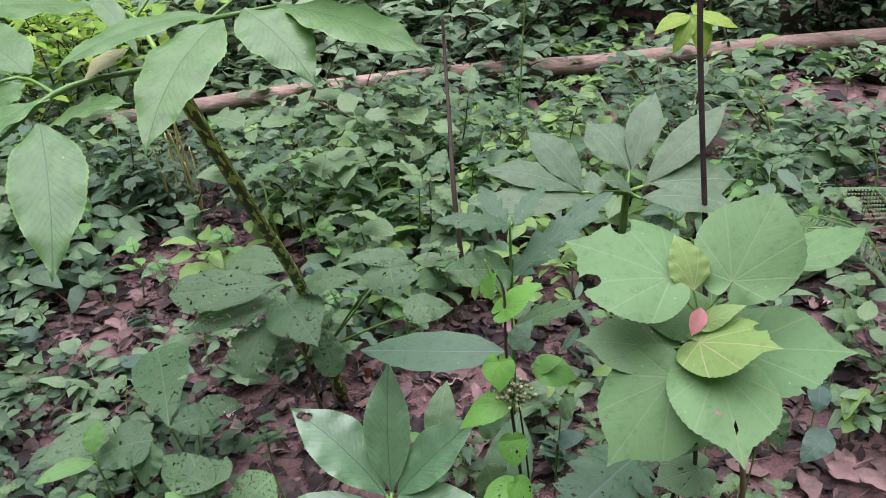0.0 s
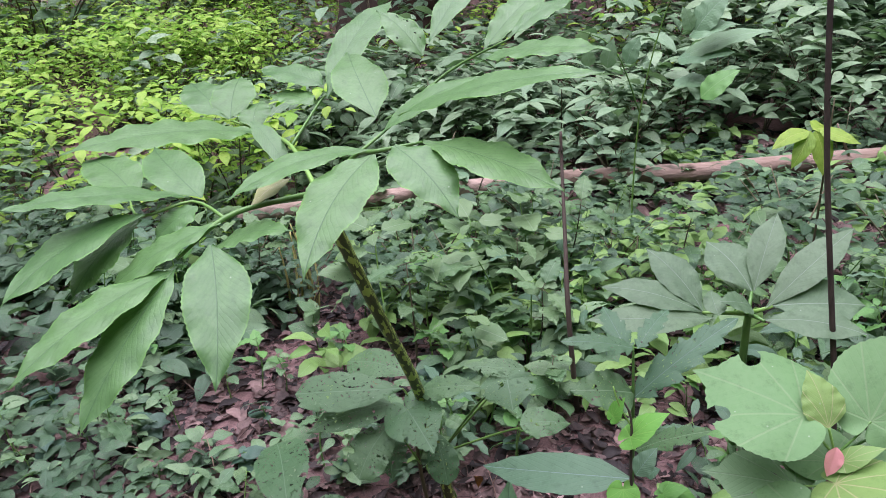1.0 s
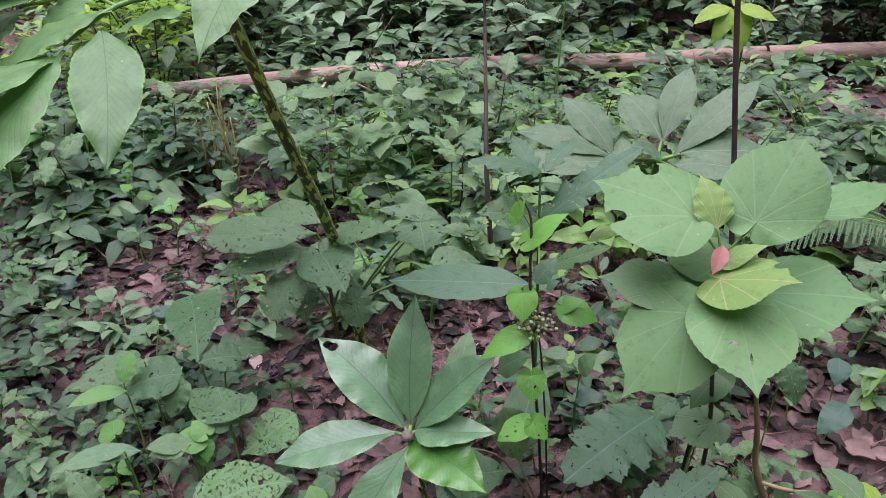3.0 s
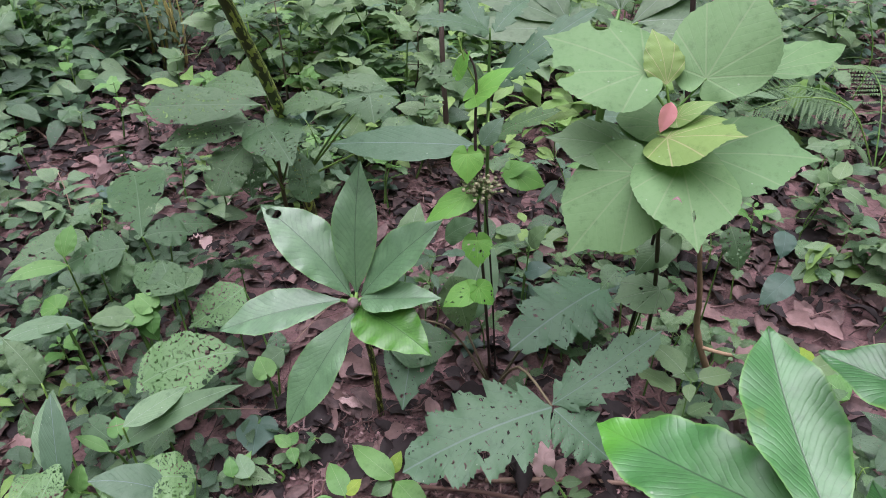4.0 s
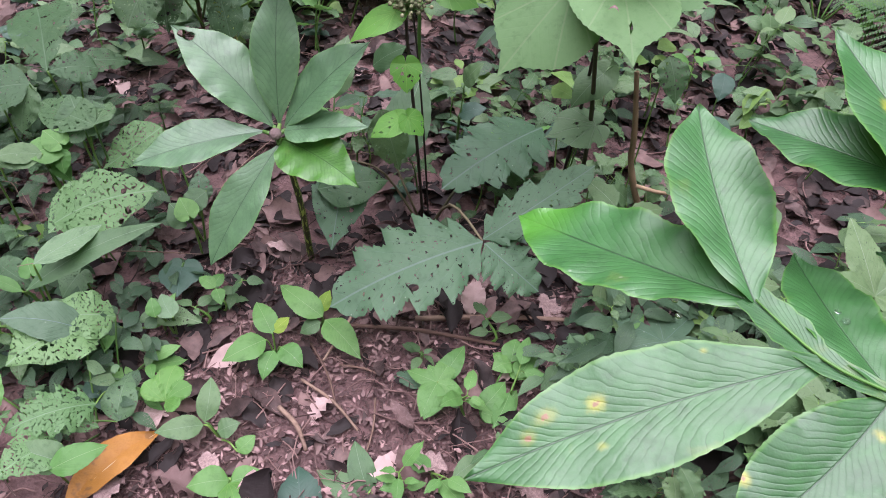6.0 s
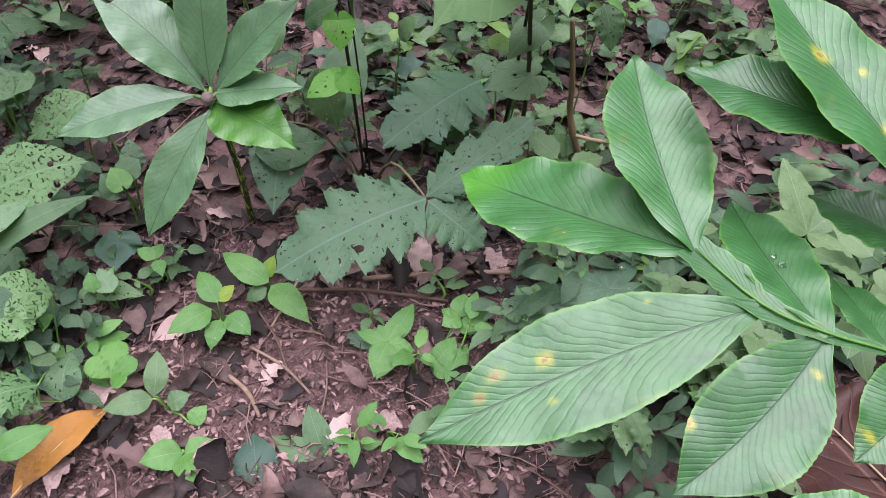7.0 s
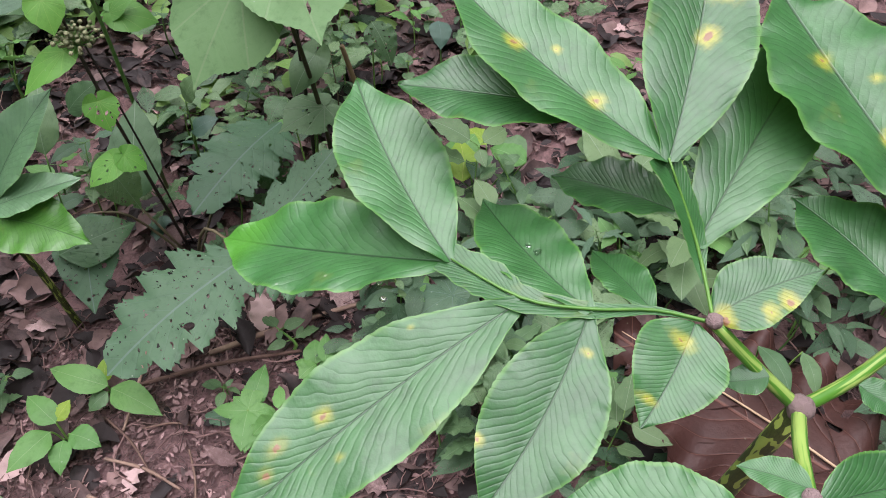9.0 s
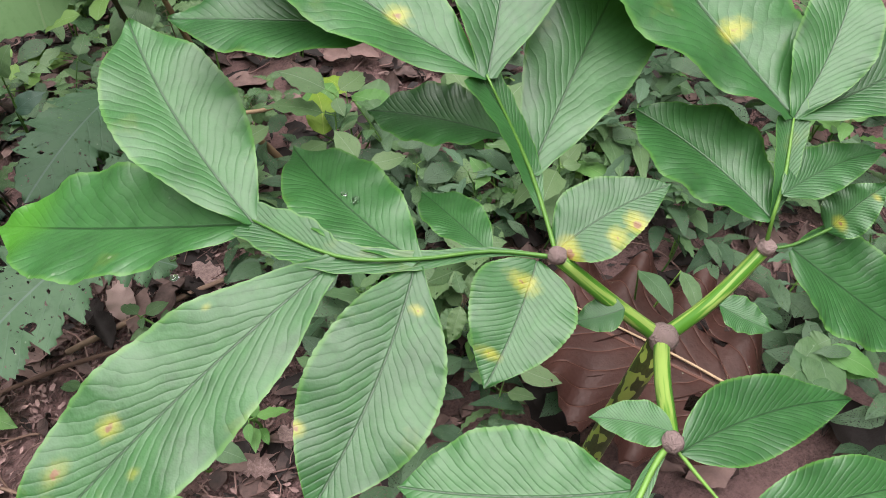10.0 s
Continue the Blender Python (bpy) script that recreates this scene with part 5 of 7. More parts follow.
def pinnate_sapling():
    up = (0, -0.5, 1)
    plant = thing("sapling", z0(0.15, 3.1), "slender sapling with pale green paired leaflets on arching stalks", "plant")
    stalk(plant, [z0(0.15, 3.1), (0.16, 3.05, 0.7), (0.25, 3.0, 1.15), (0.34, 2.95, 1.32)], (0.004, 0.003, 0.002, 0.001), STALK, "stem", sides=6)
    stalk(plant, [(0.16, 3.05, 0.72), (0.05, 3.0, 0.98), (-0.13, 2.95, 1.06)], (0.003, 0.0025, 0.0015), STALK, "leaf_stalk", sides=6)
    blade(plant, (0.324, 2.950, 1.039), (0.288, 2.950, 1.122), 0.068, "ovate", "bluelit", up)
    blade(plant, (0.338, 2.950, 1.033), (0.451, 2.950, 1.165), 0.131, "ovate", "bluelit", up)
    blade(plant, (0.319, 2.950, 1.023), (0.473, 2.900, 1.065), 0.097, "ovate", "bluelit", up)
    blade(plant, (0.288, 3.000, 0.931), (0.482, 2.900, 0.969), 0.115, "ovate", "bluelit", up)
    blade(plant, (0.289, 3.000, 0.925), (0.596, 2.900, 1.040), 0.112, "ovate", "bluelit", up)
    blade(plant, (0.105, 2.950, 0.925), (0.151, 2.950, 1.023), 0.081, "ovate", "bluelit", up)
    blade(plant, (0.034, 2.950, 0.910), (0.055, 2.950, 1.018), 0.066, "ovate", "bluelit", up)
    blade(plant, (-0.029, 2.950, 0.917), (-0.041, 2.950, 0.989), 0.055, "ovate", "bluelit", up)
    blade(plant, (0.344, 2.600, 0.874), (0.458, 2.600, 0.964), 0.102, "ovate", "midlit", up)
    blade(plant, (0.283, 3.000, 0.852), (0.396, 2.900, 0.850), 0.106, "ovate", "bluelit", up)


pinnate_sapling()


def floor_seedlings():
    """The seedlings and herbs of the bare patch and round the sapling's foot."""
    up = (0, -0.3, 1)
    rows = [
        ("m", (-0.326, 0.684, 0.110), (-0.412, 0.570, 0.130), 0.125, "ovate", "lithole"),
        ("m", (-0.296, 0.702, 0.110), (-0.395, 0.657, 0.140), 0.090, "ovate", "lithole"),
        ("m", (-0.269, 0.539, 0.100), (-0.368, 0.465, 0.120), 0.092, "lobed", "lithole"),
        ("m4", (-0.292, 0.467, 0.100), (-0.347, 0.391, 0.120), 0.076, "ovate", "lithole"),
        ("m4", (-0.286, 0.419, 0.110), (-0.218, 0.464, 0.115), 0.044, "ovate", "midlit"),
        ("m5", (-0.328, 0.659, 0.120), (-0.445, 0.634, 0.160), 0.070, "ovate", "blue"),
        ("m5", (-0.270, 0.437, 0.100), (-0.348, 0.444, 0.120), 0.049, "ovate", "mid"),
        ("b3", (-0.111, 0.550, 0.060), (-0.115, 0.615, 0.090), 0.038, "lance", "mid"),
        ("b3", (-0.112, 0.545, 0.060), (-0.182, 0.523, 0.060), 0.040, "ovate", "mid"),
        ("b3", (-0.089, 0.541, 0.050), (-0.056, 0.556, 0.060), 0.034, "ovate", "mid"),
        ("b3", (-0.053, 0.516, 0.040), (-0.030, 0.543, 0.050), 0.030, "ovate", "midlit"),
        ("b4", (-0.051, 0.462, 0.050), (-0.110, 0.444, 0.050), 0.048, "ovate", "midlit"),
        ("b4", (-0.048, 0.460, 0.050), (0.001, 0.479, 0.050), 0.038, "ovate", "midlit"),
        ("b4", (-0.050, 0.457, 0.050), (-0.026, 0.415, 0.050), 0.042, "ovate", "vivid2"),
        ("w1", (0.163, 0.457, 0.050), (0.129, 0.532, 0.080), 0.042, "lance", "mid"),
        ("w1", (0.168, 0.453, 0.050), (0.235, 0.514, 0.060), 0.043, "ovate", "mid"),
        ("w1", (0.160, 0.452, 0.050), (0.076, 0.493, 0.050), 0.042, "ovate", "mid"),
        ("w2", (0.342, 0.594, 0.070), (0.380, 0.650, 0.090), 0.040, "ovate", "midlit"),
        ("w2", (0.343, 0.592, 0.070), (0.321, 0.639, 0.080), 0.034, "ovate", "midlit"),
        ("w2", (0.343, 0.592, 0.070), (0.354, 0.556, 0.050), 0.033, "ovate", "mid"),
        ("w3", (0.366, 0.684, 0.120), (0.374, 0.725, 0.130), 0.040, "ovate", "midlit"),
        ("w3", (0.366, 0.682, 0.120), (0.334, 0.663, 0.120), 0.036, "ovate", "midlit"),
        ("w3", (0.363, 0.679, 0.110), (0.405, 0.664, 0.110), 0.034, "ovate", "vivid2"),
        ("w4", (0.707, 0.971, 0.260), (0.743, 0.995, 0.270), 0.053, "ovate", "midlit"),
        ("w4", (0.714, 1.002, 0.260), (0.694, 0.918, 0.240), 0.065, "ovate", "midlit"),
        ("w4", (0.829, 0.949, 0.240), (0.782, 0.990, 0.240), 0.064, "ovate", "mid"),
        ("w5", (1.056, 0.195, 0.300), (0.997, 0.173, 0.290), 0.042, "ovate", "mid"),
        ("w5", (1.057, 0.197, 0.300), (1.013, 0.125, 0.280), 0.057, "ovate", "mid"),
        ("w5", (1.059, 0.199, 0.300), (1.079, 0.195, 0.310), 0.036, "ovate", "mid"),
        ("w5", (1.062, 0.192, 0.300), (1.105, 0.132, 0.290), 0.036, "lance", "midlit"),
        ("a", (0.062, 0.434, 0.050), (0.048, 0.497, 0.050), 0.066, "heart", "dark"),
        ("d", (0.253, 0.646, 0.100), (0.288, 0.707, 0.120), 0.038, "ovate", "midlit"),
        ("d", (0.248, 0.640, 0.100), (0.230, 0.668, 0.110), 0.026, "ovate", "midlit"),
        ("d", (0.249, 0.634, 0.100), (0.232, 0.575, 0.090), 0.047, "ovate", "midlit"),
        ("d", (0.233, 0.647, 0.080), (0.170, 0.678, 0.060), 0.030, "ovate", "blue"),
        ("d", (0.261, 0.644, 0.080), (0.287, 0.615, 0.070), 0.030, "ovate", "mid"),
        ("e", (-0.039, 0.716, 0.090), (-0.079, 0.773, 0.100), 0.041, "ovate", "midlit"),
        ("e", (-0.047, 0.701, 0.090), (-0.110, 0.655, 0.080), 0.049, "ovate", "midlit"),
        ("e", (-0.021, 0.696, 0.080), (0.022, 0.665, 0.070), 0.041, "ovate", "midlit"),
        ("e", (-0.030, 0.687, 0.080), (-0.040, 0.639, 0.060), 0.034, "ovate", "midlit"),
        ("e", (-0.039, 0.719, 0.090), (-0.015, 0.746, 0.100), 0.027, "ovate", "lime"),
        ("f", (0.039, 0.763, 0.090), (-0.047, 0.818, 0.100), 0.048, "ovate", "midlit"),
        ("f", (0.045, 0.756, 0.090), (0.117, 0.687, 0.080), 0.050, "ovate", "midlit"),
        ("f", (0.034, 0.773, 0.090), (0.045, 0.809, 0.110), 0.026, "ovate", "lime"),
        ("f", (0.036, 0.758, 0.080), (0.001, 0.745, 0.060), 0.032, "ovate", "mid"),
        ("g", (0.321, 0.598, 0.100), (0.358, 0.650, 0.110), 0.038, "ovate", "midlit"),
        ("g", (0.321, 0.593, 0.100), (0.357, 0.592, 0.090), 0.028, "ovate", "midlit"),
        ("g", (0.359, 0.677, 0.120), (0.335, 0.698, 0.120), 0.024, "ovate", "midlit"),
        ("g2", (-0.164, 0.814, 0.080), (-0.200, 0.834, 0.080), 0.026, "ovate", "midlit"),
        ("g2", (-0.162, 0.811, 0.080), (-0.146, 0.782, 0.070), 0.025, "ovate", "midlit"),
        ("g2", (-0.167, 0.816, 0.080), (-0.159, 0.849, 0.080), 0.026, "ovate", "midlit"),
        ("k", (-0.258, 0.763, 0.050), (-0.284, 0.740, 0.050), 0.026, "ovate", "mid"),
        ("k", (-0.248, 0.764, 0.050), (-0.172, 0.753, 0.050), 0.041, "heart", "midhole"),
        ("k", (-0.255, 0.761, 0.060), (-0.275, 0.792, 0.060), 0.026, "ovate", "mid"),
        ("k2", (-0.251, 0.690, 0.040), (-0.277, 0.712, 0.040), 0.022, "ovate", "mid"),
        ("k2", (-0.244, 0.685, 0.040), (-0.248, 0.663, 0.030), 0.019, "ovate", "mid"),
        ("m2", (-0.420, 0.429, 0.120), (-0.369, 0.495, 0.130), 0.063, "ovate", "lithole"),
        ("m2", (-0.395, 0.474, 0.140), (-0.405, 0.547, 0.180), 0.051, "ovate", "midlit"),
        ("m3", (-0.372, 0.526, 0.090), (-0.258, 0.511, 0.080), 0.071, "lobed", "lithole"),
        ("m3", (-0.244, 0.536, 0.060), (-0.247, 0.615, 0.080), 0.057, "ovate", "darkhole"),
        ("m3", (-0.520, 0.578, 0.120), (-0.508, 0.666, 0.160), 0.070, "ovate", "lithole"),
        ("n", (0.468, 1.020, 0.472), (0.420, 0.980, 0.424), 0.061, "heart", "mid"),
        ("n2", (0.564, 1.020, 0.515), (0.585, 0.980, 0.454), 0.057, "ovate", "midhole"),
        ("n", (0.460, 1.050, 0.360), (0.462, 1.020, 0.311), 0.043, "ovate", "midhole"),
        ("n4", (0.789, 1.250, 0.258), (0.727, 1.200, 0.212), 0.059, "ovate", "dark"),
        ("n4", (0.768, 1.300, 0.335), (0.757, 1.250, 0.298), 0.047, "ovate", "dark"),
        ("n6", (0.560, 0.980, 0.237), (0.517, 0.980, 0.273), 0.042, "ovate", "mid"),
        ("n6", (0.568, 0.970, 0.220), (0.518, 0.950, 0.228), 0.041, "ovate", "mid"),
        ("n6", (0.593, 0.980, 0.250), (0.620, 0.980, 0.282), 0.031, "ovate", "mid"),
        ("n", (0.419, 1.100, 0.349), (0.379, 1.050, 0.329), 0.051, "ovate", "darkhole"),
        ("p", (0.246, 1.200, 0.309), (0.279, 1.200, 0.361), 0.046, "ovate", "mid"),
        ("p", (0.242, 1.200, 0.237), (0.298, 1.200, 0.259), 0.045, "ovate", "dark"),
        ("p3", (0.008, 1.100, 0.315), (0.019, 1.200, 0.390), 0.062, "ovate", "mid"),
        ("p3", (-0.003, 0.972, 0.200), (0.122, 1.017, 0.200), 0.100, "ovate", "darkhole"),
        ("q", (0.684, 0.899, 0.250), (0.708, 0.990, 0.270), 0.055, "ovate", "lime"),
        ("q", (0.757, 0.973, 0.260), (0.738, 1.030, 0.260), 0.043, "ovate", "lime"),
        ("q", (0.819, 0.927, 0.240), (0.770, 0.987, 0.240), 0.057, "ovate", "midlit"),
        ("r", (1.023, 0.186, 0.300), (0.977, 0.179, 0.290), 0.029, "ovate", "mid"),
        ("r", (1.024, 0.187, 0.300), (1.076, 0.206, 0.300), 0.037, "ovate", "mid"),
        ("r", (1.021, 0.181, 0.300), (1.005, 0.127, 0.290), 0.043, "ovate", "mid"),
        ("r", (1.076, 0.172, 0.280), (1.119, 0.139, 0.280), 0.032, "ovate", "midlit"),
        ("s", (1.104, 0.706, 0.250), (1.048, 0.573, 0.270), 0.039, "lance", "mid"),
        ("s", (1.156, 0.681, 0.250), (1.071, 0.547, 0.270), 0.032, "lance", "mid"),
        ("s", (1.014, 0.657, 0.250), (1.048, 0.574, 0.250), 0.036, "lance", "midlit"),
        ("s5", (0.925, 0.385, 0.320), (0.925, 0.311, 0.310), 0.030, "lance", "mid"),
        ("s5", (0.967, 0.354, 0.330), (0.954, 0.297, 0.310), 0.025, "lance", "mid"),
        ("t", (1.477, 0.560, 0.250), (1.613, 0.539, 0.250), 0.066, "ovate", "yellowhole"),
        ("u", (0.843, 0.762, 0.220), (0.889, 0.710, 0.220), 0.052, "ovate", "midhole"),
        ("u2", (1.300, 0.794, 0.220), (1.350, 0.741, 0.220), 0.055, "ovate", "mid"),
    ]
    groups = {}
    for key, *leaf in rows:
        groups.setdefault(key, []).append(leaf)
    for leaves in groups.values():
        cx, cy = sum(b[0][0] for b in leaves) / len(leaves), sum(b[0][1] for b in leaves) / len(leaves) + 0.01
        root = Vector(z0(cx, cy))
        plant = thing("seedling", root, "fresh green seedling with oval leaves on bare soil", "plant", "seedlings")
        for base, tip, width, shape, material in leaves:
            b = Vector(base)
            stalk(plant, [root, root.lerp(b, 0.6) + Vector((0, 0, 0.012)), b], (0.002, 0.0016, 0.0012), STALK, "leaf_stalk", sides=6)
            blade(plant, base, tip, width, shape, material, up, arch=0.12)


floor_seedlings()


# ---- upright sticks and stems ----
def dark_sapling(points, radii, label):
    plant = thing("bare_stem", points[0], label, "stem")
    stalk(plant, points, radii, BLACKSTEM, "stem", sides=9, wobble=0.07)
    for k, (a, z) in enumerate(zip(points[1:], points[2:])):
        at = Vector(a).lerp(Vector(z), 0.4)
        out = Vector((math.cos(2.4 * k), math.sin(2.4 * k), 0.7)) * radii[1] * 2.6
        stalk(plant, [at, at + out], (radii[1] * 0.35, radii[1] * 0.2), BLACKSTEM, "twig_stub", sides=6)
    return plant


dark_sapling([z0(0.60, 1.48), (0.553, 1.46, 0.50), (0.505, 1.45, 0.79), (0.468, 1.45, 1.03), (0.442, 1.45, 1.26), (0.40, 1.46, 1.75)], (0.0062, 0.0060, 0.0056, 0.0053, 0.005, 0.0045), "straight dark-brown bare sapling stem standing upright")
dark_sapling([z0(0.0, 2.02), (-0.03, 2.0, 0.37), (-0.05, 2.1, 0.58), (-0.069, 2.2, 0.76), (-0.075, 2.22, 0.86)], (0.009, 0.0075, 0.006, 0.005, 0.004), "thin dark upright stem with a broken tip")
dark_sapling([z0(0.46, 1.12), (0.45, 1.05, 0.3), (0.44, 0.99, 0.62)], (0.004, 0.0035, 0.0025), "dark thin stem beside the broad-leaved sapling")


def twisted_vine():
    plant = thing("vine", z0(0.653, 0.984), "light brown twisted woody vine stem rising from the litter", "vine")
    a = Vector(z0(0.653, 0.984))
    stalk(plant, [a, (0.599, 1.0, 0.195), (0.561, 0.98, 0.279), (0.540, 0.97, 0.345), (0.526, 0.95, 0.416), (0.497, 0.93, 0.534)], (0.0068, 0.0064, 0.006, 0.0055, 0.0048, 0.0036), VINE, "stem", sides=9, wobble=0.16)
    stalk(plant, [(0.561, 0.98, 0.279), (0.61, 0.97, 0.276), (0.658, 0.97, 0.279)], (0.004, 0.0035, 0.0025), VINE, "branch", sides=7, wobble=0.08)


twisted_vine()


def creeping_stem():
    pts = [(-0.62, 0.66), (-0.52, 0.70), (-0.42, 0.715), (-0.33, 0.73), (-0.26, 0.745)]
    pts = [(x, y, gz(x, y) + 0.07 + 0.02 * math.sin(9 * x)) for x, y in pts]
    plant = thing("creeper", z0(-0.62, 0.66), "pale green creeping stem lying over the herbs", "plant")
    stalk(plant, [z0(-0.66, 0.65)] + pts, (0.003, 0.003, 0.0028, 0.0026, 0.0024, 0.0016), STALK, "stem", sides=7)
    for k, (x, y, z) in enumerate(pts[1:]):
        d = 1 if k % 2 else -1
        blade(plant, (x, y, z), (x + 0.02, y + 0.07 * d, z + 0.02), 0.03, "ovate", "midlit")


creeping_stem()


# ---- palmate, dead and fallen leaves ----
def finger_herb():
    c = (0.598, 0.692, 0.20)
    plant = thing("herb", z0(0.60, 0.70), "low herb with a grey-green finger-shaped palmate leaf", "plant")
    stalk(plant, [z0(0.60, 0.70), c], (0.002, 0.0016), STALK, "leaf_stalk", sides=6)
    for k, a in enumerate((-160, -112, -62, -10, 40, 92, 145)):
        r = 0.105 if k not in (0, 6) else 0.07
        tip = (c[0] + math.sin(radians(a)) * r, c[1] + math.cos(radians(a)) * r, c[2] - 0.012)
        blade(plant, c, tip, 0.034, "lance", "blue", name="leaflet")


finger_herb()


def dead_leaf(name, base, tip, width, shape, material, label, **more):
    length = (Vector(tip) - Vector(base)).length
    data = leaf_data(shape, length, width, material, **more)
    ob = new(name, data)
    ob.matrix_world = frame_of(base, tip)
    return tagged(ob, label, "dead leaf")


orange = dead_leaf("dead_leaf", (-0.285, 0.395, gz(-0.285, 0.395) + 0.035), (-0.182, 0.548, gz(-0.182, 0.548) + 0.035), 0.066, "ellip", ORANGE, "fallen orange-brown leaf lying among the herbs", arch=0.10, fold=0.25)


part("midrib", tube_data([(0, 0, 0.002), (0, 0.09, 0.020), (0, 0.18, 0.004)], (0.0016, 0.0012, 0.0004), VINE, 6, "midrib"), orange, "pale raised midrib")


def teak_leaf():
    """A large torn dry leaf held up on the herbs below the yam."""
    base, tip = (0.99, 0.17, 0.24), (0.79, 0.53, 0.235)
    ob = dead_leaf("dead_leaf", base, tip, 0.30, "ovate", TEAK, "large dry reddish-brown leaf lying under the yam plant", arch=0.03, fold=0.12, ripple=0.22, holes=9, rows=44, cols=14, seed=12, teeth=0.03, frill=0.06)
    stalk_pts = [(0, 0, 0.004), (0.0, 0.15, 0.018), (0, 0.39, 0.012)]
    part("midrib", tube_data(stalk_pts, (0.0022, 0.0018, 0.0008), VINE, 6, "midrib"), ob, "pale raised midrib")
    for s in (-1, 1):
        for y in (0.06, 0.13, 0.20, 0.27):
            part("vein", tube_data([(0, y, 0.016), (s * 0.055, y + 0.045, 0.014), (s * 0.10, y + 0.10, 0.008)], (0.0012, 0.0008, 0.0004), TEAK, 5, "vein"), ob)


teak_leaf()


def fallen_leaves():
    rng = random.Random(21)
    kinds = [leaf_data(s, 1.0, w, DRY, seed=40 + k, arch=a, fold=f, ripple=0.35, rows=12, cols=3) for k, (s, w, a, f) in enumerate((("ellip", 0.5, 0.10, 0.35), ("ovate", 0.6, 0.14, 0.45), ("ovate", 0.55, 0.15, 0.5), ("lance", 0.36, 0.12, 0.5)))]
    for k in range(70):
        if k < 30:
            x, y = rng.uniform(-0.25, 0.55), rng.uniform(0.42, 0.98)
        else:
            x, y = rng.uniform(-0.7, 1.5), rng.uniform(0.9, 2.0)
        size = rng.uniform(0.045, 0.085)
        ob = new("fallen_leaf", kinds[k % 4])
        ob.matrix_world = Matrix.Translation((x, y, gz(x, y) + 0.016)) @ Euler((rng.gauss(0, 0.2), rng.gauss(0, 0.25), rng.uniform(0, 6.28))).to_matrix().to_4x4() @ Matrix.Diagonal((size, size, size, 1))
        tagged(ob, "dry curled brown leaf lying on the soil", "dead leaf", "fallen leaves")


fallen_leaves()


def sticks():
    for a, b, r in (((-0.005, 0.60), (0.055, 0.52), 0.0042), ((0.02, 0.66), (0.13, 0.56), 0.0028), ((0.02, 0.74), (0.09, 0.60), 0.0022), ((-0.23, 0.72), (-0.19, 0.63), 0.0052),
                    ((0.10, 0.86), (0.05, 0.70), 0.003), ((0.08, 0.69), (0.16, 0.66), 0.002), ((0.15, 0.62), (0.145, 0.50), 0.0018), ((0.03, 0.78), (0.35, 0.74), 0.004), ((0.2, 0.79), (0.5, 0.80), 0.005), ((-0.1, 0.83), (-0.1, 0.66), 0.0015)):
        m = ((a[0] + b[0]) / 2 + 0.006, (a[1] + b[1]) / 2 + 0.004)
        pts = [(x, y, gz(x, y) + r + 0.014) for x, y in (a, m, b)]
        ob = new("dead_stick", tube_data(pts, (r, r, r * 0.7), TWIG, 7, "stick", 0.08, 3))
        tagged(ob, "short broken pale-brown stick lying on the soil", "stick", "dead sticks")


sticks()


def leaning_twigs():
    """Thin dead twigs caught upright or aslant among the herbs."""
    rng = random.Random(19)
    for k in range(54):
        y = rng.uniform(0.95, 3.4)
        x = rng.uniform(-0.5 - 0.5 * y, 0.6 + 0.4 * y)
        a, long = rng.uniform(0, 6.28), rng.uniform(0.12, 0.42)
        lift = rng.uniform(0.15, 0.9) * long * (0.5 if y < 1.5 else 0.8)
        foot = Vector(z0(x, y))
        end = foot + Vector((math.cos(a) * long, math.sin(a) * long * 0.7, lift))
        end.z = max(end.z, gz(end.x, end.y) + 0.02)
        mid = foot.lerp(end, 0.5) + Vector((rng.gauss(0, 0.015), rng.gauss(0, 0.015), rng.uniform(0, 0.03)))
        fork = mid.lerp(end, 0.2) + Vector((rng.gauss(0, 0.05), rng.gauss(0, 0.05), 0.04))
        r = rng.uniform(0.0011, 0.0026)
        ob = thing("dead_twig", foot, "thin dry brown twig leaning among the herbs", "stick", "dead sticks")
        stalk(ob, [foot, mid, end], (r, r * 0.8, r * 0.4), TWIG, "stem", sides=6, wobble=0.1)
        stalk(ob, [mid, fork], (r * 0.6, r * 0.3), TWIG, "side_twig", sides=5)


leaning_twigs()


def straw_tuft():
    plant = thing("grass_tuft", z0(-1.2, 2.72), "tuft of upright yellow dry grass stalks", "plant")
    rng = random.Random(2)
    for k in range(9):
        a = Vector(z0(-1.2 + rng.uniform(-0.05, 0.05), 2.72 + rng.uniform(-0.04, 0.04)))
        b = a + Vector((rng.uniform(-0.07, 0.07), rng.uniform(-0.04, 0.02), rng.uniform(0.26, 0.44)))
        stalk(plant, [a, a.lerp(b, 0.5) + Vector((0.01, 0, 0.02)), b], (0.006, 0.005, 0.002), STRAW, "straw", sides=5)


straw_tuft()


# ---- drops, droppings and scraps ----
def water_material():
    n = Nodes("rain_water")
    return n.end(n.add("ShaderNodeBsdfPrincipled", Base_Color=(1, 1, 1, 1), Roughness=0.02, IOR=1.33, Transmission_Weight=1.0).outputs[0])


WATER = water_material()
CHALK = plain_material("chalky_dropping", (0.55, 0.55, 0.55), (0.8, 0.8, 0.8), 200.0, 0.8, 0.6)


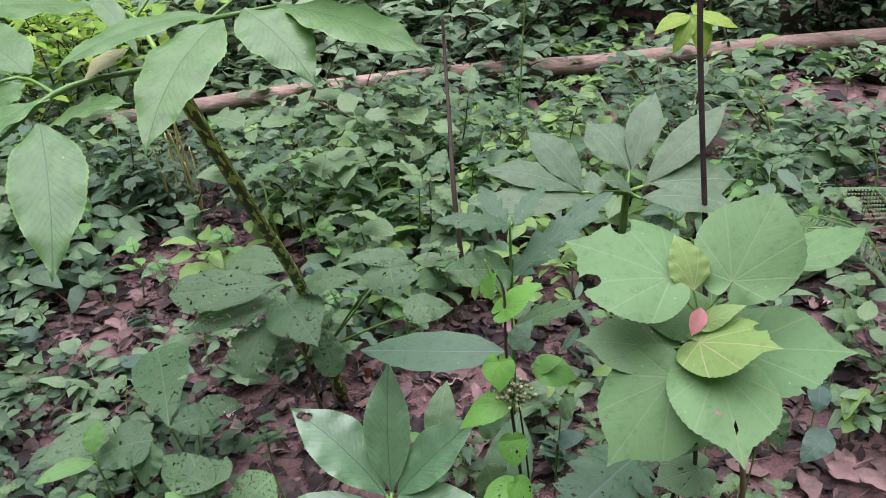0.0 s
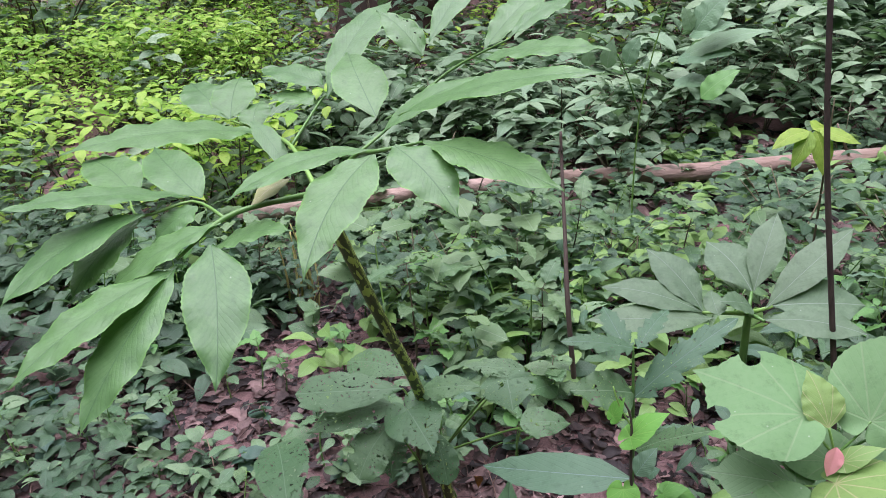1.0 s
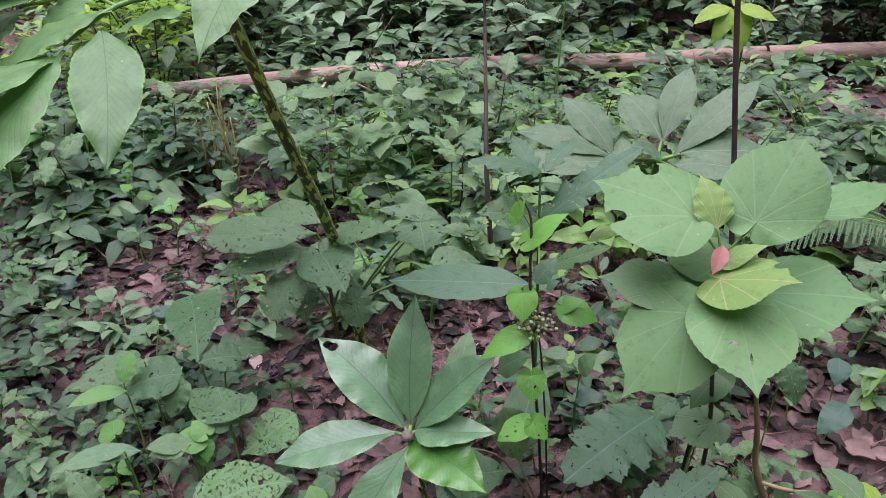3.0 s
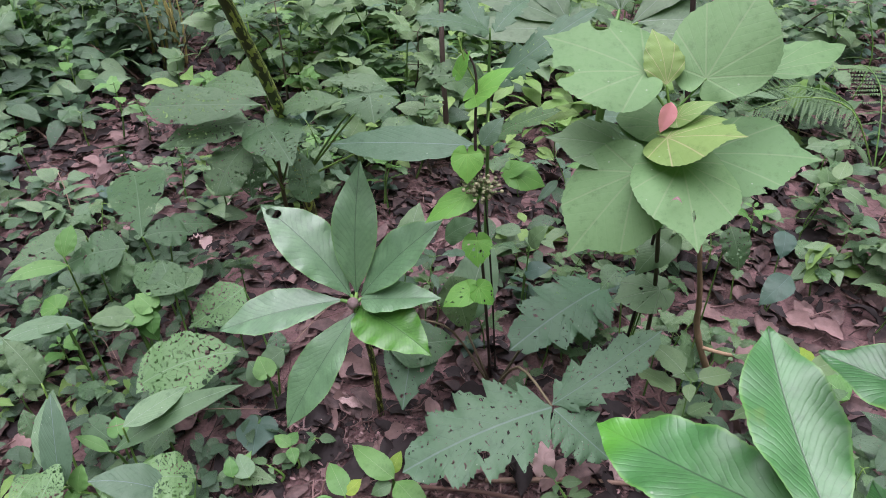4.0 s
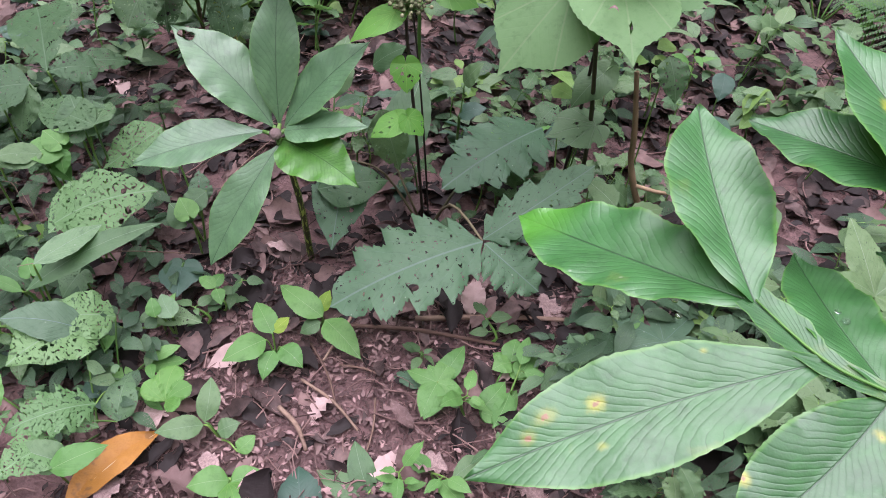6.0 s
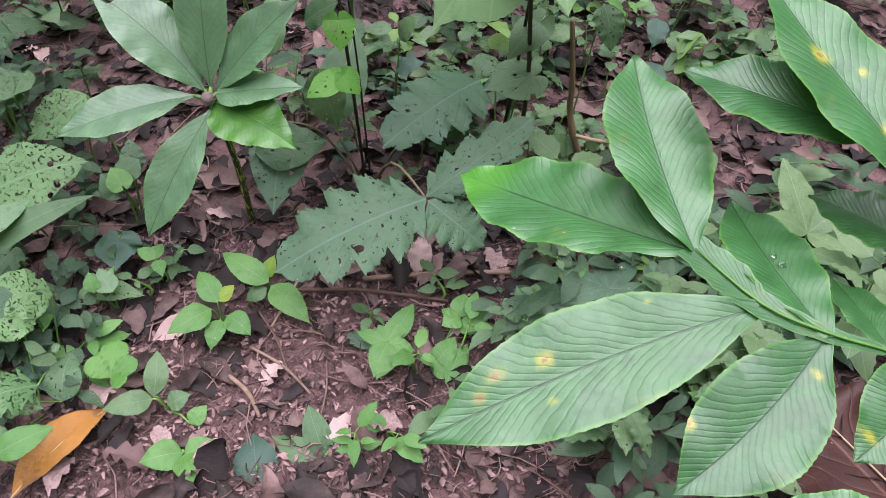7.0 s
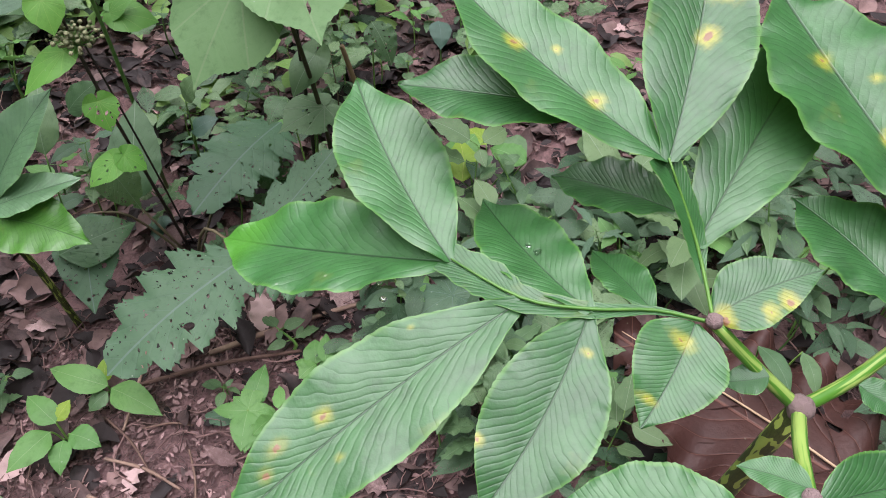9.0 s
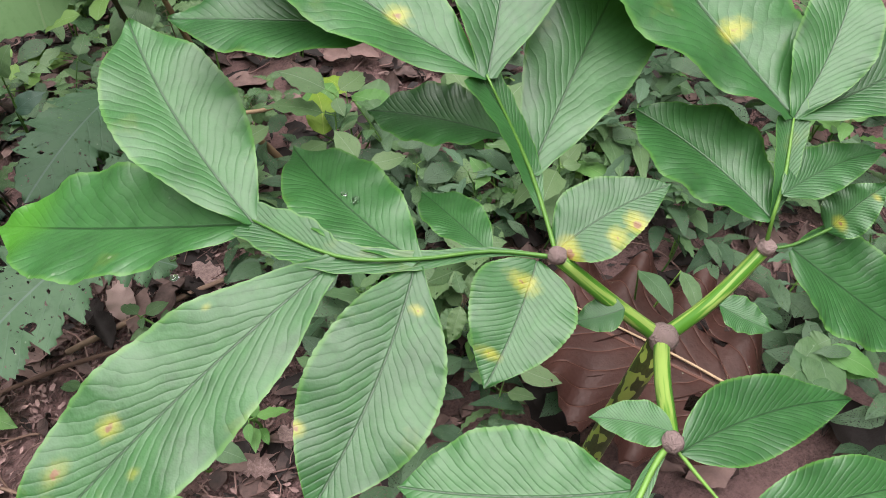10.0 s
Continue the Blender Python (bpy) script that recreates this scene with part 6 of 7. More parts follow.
def speck(name, place, radius, material, label, category, group, flat=0.4):
    """A small flattened lump with an uneven rim."""
    bm = bmesh.new()
    bmesh.ops.create_icosphere(bm, subdivisions=2, radius=radius)
    for v in bm.verts:
        v.co *= 1 + 0.22 * noise.noise(v.co / radius * 1.3 + Vector(place) * 57)
        v.co.z *= flat
    data = bpy.data.meshes.new(name)
    bm.to_mesh(data), bm.free()
    data.polygons.foreach_set("use_smooth", np.ones(len(data.polygons), dtype=bool))
    data.materials.append(material)
    ob = new(name, data)
    ob.location = place
    tagged(ob, label, category, group)


for px, py, pz, r in ((0.376, 0.187, 0.756, 0.0034), (0.384, 0.232, 0.770, 0.0026), (0.490, 0.233, 0.780, 0.0034), (0.486, 0.240, 0.781, 0.0020), (0.387, 0.253, 0.762, 0.0024), (0.345, 0.178, 0.744, 0.0016), (0.540, 0.148, 0.748, 0.0030)):
    speck("water_drop", (px, py, pz), r, WATER, "clear rain drop on a green yam leaflet", "water drop", "rain drops")
for px, py, pz, r in ((0.585, 0.287, 0.880, 0.0040), (0.589, 0.282, 0.878, 0.0028), (0.582, 0.281, 0.877, 0.0020)):
    speck("bird_dropping", (px, py, pz), r, CHALK, "white chalky splash on a green yam leaflet", "dropping", "droppings", 0.25)
dead_leaf("leaf_scrap", (0.400, 0.776, 0.703), (0.414, 0.772, 0.704), 0.008, "ellip", DRY, "tiny curled brown scrap lying on a broad leaf", arch=0.3, fold=0.6)
dead_leaf("leaf_scrap", (-0.440, 1.415, 0.470), (-0.418, 1.420, 0.468), 0.020, "ovate", ORANGE, "small orange scrap lying on the holed herb", arch=0.1, fold=0.2)
dead_leaf("dead_leaf", (-0.215, 1.50, 0.13), (-0.211, 1.46, 0.20), 0.022, "ellip", ORANGE, "orange-brown dead leaf hanging in the herbs", arch=0.1, fold=0.4)


def leafy_patch():
    """A bright lobed seedling and saw-edged nettle leaves on the bare patch."""
    plant = thing("seedling", z0(-0.185, 0.585), "bright green seedling with frilly toothed leaves on bare soil", "plant", "seedlings")
    stalk(plant, [z0(-0.185, 0.585), (-0.183, 0.580, 0.06)], (0.0016, 0.0012), STALK, "leaf_stalk", sides=6)
    for a, r, w in ((0, 0.062, 0.040), (55, 0.045, 0.030), (-60, 0.045, 0.030), (120, 0.034, 0.024)):
        tip = (-0.183 + math.sin(radians(a)) * r, 0.580 + math.cos(radians(a)) * r, 0.075)
        blade(plant, (-0.183, 0.580, 0.062), tip, w * 1.2, "obov", "vivid2", (0, -0.3, 1), rows=28, teeth=0.10)
    plant = thing("seedling", z0(0.250, 0.650), "young nettle seedling with bright saw-edged leaves", "plant", "seedlings")
    stalk(plant, [z0(0.250, 0.650), (0.248, 0.636, 0.11)], (0.0018, 0.0014), STALK, "stem", sides=6)
    for tip, w in (((0.227, 0.578, 0.092), 0.046), ((0.284, 0.700, 0.112), 0.036), ((0.196, 0.660, 0.10), 0.030), ((0.292, 0.625, 0.10), 0.028)):
        blade(plant, (0.248, 0.636, 0.108), tip, w, "ovate", "midlit", (0, -0.3, 1), rows=28, teeth=0.07)
    plant = thing("herb", z0(0.95, 0.77), "low herb with pale-marked lance-shaped leaves", "plant", "low herbs")
    stalk(plant, [z0(0.95, 0.77), (0.947, 0.792, 0.25)], (0.0022, 0.0016), STALK, "stem", sides=6)
    for tip, w in (((0.913, 0.907, 0.315), 0.066), ((0.86, 0.80, 0.28), 0.04), ((1.03, 0.83, 0.29), 0.045), ((0.99, 0.72, 0.27), 0.04)):
        blade(plant, (0.947, 0.792, 0.25), tip, w, "lance", "light", (0, -0.3, 1), rows=32, teeth=0.03)


leafy_patch()


# ---- seedlings and undergrowth ----
UNIT = {}


def unit_leaf(shape, material, variant=0, holes=0):
    """A leaf one long and half as wide, shared by many plants."""
    key = (shape, material, variant, holes)
    if key not in UNIT:
        n = len(UNIT)
        UNIT[key] = leaf_data(shape, 1.0, 0.5, LEAF[material], seed=300 + n, arch=(0.05, 0.10, 0.14)[variant % 3], fold=0.16, ripple=0.13, holes=holes, rows=10 if not holes else 26, cols=3 if not holes else 8, teeth=0.03)
    return UNIT[key]


def set_leaf(plant, base, aim, length, width, data, up):
    """A shared leaf from a point of the plant along a direction."""
    base, aim = Vector(base), Vector(aim).normalized()
    return part("leaf", data, plant, matrix=frame_of(base, base + aim, up) @ Matrix.Diagonal((width * 2, length, length, 1)))


def herb_plant(name, label, height, pairs, size, ratio, shape, material, seed, holes=0, lean=0.12, wood=STALK, whorl=False, category="plant", group="undergrowth"):
    """A small plant built round the origin: a stem and leaves in pairs or in turn."""
    rng = random.Random(seed)
    plant = thing(name, (0, 0, 0), label, category, group)
    top = Vector((rng.uniform(-lean, lean) * height, rng.uniform(-lean, lean) * height, height))
    mid = top * 0.5 + Vector((rng.uniform(-0.03, 0.03), rng.uniform(-0.03, 0.03), 0))
    stem = [tube_data([(0, 0, -0.01), mid, top], (0.003, 0.0024, 0.0012), wood, 6)]
    turn = rng.uniform(0, 6.28)
    for k in range(pairs):
        s = 0.35 + 0.65 * (k + 1) / pairs
        at = mid * (2 * s) if s < 0.5 else mid.lerp(top, 2 * s - 1)
        turn += 2.2 if not whorl else 0.9
        for d in ((0, math.pi) if k < pairs - 1 else (0, 2.1, 4.2)):
            if rng.random() < 0.08:
                continue
            a = turn + d + rng.uniform(-0.4, 0.4)
            out = Vector((math.cos(a), math.sin(a), rng.uniform(-0.25, 0.40)))
            L = size * rng.uniform(0.5, 1.2) * (1.0 if k < pairs - 1 else 0.8)
            start = at + out.normalized() * L * 0.22
            stem.append(tube_data([at, start], (0.0012, 0.001), wood, 4))
            set_leaf(plant, start, out + Vector((0, 0, rng.uniform(-0.25, 0.05))), L, L * ratio * rng.uniform(0.85, 1.1), unit_leaf(shape, material, rng.randrange(3), holes), (rng.gauss(0, 0.34), rng.gauss(0, 0.34), 1))
    part("stem", joined("stem", stem, wood), plant)
    return plant


PROTO = [
    herb_plant("oval_leaved_herb", "small green forest herb with paired oval leaves", 0.20, 4, 0.070, 0.55, "ovate", "midhole", 1, holes=3),
    herb_plant("paired_leaf_herb", "small green forest herb with paired oval leaves", 0.28, 5, 0.065, 0.5, "ovate", "mid", 2),
    herb_plant("dark_leaved_herb", "small dark green forest herb with oval leaves", 0.16, 3, 0.080, 0.6, "ovate", "darkhole", 3, holes=5),
    herb_plant("chewed_heart_leaf_herb", "leafy green seedling with chewed heart-shaped leaves", 0.22, 3, 0.095, 0.85, "heart", "midhole", 4, holes=7),
    herb_plant("narrow_leaved_seedling", "slender seedling with long pointed grey-green leaves", 0.26, 4, 0.110, 0.32, "lance", "blue", 5),
    herb_plant("pale_seedling", "fresh yellow-green seedling with oval leaves", 0.18, 3, 0.075, 0.55, "ovate", "midlit", 6),
    herb_plant("creeping_herb", "dark green creeping herb with heart-shaped leaves", 0.10, 3, 0.065, 0.95, "heart", "dark", 7, lean=0.3),
    herb_plant("chewed_oval_leaf_seedling", "leafy green seedling with chewed oval leaves", 0.30, 4, 0.105, 0.55, "ovate", "midhole", 8, holes=8, wood=BROWNSTALK),
    herb_plant("broad_leaved_herb", "taller pale green herb with broad oval leaves", 0.34, 4, 0.120, 0.58, "ovate", "light", 9),
    herb_plant("jagged_leaf_herb", "green herb with large jagged lobed leaves", 0.30, 3, 0.130, 0.75, "lobed", "chewed", 10),
    herb_plant("light_heart_leaf_herb", "pale green herb with broad heart-shaped leaves", 0.26, 3, 0.105, 0.9, "heart", "light", 11),
]


def clear_of(x, y):
    """Whether undergrowth may stand here: not on the bare patch, nor beside the camera or the large plants' stems."""
    if -0.24 < x < 0.42 and y < 0.84:
        return False
    if y < 0.55 and x < 0.5:
        return False
    if math.hypot(x + 1.08, y - 2.42) < 0.27:
        return False
    if 0.75 < x < 1.08 and y < 0.62:
        return False
    if x > 0.6 and 0.85 < y < 2.0 and noise.noise((x * 2.3, y * 2.3, 40.0)) > -0.02:
        return False
    return y > -0.1


def undergrowth():
    rng = random.Random(77)
    made = 0
    while made < 385:
        y = rng.uniform(0.2, 3.7) if rng.random() < 0.85 else rng.uniform(-0.05, 1.2)
        x = rng.uniform(-0.75 - 0.62 * y, 0.7 + 0.40 * y)
        if not clear_of(x, y):
            continue
        bare = noise.noise((x * 1.6 + 5, y * 1.6, 8.0))
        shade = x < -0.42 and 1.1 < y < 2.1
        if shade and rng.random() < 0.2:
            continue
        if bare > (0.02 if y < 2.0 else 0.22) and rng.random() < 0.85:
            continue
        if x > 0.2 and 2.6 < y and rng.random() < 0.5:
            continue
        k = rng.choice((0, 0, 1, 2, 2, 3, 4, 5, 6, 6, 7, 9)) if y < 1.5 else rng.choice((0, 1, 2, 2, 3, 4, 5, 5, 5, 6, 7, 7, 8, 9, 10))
        # Mostly dark-leaved kinds here, their colour standing in for the yam's shade.
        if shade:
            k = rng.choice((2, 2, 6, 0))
        scale = rng.uniform(0.75, 1.2) * (0.62 if y < 1.0 else 0.72 if y < 1.6 else 0.95 if y < 2.1 else 1.15 if y < 2.4 else 1.25 if y < 2.9 else 0.9 if x < 0.2 else 0.55)
        if x < -0.2 and y > 1.6:
            scale *= 1.1
        m = Matrix.Translation((x, y, gz(x, y))) @ Euler((rng.gauss(0, 0.1), rng.gauss(0, 0.1), rng.uniform(0, 6.28))).to_matrix().to_4x4() @ Matrix.Scale(scale, 4)
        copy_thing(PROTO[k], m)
        made += 1
    for k in range(30):
        # dark seedlings crowding the sapling's foot
        x, y = rng.uniform(0.22, 0.72), rng.uniform(1.0, 1.6)
        copy_thing(PROTO[rng.choice((2, 2, 6, 0, 7))], Matrix.Translation((x, y, gz(x, y))) @ pose(0, 0, 0, 0, 0, rng.uniform(0, 360)) @ Matrix.Scale(rng.uniform(0.5, 0.8), 4))
    made = 0
    while made < 66:
        # the green bed under and behind the yam beside the walk
        x, y = rng.uniform(0.50, 1.75), rng.uniform(0.22, 0.95)
        if (0.74 < x < 1.06 and y < 0.56) or (x < 0.62 and y < 0.5):
            continue
        k = rng.choice((0, 1, 1, 4, 5, 5, 8, 2, 3))
        m = Matrix.Translation((x, y, gz(x, y))) @ Euler((rng.gauss(0, 0.1), rng.gauss(0, 0.1), rng.uniform(0, 6.28))).to_matrix().to_4x4() @ Matrix.Scale(rng.uniform(0.5, 0.85), 4)
        copy_thing(PROTO[k], m)
        made += 1


undergrowth()


def seedlings():
    """The seedlings that stand on the bare soil."""
    a = herb_plant("seedling", "bright green young seedling on bare soil", 0.075, 3, 0.055, 0.5, "ovate", "midlit", 31, group="seedlings")
    b = herb_plant("seedling", "small fresh seedling with ribbed oval leaves", 0.06, 2, 0.065, 0.52, "ovate", "midlit", 32, group="seedlings")
    c = herb_plant("seedling", "tiny dark green seedling on bare soil", 0.05, 2, 0.04, 0.6, "ovate", "mid", 33, group="seedlings")
    a.matrix_basis = Matrix.Translation(z0(0.30, 0.60)) @ pose(0, 0, 0, 0, 0, 20)
    b.matrix_basis = Matrix.Translation(z0(0.37, 0.66)) @ pose(0, 0, 0, 0, 0, 140)
    c.matrix_basis = Matrix.Translation(z0(-0.17, 0.83))
    spots = ((c, -0.20, 0.79, 1.1, 40), (c, -0.13, 0.86, 1.0, 250), (c, 0.22, 0.69, 0.9, 130), (a, 0.20, 0.45, 0.9, 210), (c, 0.32, 0.76, 1.2, 0), (c, 0.40, 0.55, 1.2, 60),
             (a, 0.42, 0.50, 1.0, 290), (b, 0.27, 0.47, 0.8, 30), (c, 0.35, 0.50, 1.4, 200), (a, -0.22, 0.60, 0.9, 15), (b, -0.25, 0.68, 0.9, 95))
    for ob, x, y, s, turn in spots:
        copy_thing(ob, Matrix.Translation(z0(x, y)) @ pose(0, 0, 0, 0, 0, turn) @ Matrix.Scale(s, 4))


seedlings()
for k, ob in enumerate(PROTO):
    px, py = -1.9 + 0.31 * k, 2.35 + 0.21 * (k % 3)
    ob.location = z0(px, py)


def open_floor(x, y):
    """Where bright low herbs grow: not in the stretch kept dark as the tall yam's shade."""
    return clear_of(x, y) and not (x < -0.42 and 1.05 < y < 2.1)


def aside(x, y):
    """Whether a place lies well off the stretch that the walk looks at, and not at the walker's feet."""
    return (y < -0.3 or x > 1.35 + 0.45 * max(y, 0) or x < -1.3 - 0.85 * max(y, 0)) and math.hypot(x - 0.25, y + 0.1) > 0.75


def cover_data(amount, seed, material, size, gap, tall=1.0, ratio=0.55, area=None, free=None):
    """Countless small leaves of low herbs, rooted all over the soil but for its bare patches."""
    rng = np.random.default_rng(seed)
    verts, faces, uvs = [], [], []
    made = 0
    while made < amount:
        if area:
            x, y = rng.uniform(area[0], area[1]), rng.uniform(area[2], area[3])
        else:
            y = 0.5 + 4.2 * rng.random() ** 0.8
            x = rng.uniform(-0.9 - 0.75 * y, 0.8 + 0.48 * y)
        if not (free or clear_of)(x, y) or noise.noise((x * 1.5 + 5, y * 1.5, 8.0 + seed * 0.05)) > gap:
            continue
        made += 1
        high = tall * rng.uniform(0.03, 0.11) * (1.0 if y < 1.3 else 1.3 if y < 2 else 2.0 if y < 3 else 1.3)
        ground = gz(x, y)
        for k in range(rng.integers(3, 8)):
            a, L = rng.uniform(0, 6.28), rng.uniform(*size) * (1.0 if y < 1.3 else 1.45 if y < 2.0 else 2.3)
            r = rng.uniform(0.0, 0.6) * L
            p = Vector((x + math.cos(a) * r, y + math.sin(a) * r, ground + high * rng.uniform(0.45, 1.1) + 0.01))
            m = frame_of(p, p + Vector((math.cos(a), math.sin(a), rng.uniform(-0.45, 0.3))), (rng.normal(0, 0.42), rng.normal(0, 0.42) - 0.05, 1))
            n, h = len(verts), L * ratio * 0.5 * rng.uniform(0.8, 1.2)
            for u, w in ((0, 0.08), (0.15, 0.7), (0.38, 1.0), (0.65, 0.78), (0.87, 0.36), (1, 0.01)):
                z = 0.12 * L * 4 * u * (1 - u)
                for v in (-1, 0, 1):
                    verts.append(m @ Vector((v * w * h * rng.uniform(0.8, 1.12), (u + rng.normal(0, 0.025)) * L, z + 0.14 * abs(v) * w * h + rng.normal(0, 0.015) * L)))
                    uvs.append((0.5 + 0.5 * v * w, u))
            for i in range(5):
                for j in range(2):
                    f = n + i * 3 + j
                    faces.append((f, f + 1, f + 4, f + 3))
    return mesh_of("ground_cover", verts, faces, material, uvs)


for amount, seed, colour, size, gap, tall in ((460, 1, "herb", (0.02, 0.06), -0.04, 1.0), (560, 2, "dark", (0.018, 0.06), 0.04, 0.9), (190, 3, "fresh", (0.025, 0.06), 0.10, 1.1)):
    tagged(new("ground_cover", cover_data(amount, seed, FOLIAGE[colour], size, gap, tall, free=open_floor if colour == "fresh" else clear_of)), "dense low green herbs covering the forest floor", "ground cover", kind="stuff")
tagged(new("ground_cover", cover_data(170, 12, FOLIAGE["fresh"], (0.022, 0.05), 0.25, 1.2, 0.55, (-0.9, 0.7, 1.9, 3.3))), "small yellow-green herbs in the middle of the undergrowth", "ground cover", kind="stuff")
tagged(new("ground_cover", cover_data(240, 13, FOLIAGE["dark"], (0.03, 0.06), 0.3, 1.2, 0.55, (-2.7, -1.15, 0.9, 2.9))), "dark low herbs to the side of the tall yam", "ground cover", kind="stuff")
tagged(new("ground_cover", cover_data(200, 4, FOLIAGE["dark"], (0.035, 0.08), 0.4, 1.5, 0.45, (0.5, 1.5, -0.15, 1.0))), "narrow-leaved green herbs under the yam plant", "ground cover", kind="stuff")
tagged(new("ground_cover", cover_data(150, 9, FOLIAGE["dark"], (0.025, 0.055), 0.3, 1.0, 0.6, (-1.1, -0.24, 0.35, 1.4))), "low green herbs with oval leaves", "ground cover", kind="stuff")


for k, (colour, amount) in enumerate((("herb", 1100), ("dark", 900), ("fresh", 300))):
    tagged(new("ground_cover", cover_data(amount, 20 + k, FOLIAGE[colour], (0.05, 0.11), 0.2, 2.2, 0.5, (-5.5, 5.5, -5.0, 5.0), aside)), "dense green herbs covering the forest floor", "ground cover", kind="stuff")


# ---- fern ----
def fern(place, size, seed, label):
    rng = random.Random(seed)
    plant = thing("fern", place, label, "fern", "ferns")
    root = Vector(place)
    for f in range(6):
        a = rng.uniform(0, 6.28)
        out = Vector((math.cos(a), math.sin(a), 0))
        pts = [root, root + out * size * 0.35 + Vector((0, 0, size * 0.55)), root + out * size * 0.8 + Vector((0, 0, size * 0.62)), root + out * size * 1.15 + Vector((0, 0, size * 0.45))]
        frond = stalk(plant, pts, (0.0028, 0.0022, 0.0015, 0.0008), STALK, "frond", sides=5)
        side = Vector((-out.y, out.x, 0))
        verts, faces, uvs = [], [], []
        for k in range(20):
            s = 0.18 + 0.8 * k / 19
            q = s * 3
            i = min(int(q), 2)
            p = pts[i].lerp(pts[i + 1], q - i) - root
            L = size * 0.30 * math.sin(math.pi * min(1, 0.15 + 0.85 * (1 - s) + 0.12)) ** 0.8 + 0.01
            for d in (-1, 1):
                tip = p + side * d * L + out * L * 0.35 + Vector((0, 0, -0.02))
                run = (tip - p)
                for m in range(13):
                    e = (m + 0.5) / 13.5
                    at, long = p.lerp(tip, e), size * 0.027 * (1.0 - 0.7 * e)
                    wide = run * 0.036
                    for f in (-1, 1):
                        end = at + out * f * long + run * 0.05
                        half = at.lerp(end, 0.45)
                        n = len(verts)
                        verts += [at, half - wide + Vector((0, 0, 0.002)), end, half + wide + Vector((0, 0, 0.002))]
                        uvs += [(0.5, 0.0), (0.2, 0.45), (0.5, 1.0), (0.8, 0.45)]
                        faces.append((n, n + 1, n + 2, n + 3))
        tagged(part("pinnae", mesh_of("pinnae", verts, faces, LEAF["mid"], uvs), frond), kind="stuff")


for fx, fy, fs, k in ((1.22, 1.95, 0.34, 1), (1.55, 2.2, 0.38, 2), (2.25, 4.75, 0.8, 5)):
    fern(z0(fx, fy), fs, k, "green fern with finely divided arching fronds")


# ---- shrubs and distance ----
def foliage_data(amount, spread, height, size, material, seed, low=0.1, ratio=0.5, coarse=False):
    """A crown of many single leaves, with gaps and an uneven outline."""
    rng = np.random.default_rng(seed)
    clumps = [(rng.normal(0, spread * 0.5), rng.normal(0, spread * 0.5), rng.uniform(low, 1.0) * height) for _ in range(max(5, amount // 14))]
    verts, faces, uvs = [], [], []
    shape = ((0, 0.08), (0.30, 0.95), (0.68, 0.78), (1, 0.02)) if coarse else ((0, 0.06), (0.14, 0.60), (0.34, 0.98), (0.58, 0.92), (0.80, 0.52), (0.92, 0.20), (1, 0.01))
    for k in range(amount):
        c = clumps[k % len(clumps)]
        r = spread * 0.30
        p = Vector((c[0] + rng.normal(0, r * 0.6), c[1] + rng.normal(0, r * 0.6), max(0.03, c[2] + rng.normal(0, r * 0.45))))
        a, L = rng.uniform(0, 6.28), size * rng.uniform(0.7, 1.2)
        aim = Vector((math.cos(a), math.sin(a), rng.uniform(-0.55, 0.35)))
        m = frame_of(p, p + aim, (rng.normal(0, 0.25), rng.normal(0, 0.25), 1))
        n, h = len(verts), L * ratio * 0.5
        for u, w in shape:
            z = 0.10 * L * 4 * u * (1 - u)
            for v in (-1, 0, 1):
                verts.append(m @ Vector((v * w * h, u * L, z + 0.12 * abs(v) * w * h)))
                uvs.append((0.5 + 0.5 * v * w, u))
        for i in range(len(shape) - 1):
            for j in range(2):
                f = n + i * 3 + j
                faces.append((f, f + 1, f + 4, f + 3))
    return mesh_of("foliage", verts, faces, material, uvs)


def shrub(name, label, height, spread, amount, size, material, seed, ratio=0.5, wood=BROWNSTALK):
    plant = thing(name, (0, 0, 0), label, "shrub", "shrubs")
    rng = random.Random(seed)
    stems = []
    for k in range(5):
        a = rng.uniform(0, 6.28)
        end = Vector((math.cos(a) * spread * 0.5, math.sin(a) * spread * 0.5, height * rng.uniform(0.6, 1.0)))
        stems.append(tube_data([(0, 0, -0.02), end * 0.45 + Vector((0, 0, height * 0.12)), end], (0.005, 0.0035, 0.0015), wood, 5))
    part("stem", joined("stem", stems, wood), plant)
    part("foliage", foliage_data(amount, spread, height, size, material, seed, ratio=ratio), plant)
    return plant


SHRUB = [
    shrub("leafy_shrub", "leafy green understorey shrub", 0.45, 0.44, 78, 0.130, FOLIAGE["pale"], 51),
    shrub("tall_leafy_shrub", "leafy green understorey shrub", 0.60, 0.50, 84, 0.150, FOLIAGE["mid"], 52, 0.45),
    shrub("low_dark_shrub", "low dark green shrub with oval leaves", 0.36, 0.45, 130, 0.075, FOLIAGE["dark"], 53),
    shrub("pale_shrub", "yellow-green shrub with sunlight painted into its leaf colour", 0.66, 0.50, 230, 0.080, FOLIAGE["lime"], 54),
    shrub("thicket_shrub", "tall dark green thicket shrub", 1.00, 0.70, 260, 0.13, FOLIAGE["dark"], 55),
    shrub("large_leaved_shrub", "green shrub with large pale pointed leaves", 0.55, 0.46, 80, 0.16, FOLIAGE["pale"], 56, 0.42),
]


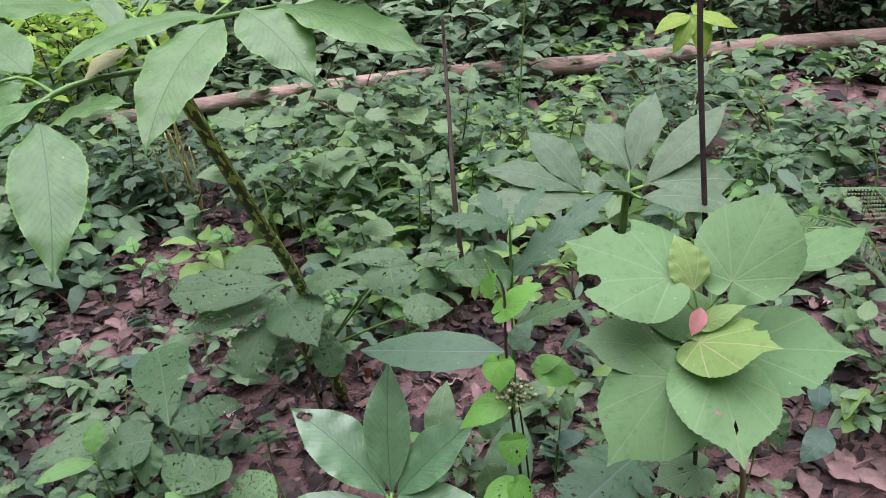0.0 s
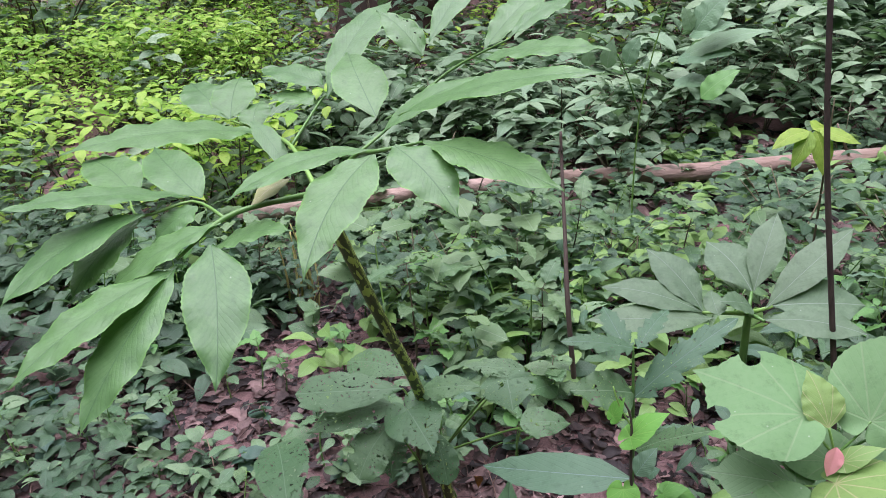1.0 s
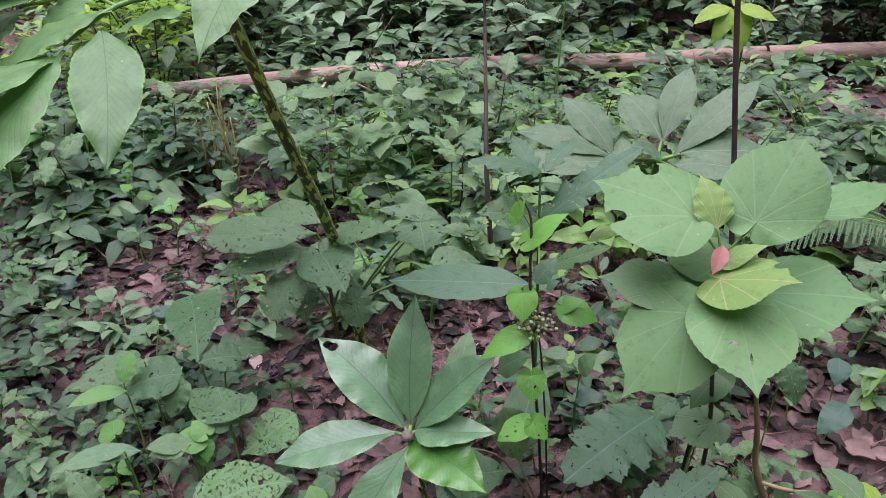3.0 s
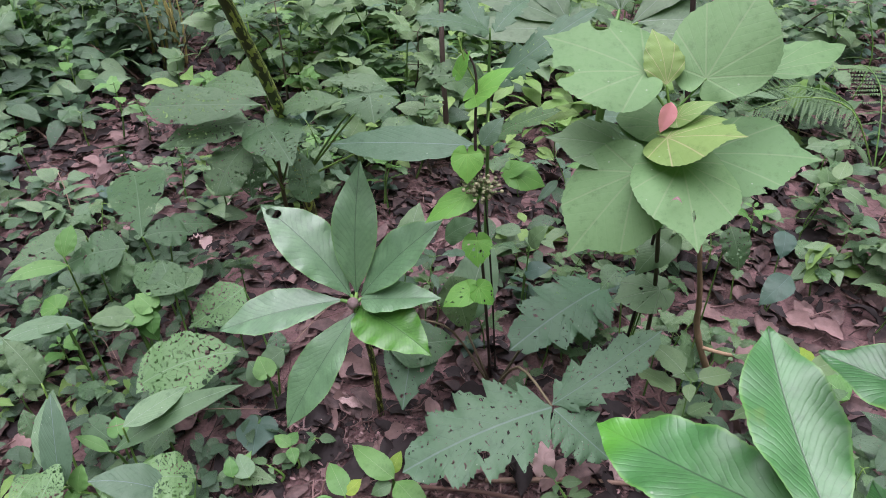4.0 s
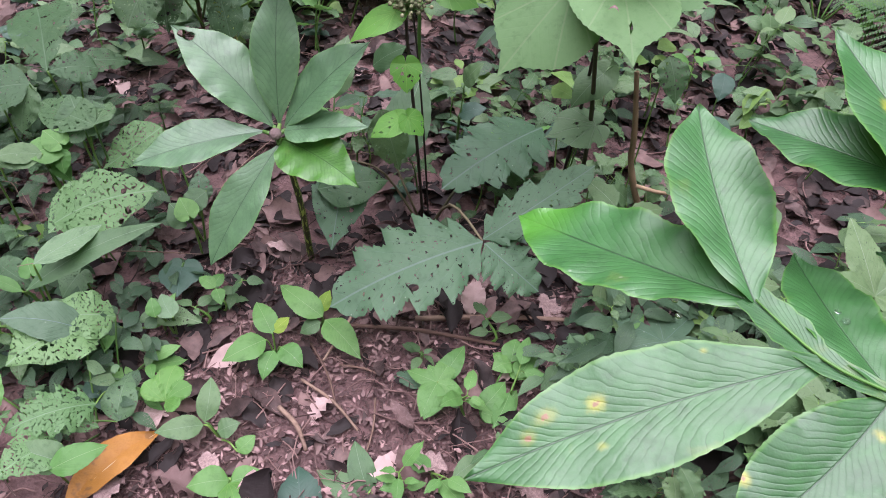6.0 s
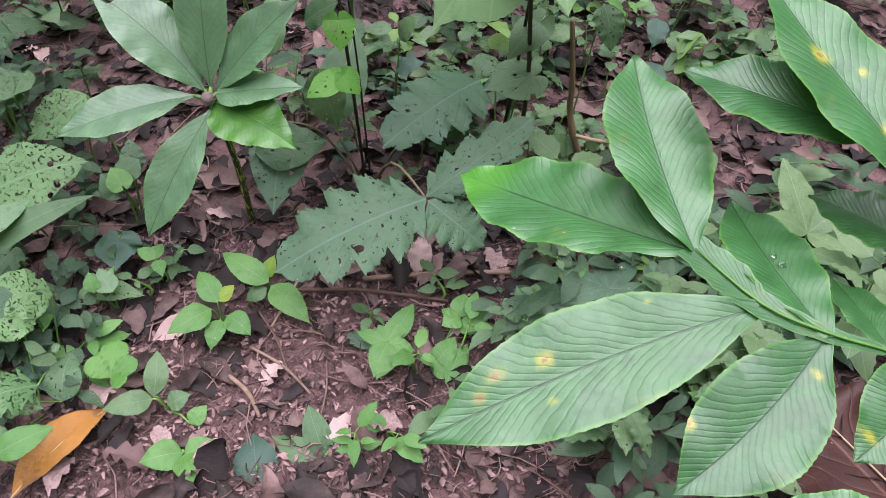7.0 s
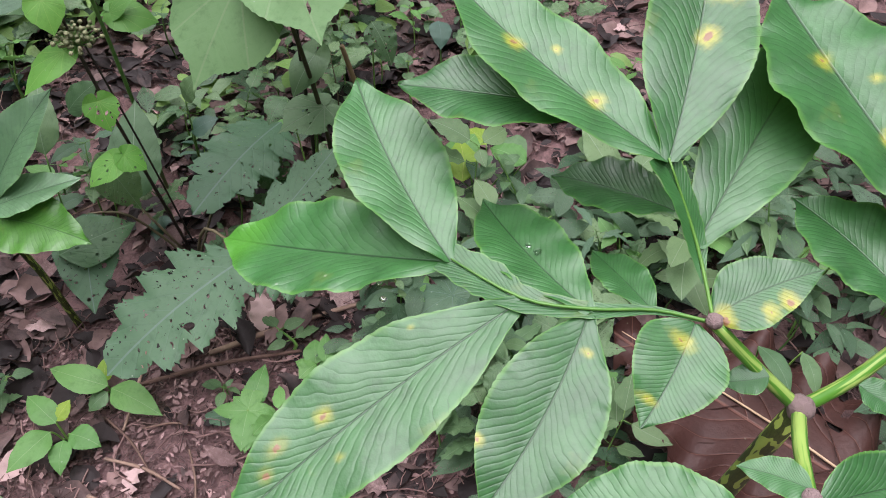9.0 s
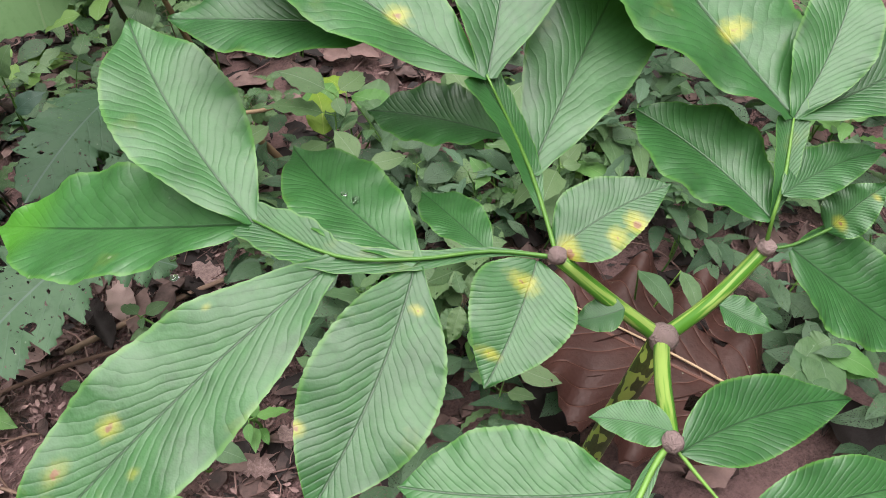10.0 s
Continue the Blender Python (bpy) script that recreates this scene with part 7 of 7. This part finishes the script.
def shrubs():
    rng = random.Random(5)
    for k in range(330):
        y = 2.6 + 7.4 * rng.random() ** 1.15
        x = rng.uniform(-1.2 - 0.95 * y, 0.7 + 0.55 * y)
        if y < 3.3 and x > -1.0 and rng.random() < 0.6:
            continue
        # the trunk of the large tree stands free
        if abs(x + 2.3) < 1.0 and 7.0 < y < 9.0:
            continue
        if 4.5 < y < 9 and abs(x + 0.29 * y) < 0.75 and rng.random() < 0.3:
            continue
        if 3.0 < y < 4.15 and -1.4 < x < 3.2 and rng.random() < (0.88 if x > 0.3 else 0.5):
            continue
        # Far left, where mostly shrubs with sunlight in their leaf colour stand.
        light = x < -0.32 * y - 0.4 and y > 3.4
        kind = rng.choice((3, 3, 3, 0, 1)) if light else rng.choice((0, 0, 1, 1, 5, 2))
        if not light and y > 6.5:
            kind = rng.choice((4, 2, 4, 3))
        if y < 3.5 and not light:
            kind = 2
        s = rng.uniform(0.75, 1.25)
        if y < 4.6 and not light:
            s *= 0.88
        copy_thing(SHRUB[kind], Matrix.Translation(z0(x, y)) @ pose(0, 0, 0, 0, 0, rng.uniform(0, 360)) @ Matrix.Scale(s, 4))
    for k in range(80):
        # broad pale leaves behind and to the left of the log
        y = rng.uniform(3.6, 6.2)
        x = rng.uniform(-0.5 * y, 0.62 * y)
        if x > -0.6 and y < 4.55:
            continue
        copy_thing(SHRUB[rng.choice((0, 0, 5, 5, 1))], Matrix.Translation(z0(x, y)) @ pose(0, 0, 0, 0, 0, rng.uniform(0, 360)) @ Matrix.Scale(rng.uniform(0.8, 1.2), 4))
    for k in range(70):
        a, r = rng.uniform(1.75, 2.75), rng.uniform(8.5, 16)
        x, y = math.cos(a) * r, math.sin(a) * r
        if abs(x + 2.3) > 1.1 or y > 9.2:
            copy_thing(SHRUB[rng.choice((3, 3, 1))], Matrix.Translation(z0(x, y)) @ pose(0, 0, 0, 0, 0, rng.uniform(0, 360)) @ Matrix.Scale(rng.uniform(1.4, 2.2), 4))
    for k in range(60):
        x, y = rng.uniform(-5.5, 5.5), rng.uniform(-5.5, 5.0)
        if aside(x, y) and math.hypot(x, y) > 1.5:
            copy_thing(SHRUB[rng.choice((0, 1, 2, 2, 1))], Matrix.Translation(z0(x, y)) @ pose(0, 0, 0, 0, 0, rng.uniform(0, 360)) @ Matrix.Scale(rng.uniform(0.8, 1.4), 4))
    for k in range(60):
        # thicket all round, behind the camera as well, added to cut low sky light
        a, r = rng.uniform(2.85, 7.9), rng.uniform(9.5, 13)
        x, y = math.cos(a) * r, math.sin(a) * r
        copy_thing(SHRUB[4], Matrix.Translation(z0(x, y)) @ pose(0, 0, 0, 0, 0, rng.uniform(0, 360)) @ Matrix.Scale(rng.uniform(1.6, 2.6), 4))


shrubs()
for k, ob in enumerate(SHRUB):
    ob.location = z0(-3.0 + 1.1 * k, 5.6 + 0.3 * k)


def tree(name, place, label, height, radius, seed, group="", flare=1.6):
    rng = random.Random(seed)
    plant = thing(name, place, label, "tree", group)
    base = Vector(place)
    top = base + Vector((rng.uniform(-0.3, 0.3), rng.uniform(-0.3, 0.3), height))
    stalk(plant, [base - Vector((0, 0, 0.05)), base.lerp(top, 0.05), base.lerp(top, 0.2), base.lerp(top, 0.6), top], (radius * flare, radius * 1.2, radius, radius * 0.8, radius * 0.4), BARK, "trunk", sides=18, wobble=0.09)
    for k in range(6):
        a = rng.uniform(0, 6.28)
        s = base.lerp(top, rng.uniform(0.6, 0.95))
        stalk(plant, [s, s + Vector((math.cos(a) * 0.9, math.sin(a) * 0.9, 0.5)), s + Vector((math.cos(a) * 2.2, math.sin(a) * 2.2, 0.9))], (radius * 0.35, radius * 0.22, radius * 0.08), BARK, "limb", sides=7)
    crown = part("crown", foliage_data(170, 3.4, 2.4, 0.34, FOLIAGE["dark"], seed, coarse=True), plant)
    crown.location = top - base - Vector((0, 0, 1.6))
    return plant


# Ring of added trees, mostly unseen, that keeps out light from the low sky.
small = thing("understorey_tree", z0(7.5, 6.0), "added understorey tree whose low leafy crown blocks sky light", "tree", "understorey trees")
s0 = Vector(small.location)
stalk(small, [s0, s0 + Vector((0.1, 0.05, 2.0)), s0 + Vector((0.05, 0.2, 4.2))], (0.06, 0.045, 0.02), BARK, "trunk", sides=9)
for k in range(5):
    e = Vector((math.cos(k * 1.3) * 1.1, math.sin(k * 1.3) * 1.1, 1.8 + 0.5 * k))
    stalk(small, [s0 + Vector((0.08, 0.08, 1.2 + 0.5 * k)), s0 + e], (0.02, 0.006), BARK, "limb", sides=6)
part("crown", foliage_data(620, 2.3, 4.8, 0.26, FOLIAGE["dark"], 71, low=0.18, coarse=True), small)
ring = random.Random(9)
for k in range(34):
    a = 2 * math.pi * (k + ring.uniform(-0.3, 0.3)) / 34
    r = ring.uniform(13, 17) if 1.9 < a < 2.7 else ring.uniform(8.2, 11.5) if 0.5 < a < 2.9 else ring.uniform(5.5, 9.0)
    copy_thing(small, Matrix.Translation(z0(math.cos(a) * r, math.sin(a) * r)) @ pose(0, 0, 0, 0, 0, ring.uniform(0, 360)) @ Matrix.Scale(ring.uniform(0.85, 1.4), 4))
tree("tree", z0(-2.3, 8.0), "large old tree with a broad dark reddish-brown furrowed trunk", 9.0, 0.42, 61, flare=1.7)
tree("tree", z0(-7.1, 8.4), "slender grey-brown forest tree", 8.0, 0.11, 62)
tree("tree", z0(1.9, 11.0), "slender forest tree in the distance", 8.5, 0.14, 63)
first = tree("tree", z0(4.6, 9.0), "forest tree with a dark trunk and leafy crown", 8.0, 0.17, 64, "forest trees")
# Unseen copies all round, added to close the horizon against skylight.
for k, (tx, ty) in enumerate(((7, 3), (6.5, -3), (2, -7.5), (-4, -7), (-8, -2), (-8.5, 4), (-4.8, 12.5), (8, 10))):
    copy_thing(first, Matrix.Translation(z0(tx, ty)) @ pose(0, 0, 0, 0, 0, 47 * k))


def overhanging_tree(foot, lean, crown_at, spread, amount, seed):
    """An unseen young tree added beside the walk; its crown shades the undergrowth."""
    plant = thing("overhanging_tree", foot, "unseen added tree whose leafy crown shades the undergrowth", "tree", "overhanging trees")
    base, over = Vector(foot), Vector(crown_at)
    elbow = base + Vector((lean[0], lean[1], 1.9))
    stalk(plant, [base - Vector((0, 0, 0.05)), base + Vector((lean[0] * 0.3, lean[1] * 0.3, 1.0)), elbow, over], (0.07, 0.055, 0.045, 0.02), BARK, "trunk", sides=10, wobble=0.06)
    rng = random.Random(seed)
    for k in range(5):
        a = 2 * math.pi * k / 5 + rng.uniform(-0.3, 0.3)
        start = elbow.lerp(over, 0.4 + 0.12 * k)
        stalk(plant, [start, start + Vector((math.cos(a) * spread * 0.5, math.sin(a) * spread * 0.5, 0.25)), start + Vector((math.cos(a) * spread, math.sin(a) * spread, 0.3))], (0.018, 0.012, 0.004), BARK, "limb", sides=6)
    crown = part("crown", foliage_data(amount, spread, 1.1, 0.20, FOLIAGE["dark"], seed), plant)
    crown.location = over - base


# Both stand out of view, added to dim the floor at right and left.
overhanging_tree(z0(2.9, 2.3), (-0.25, -0.1), (1.75, 1.75, 2.7), 1.15, 300, 81)
overhanging_tree(z0(-3.0, 1.5), (0.25, 0.05), (-1.7, 1.75, 2.7), 1.0, 240, 82)
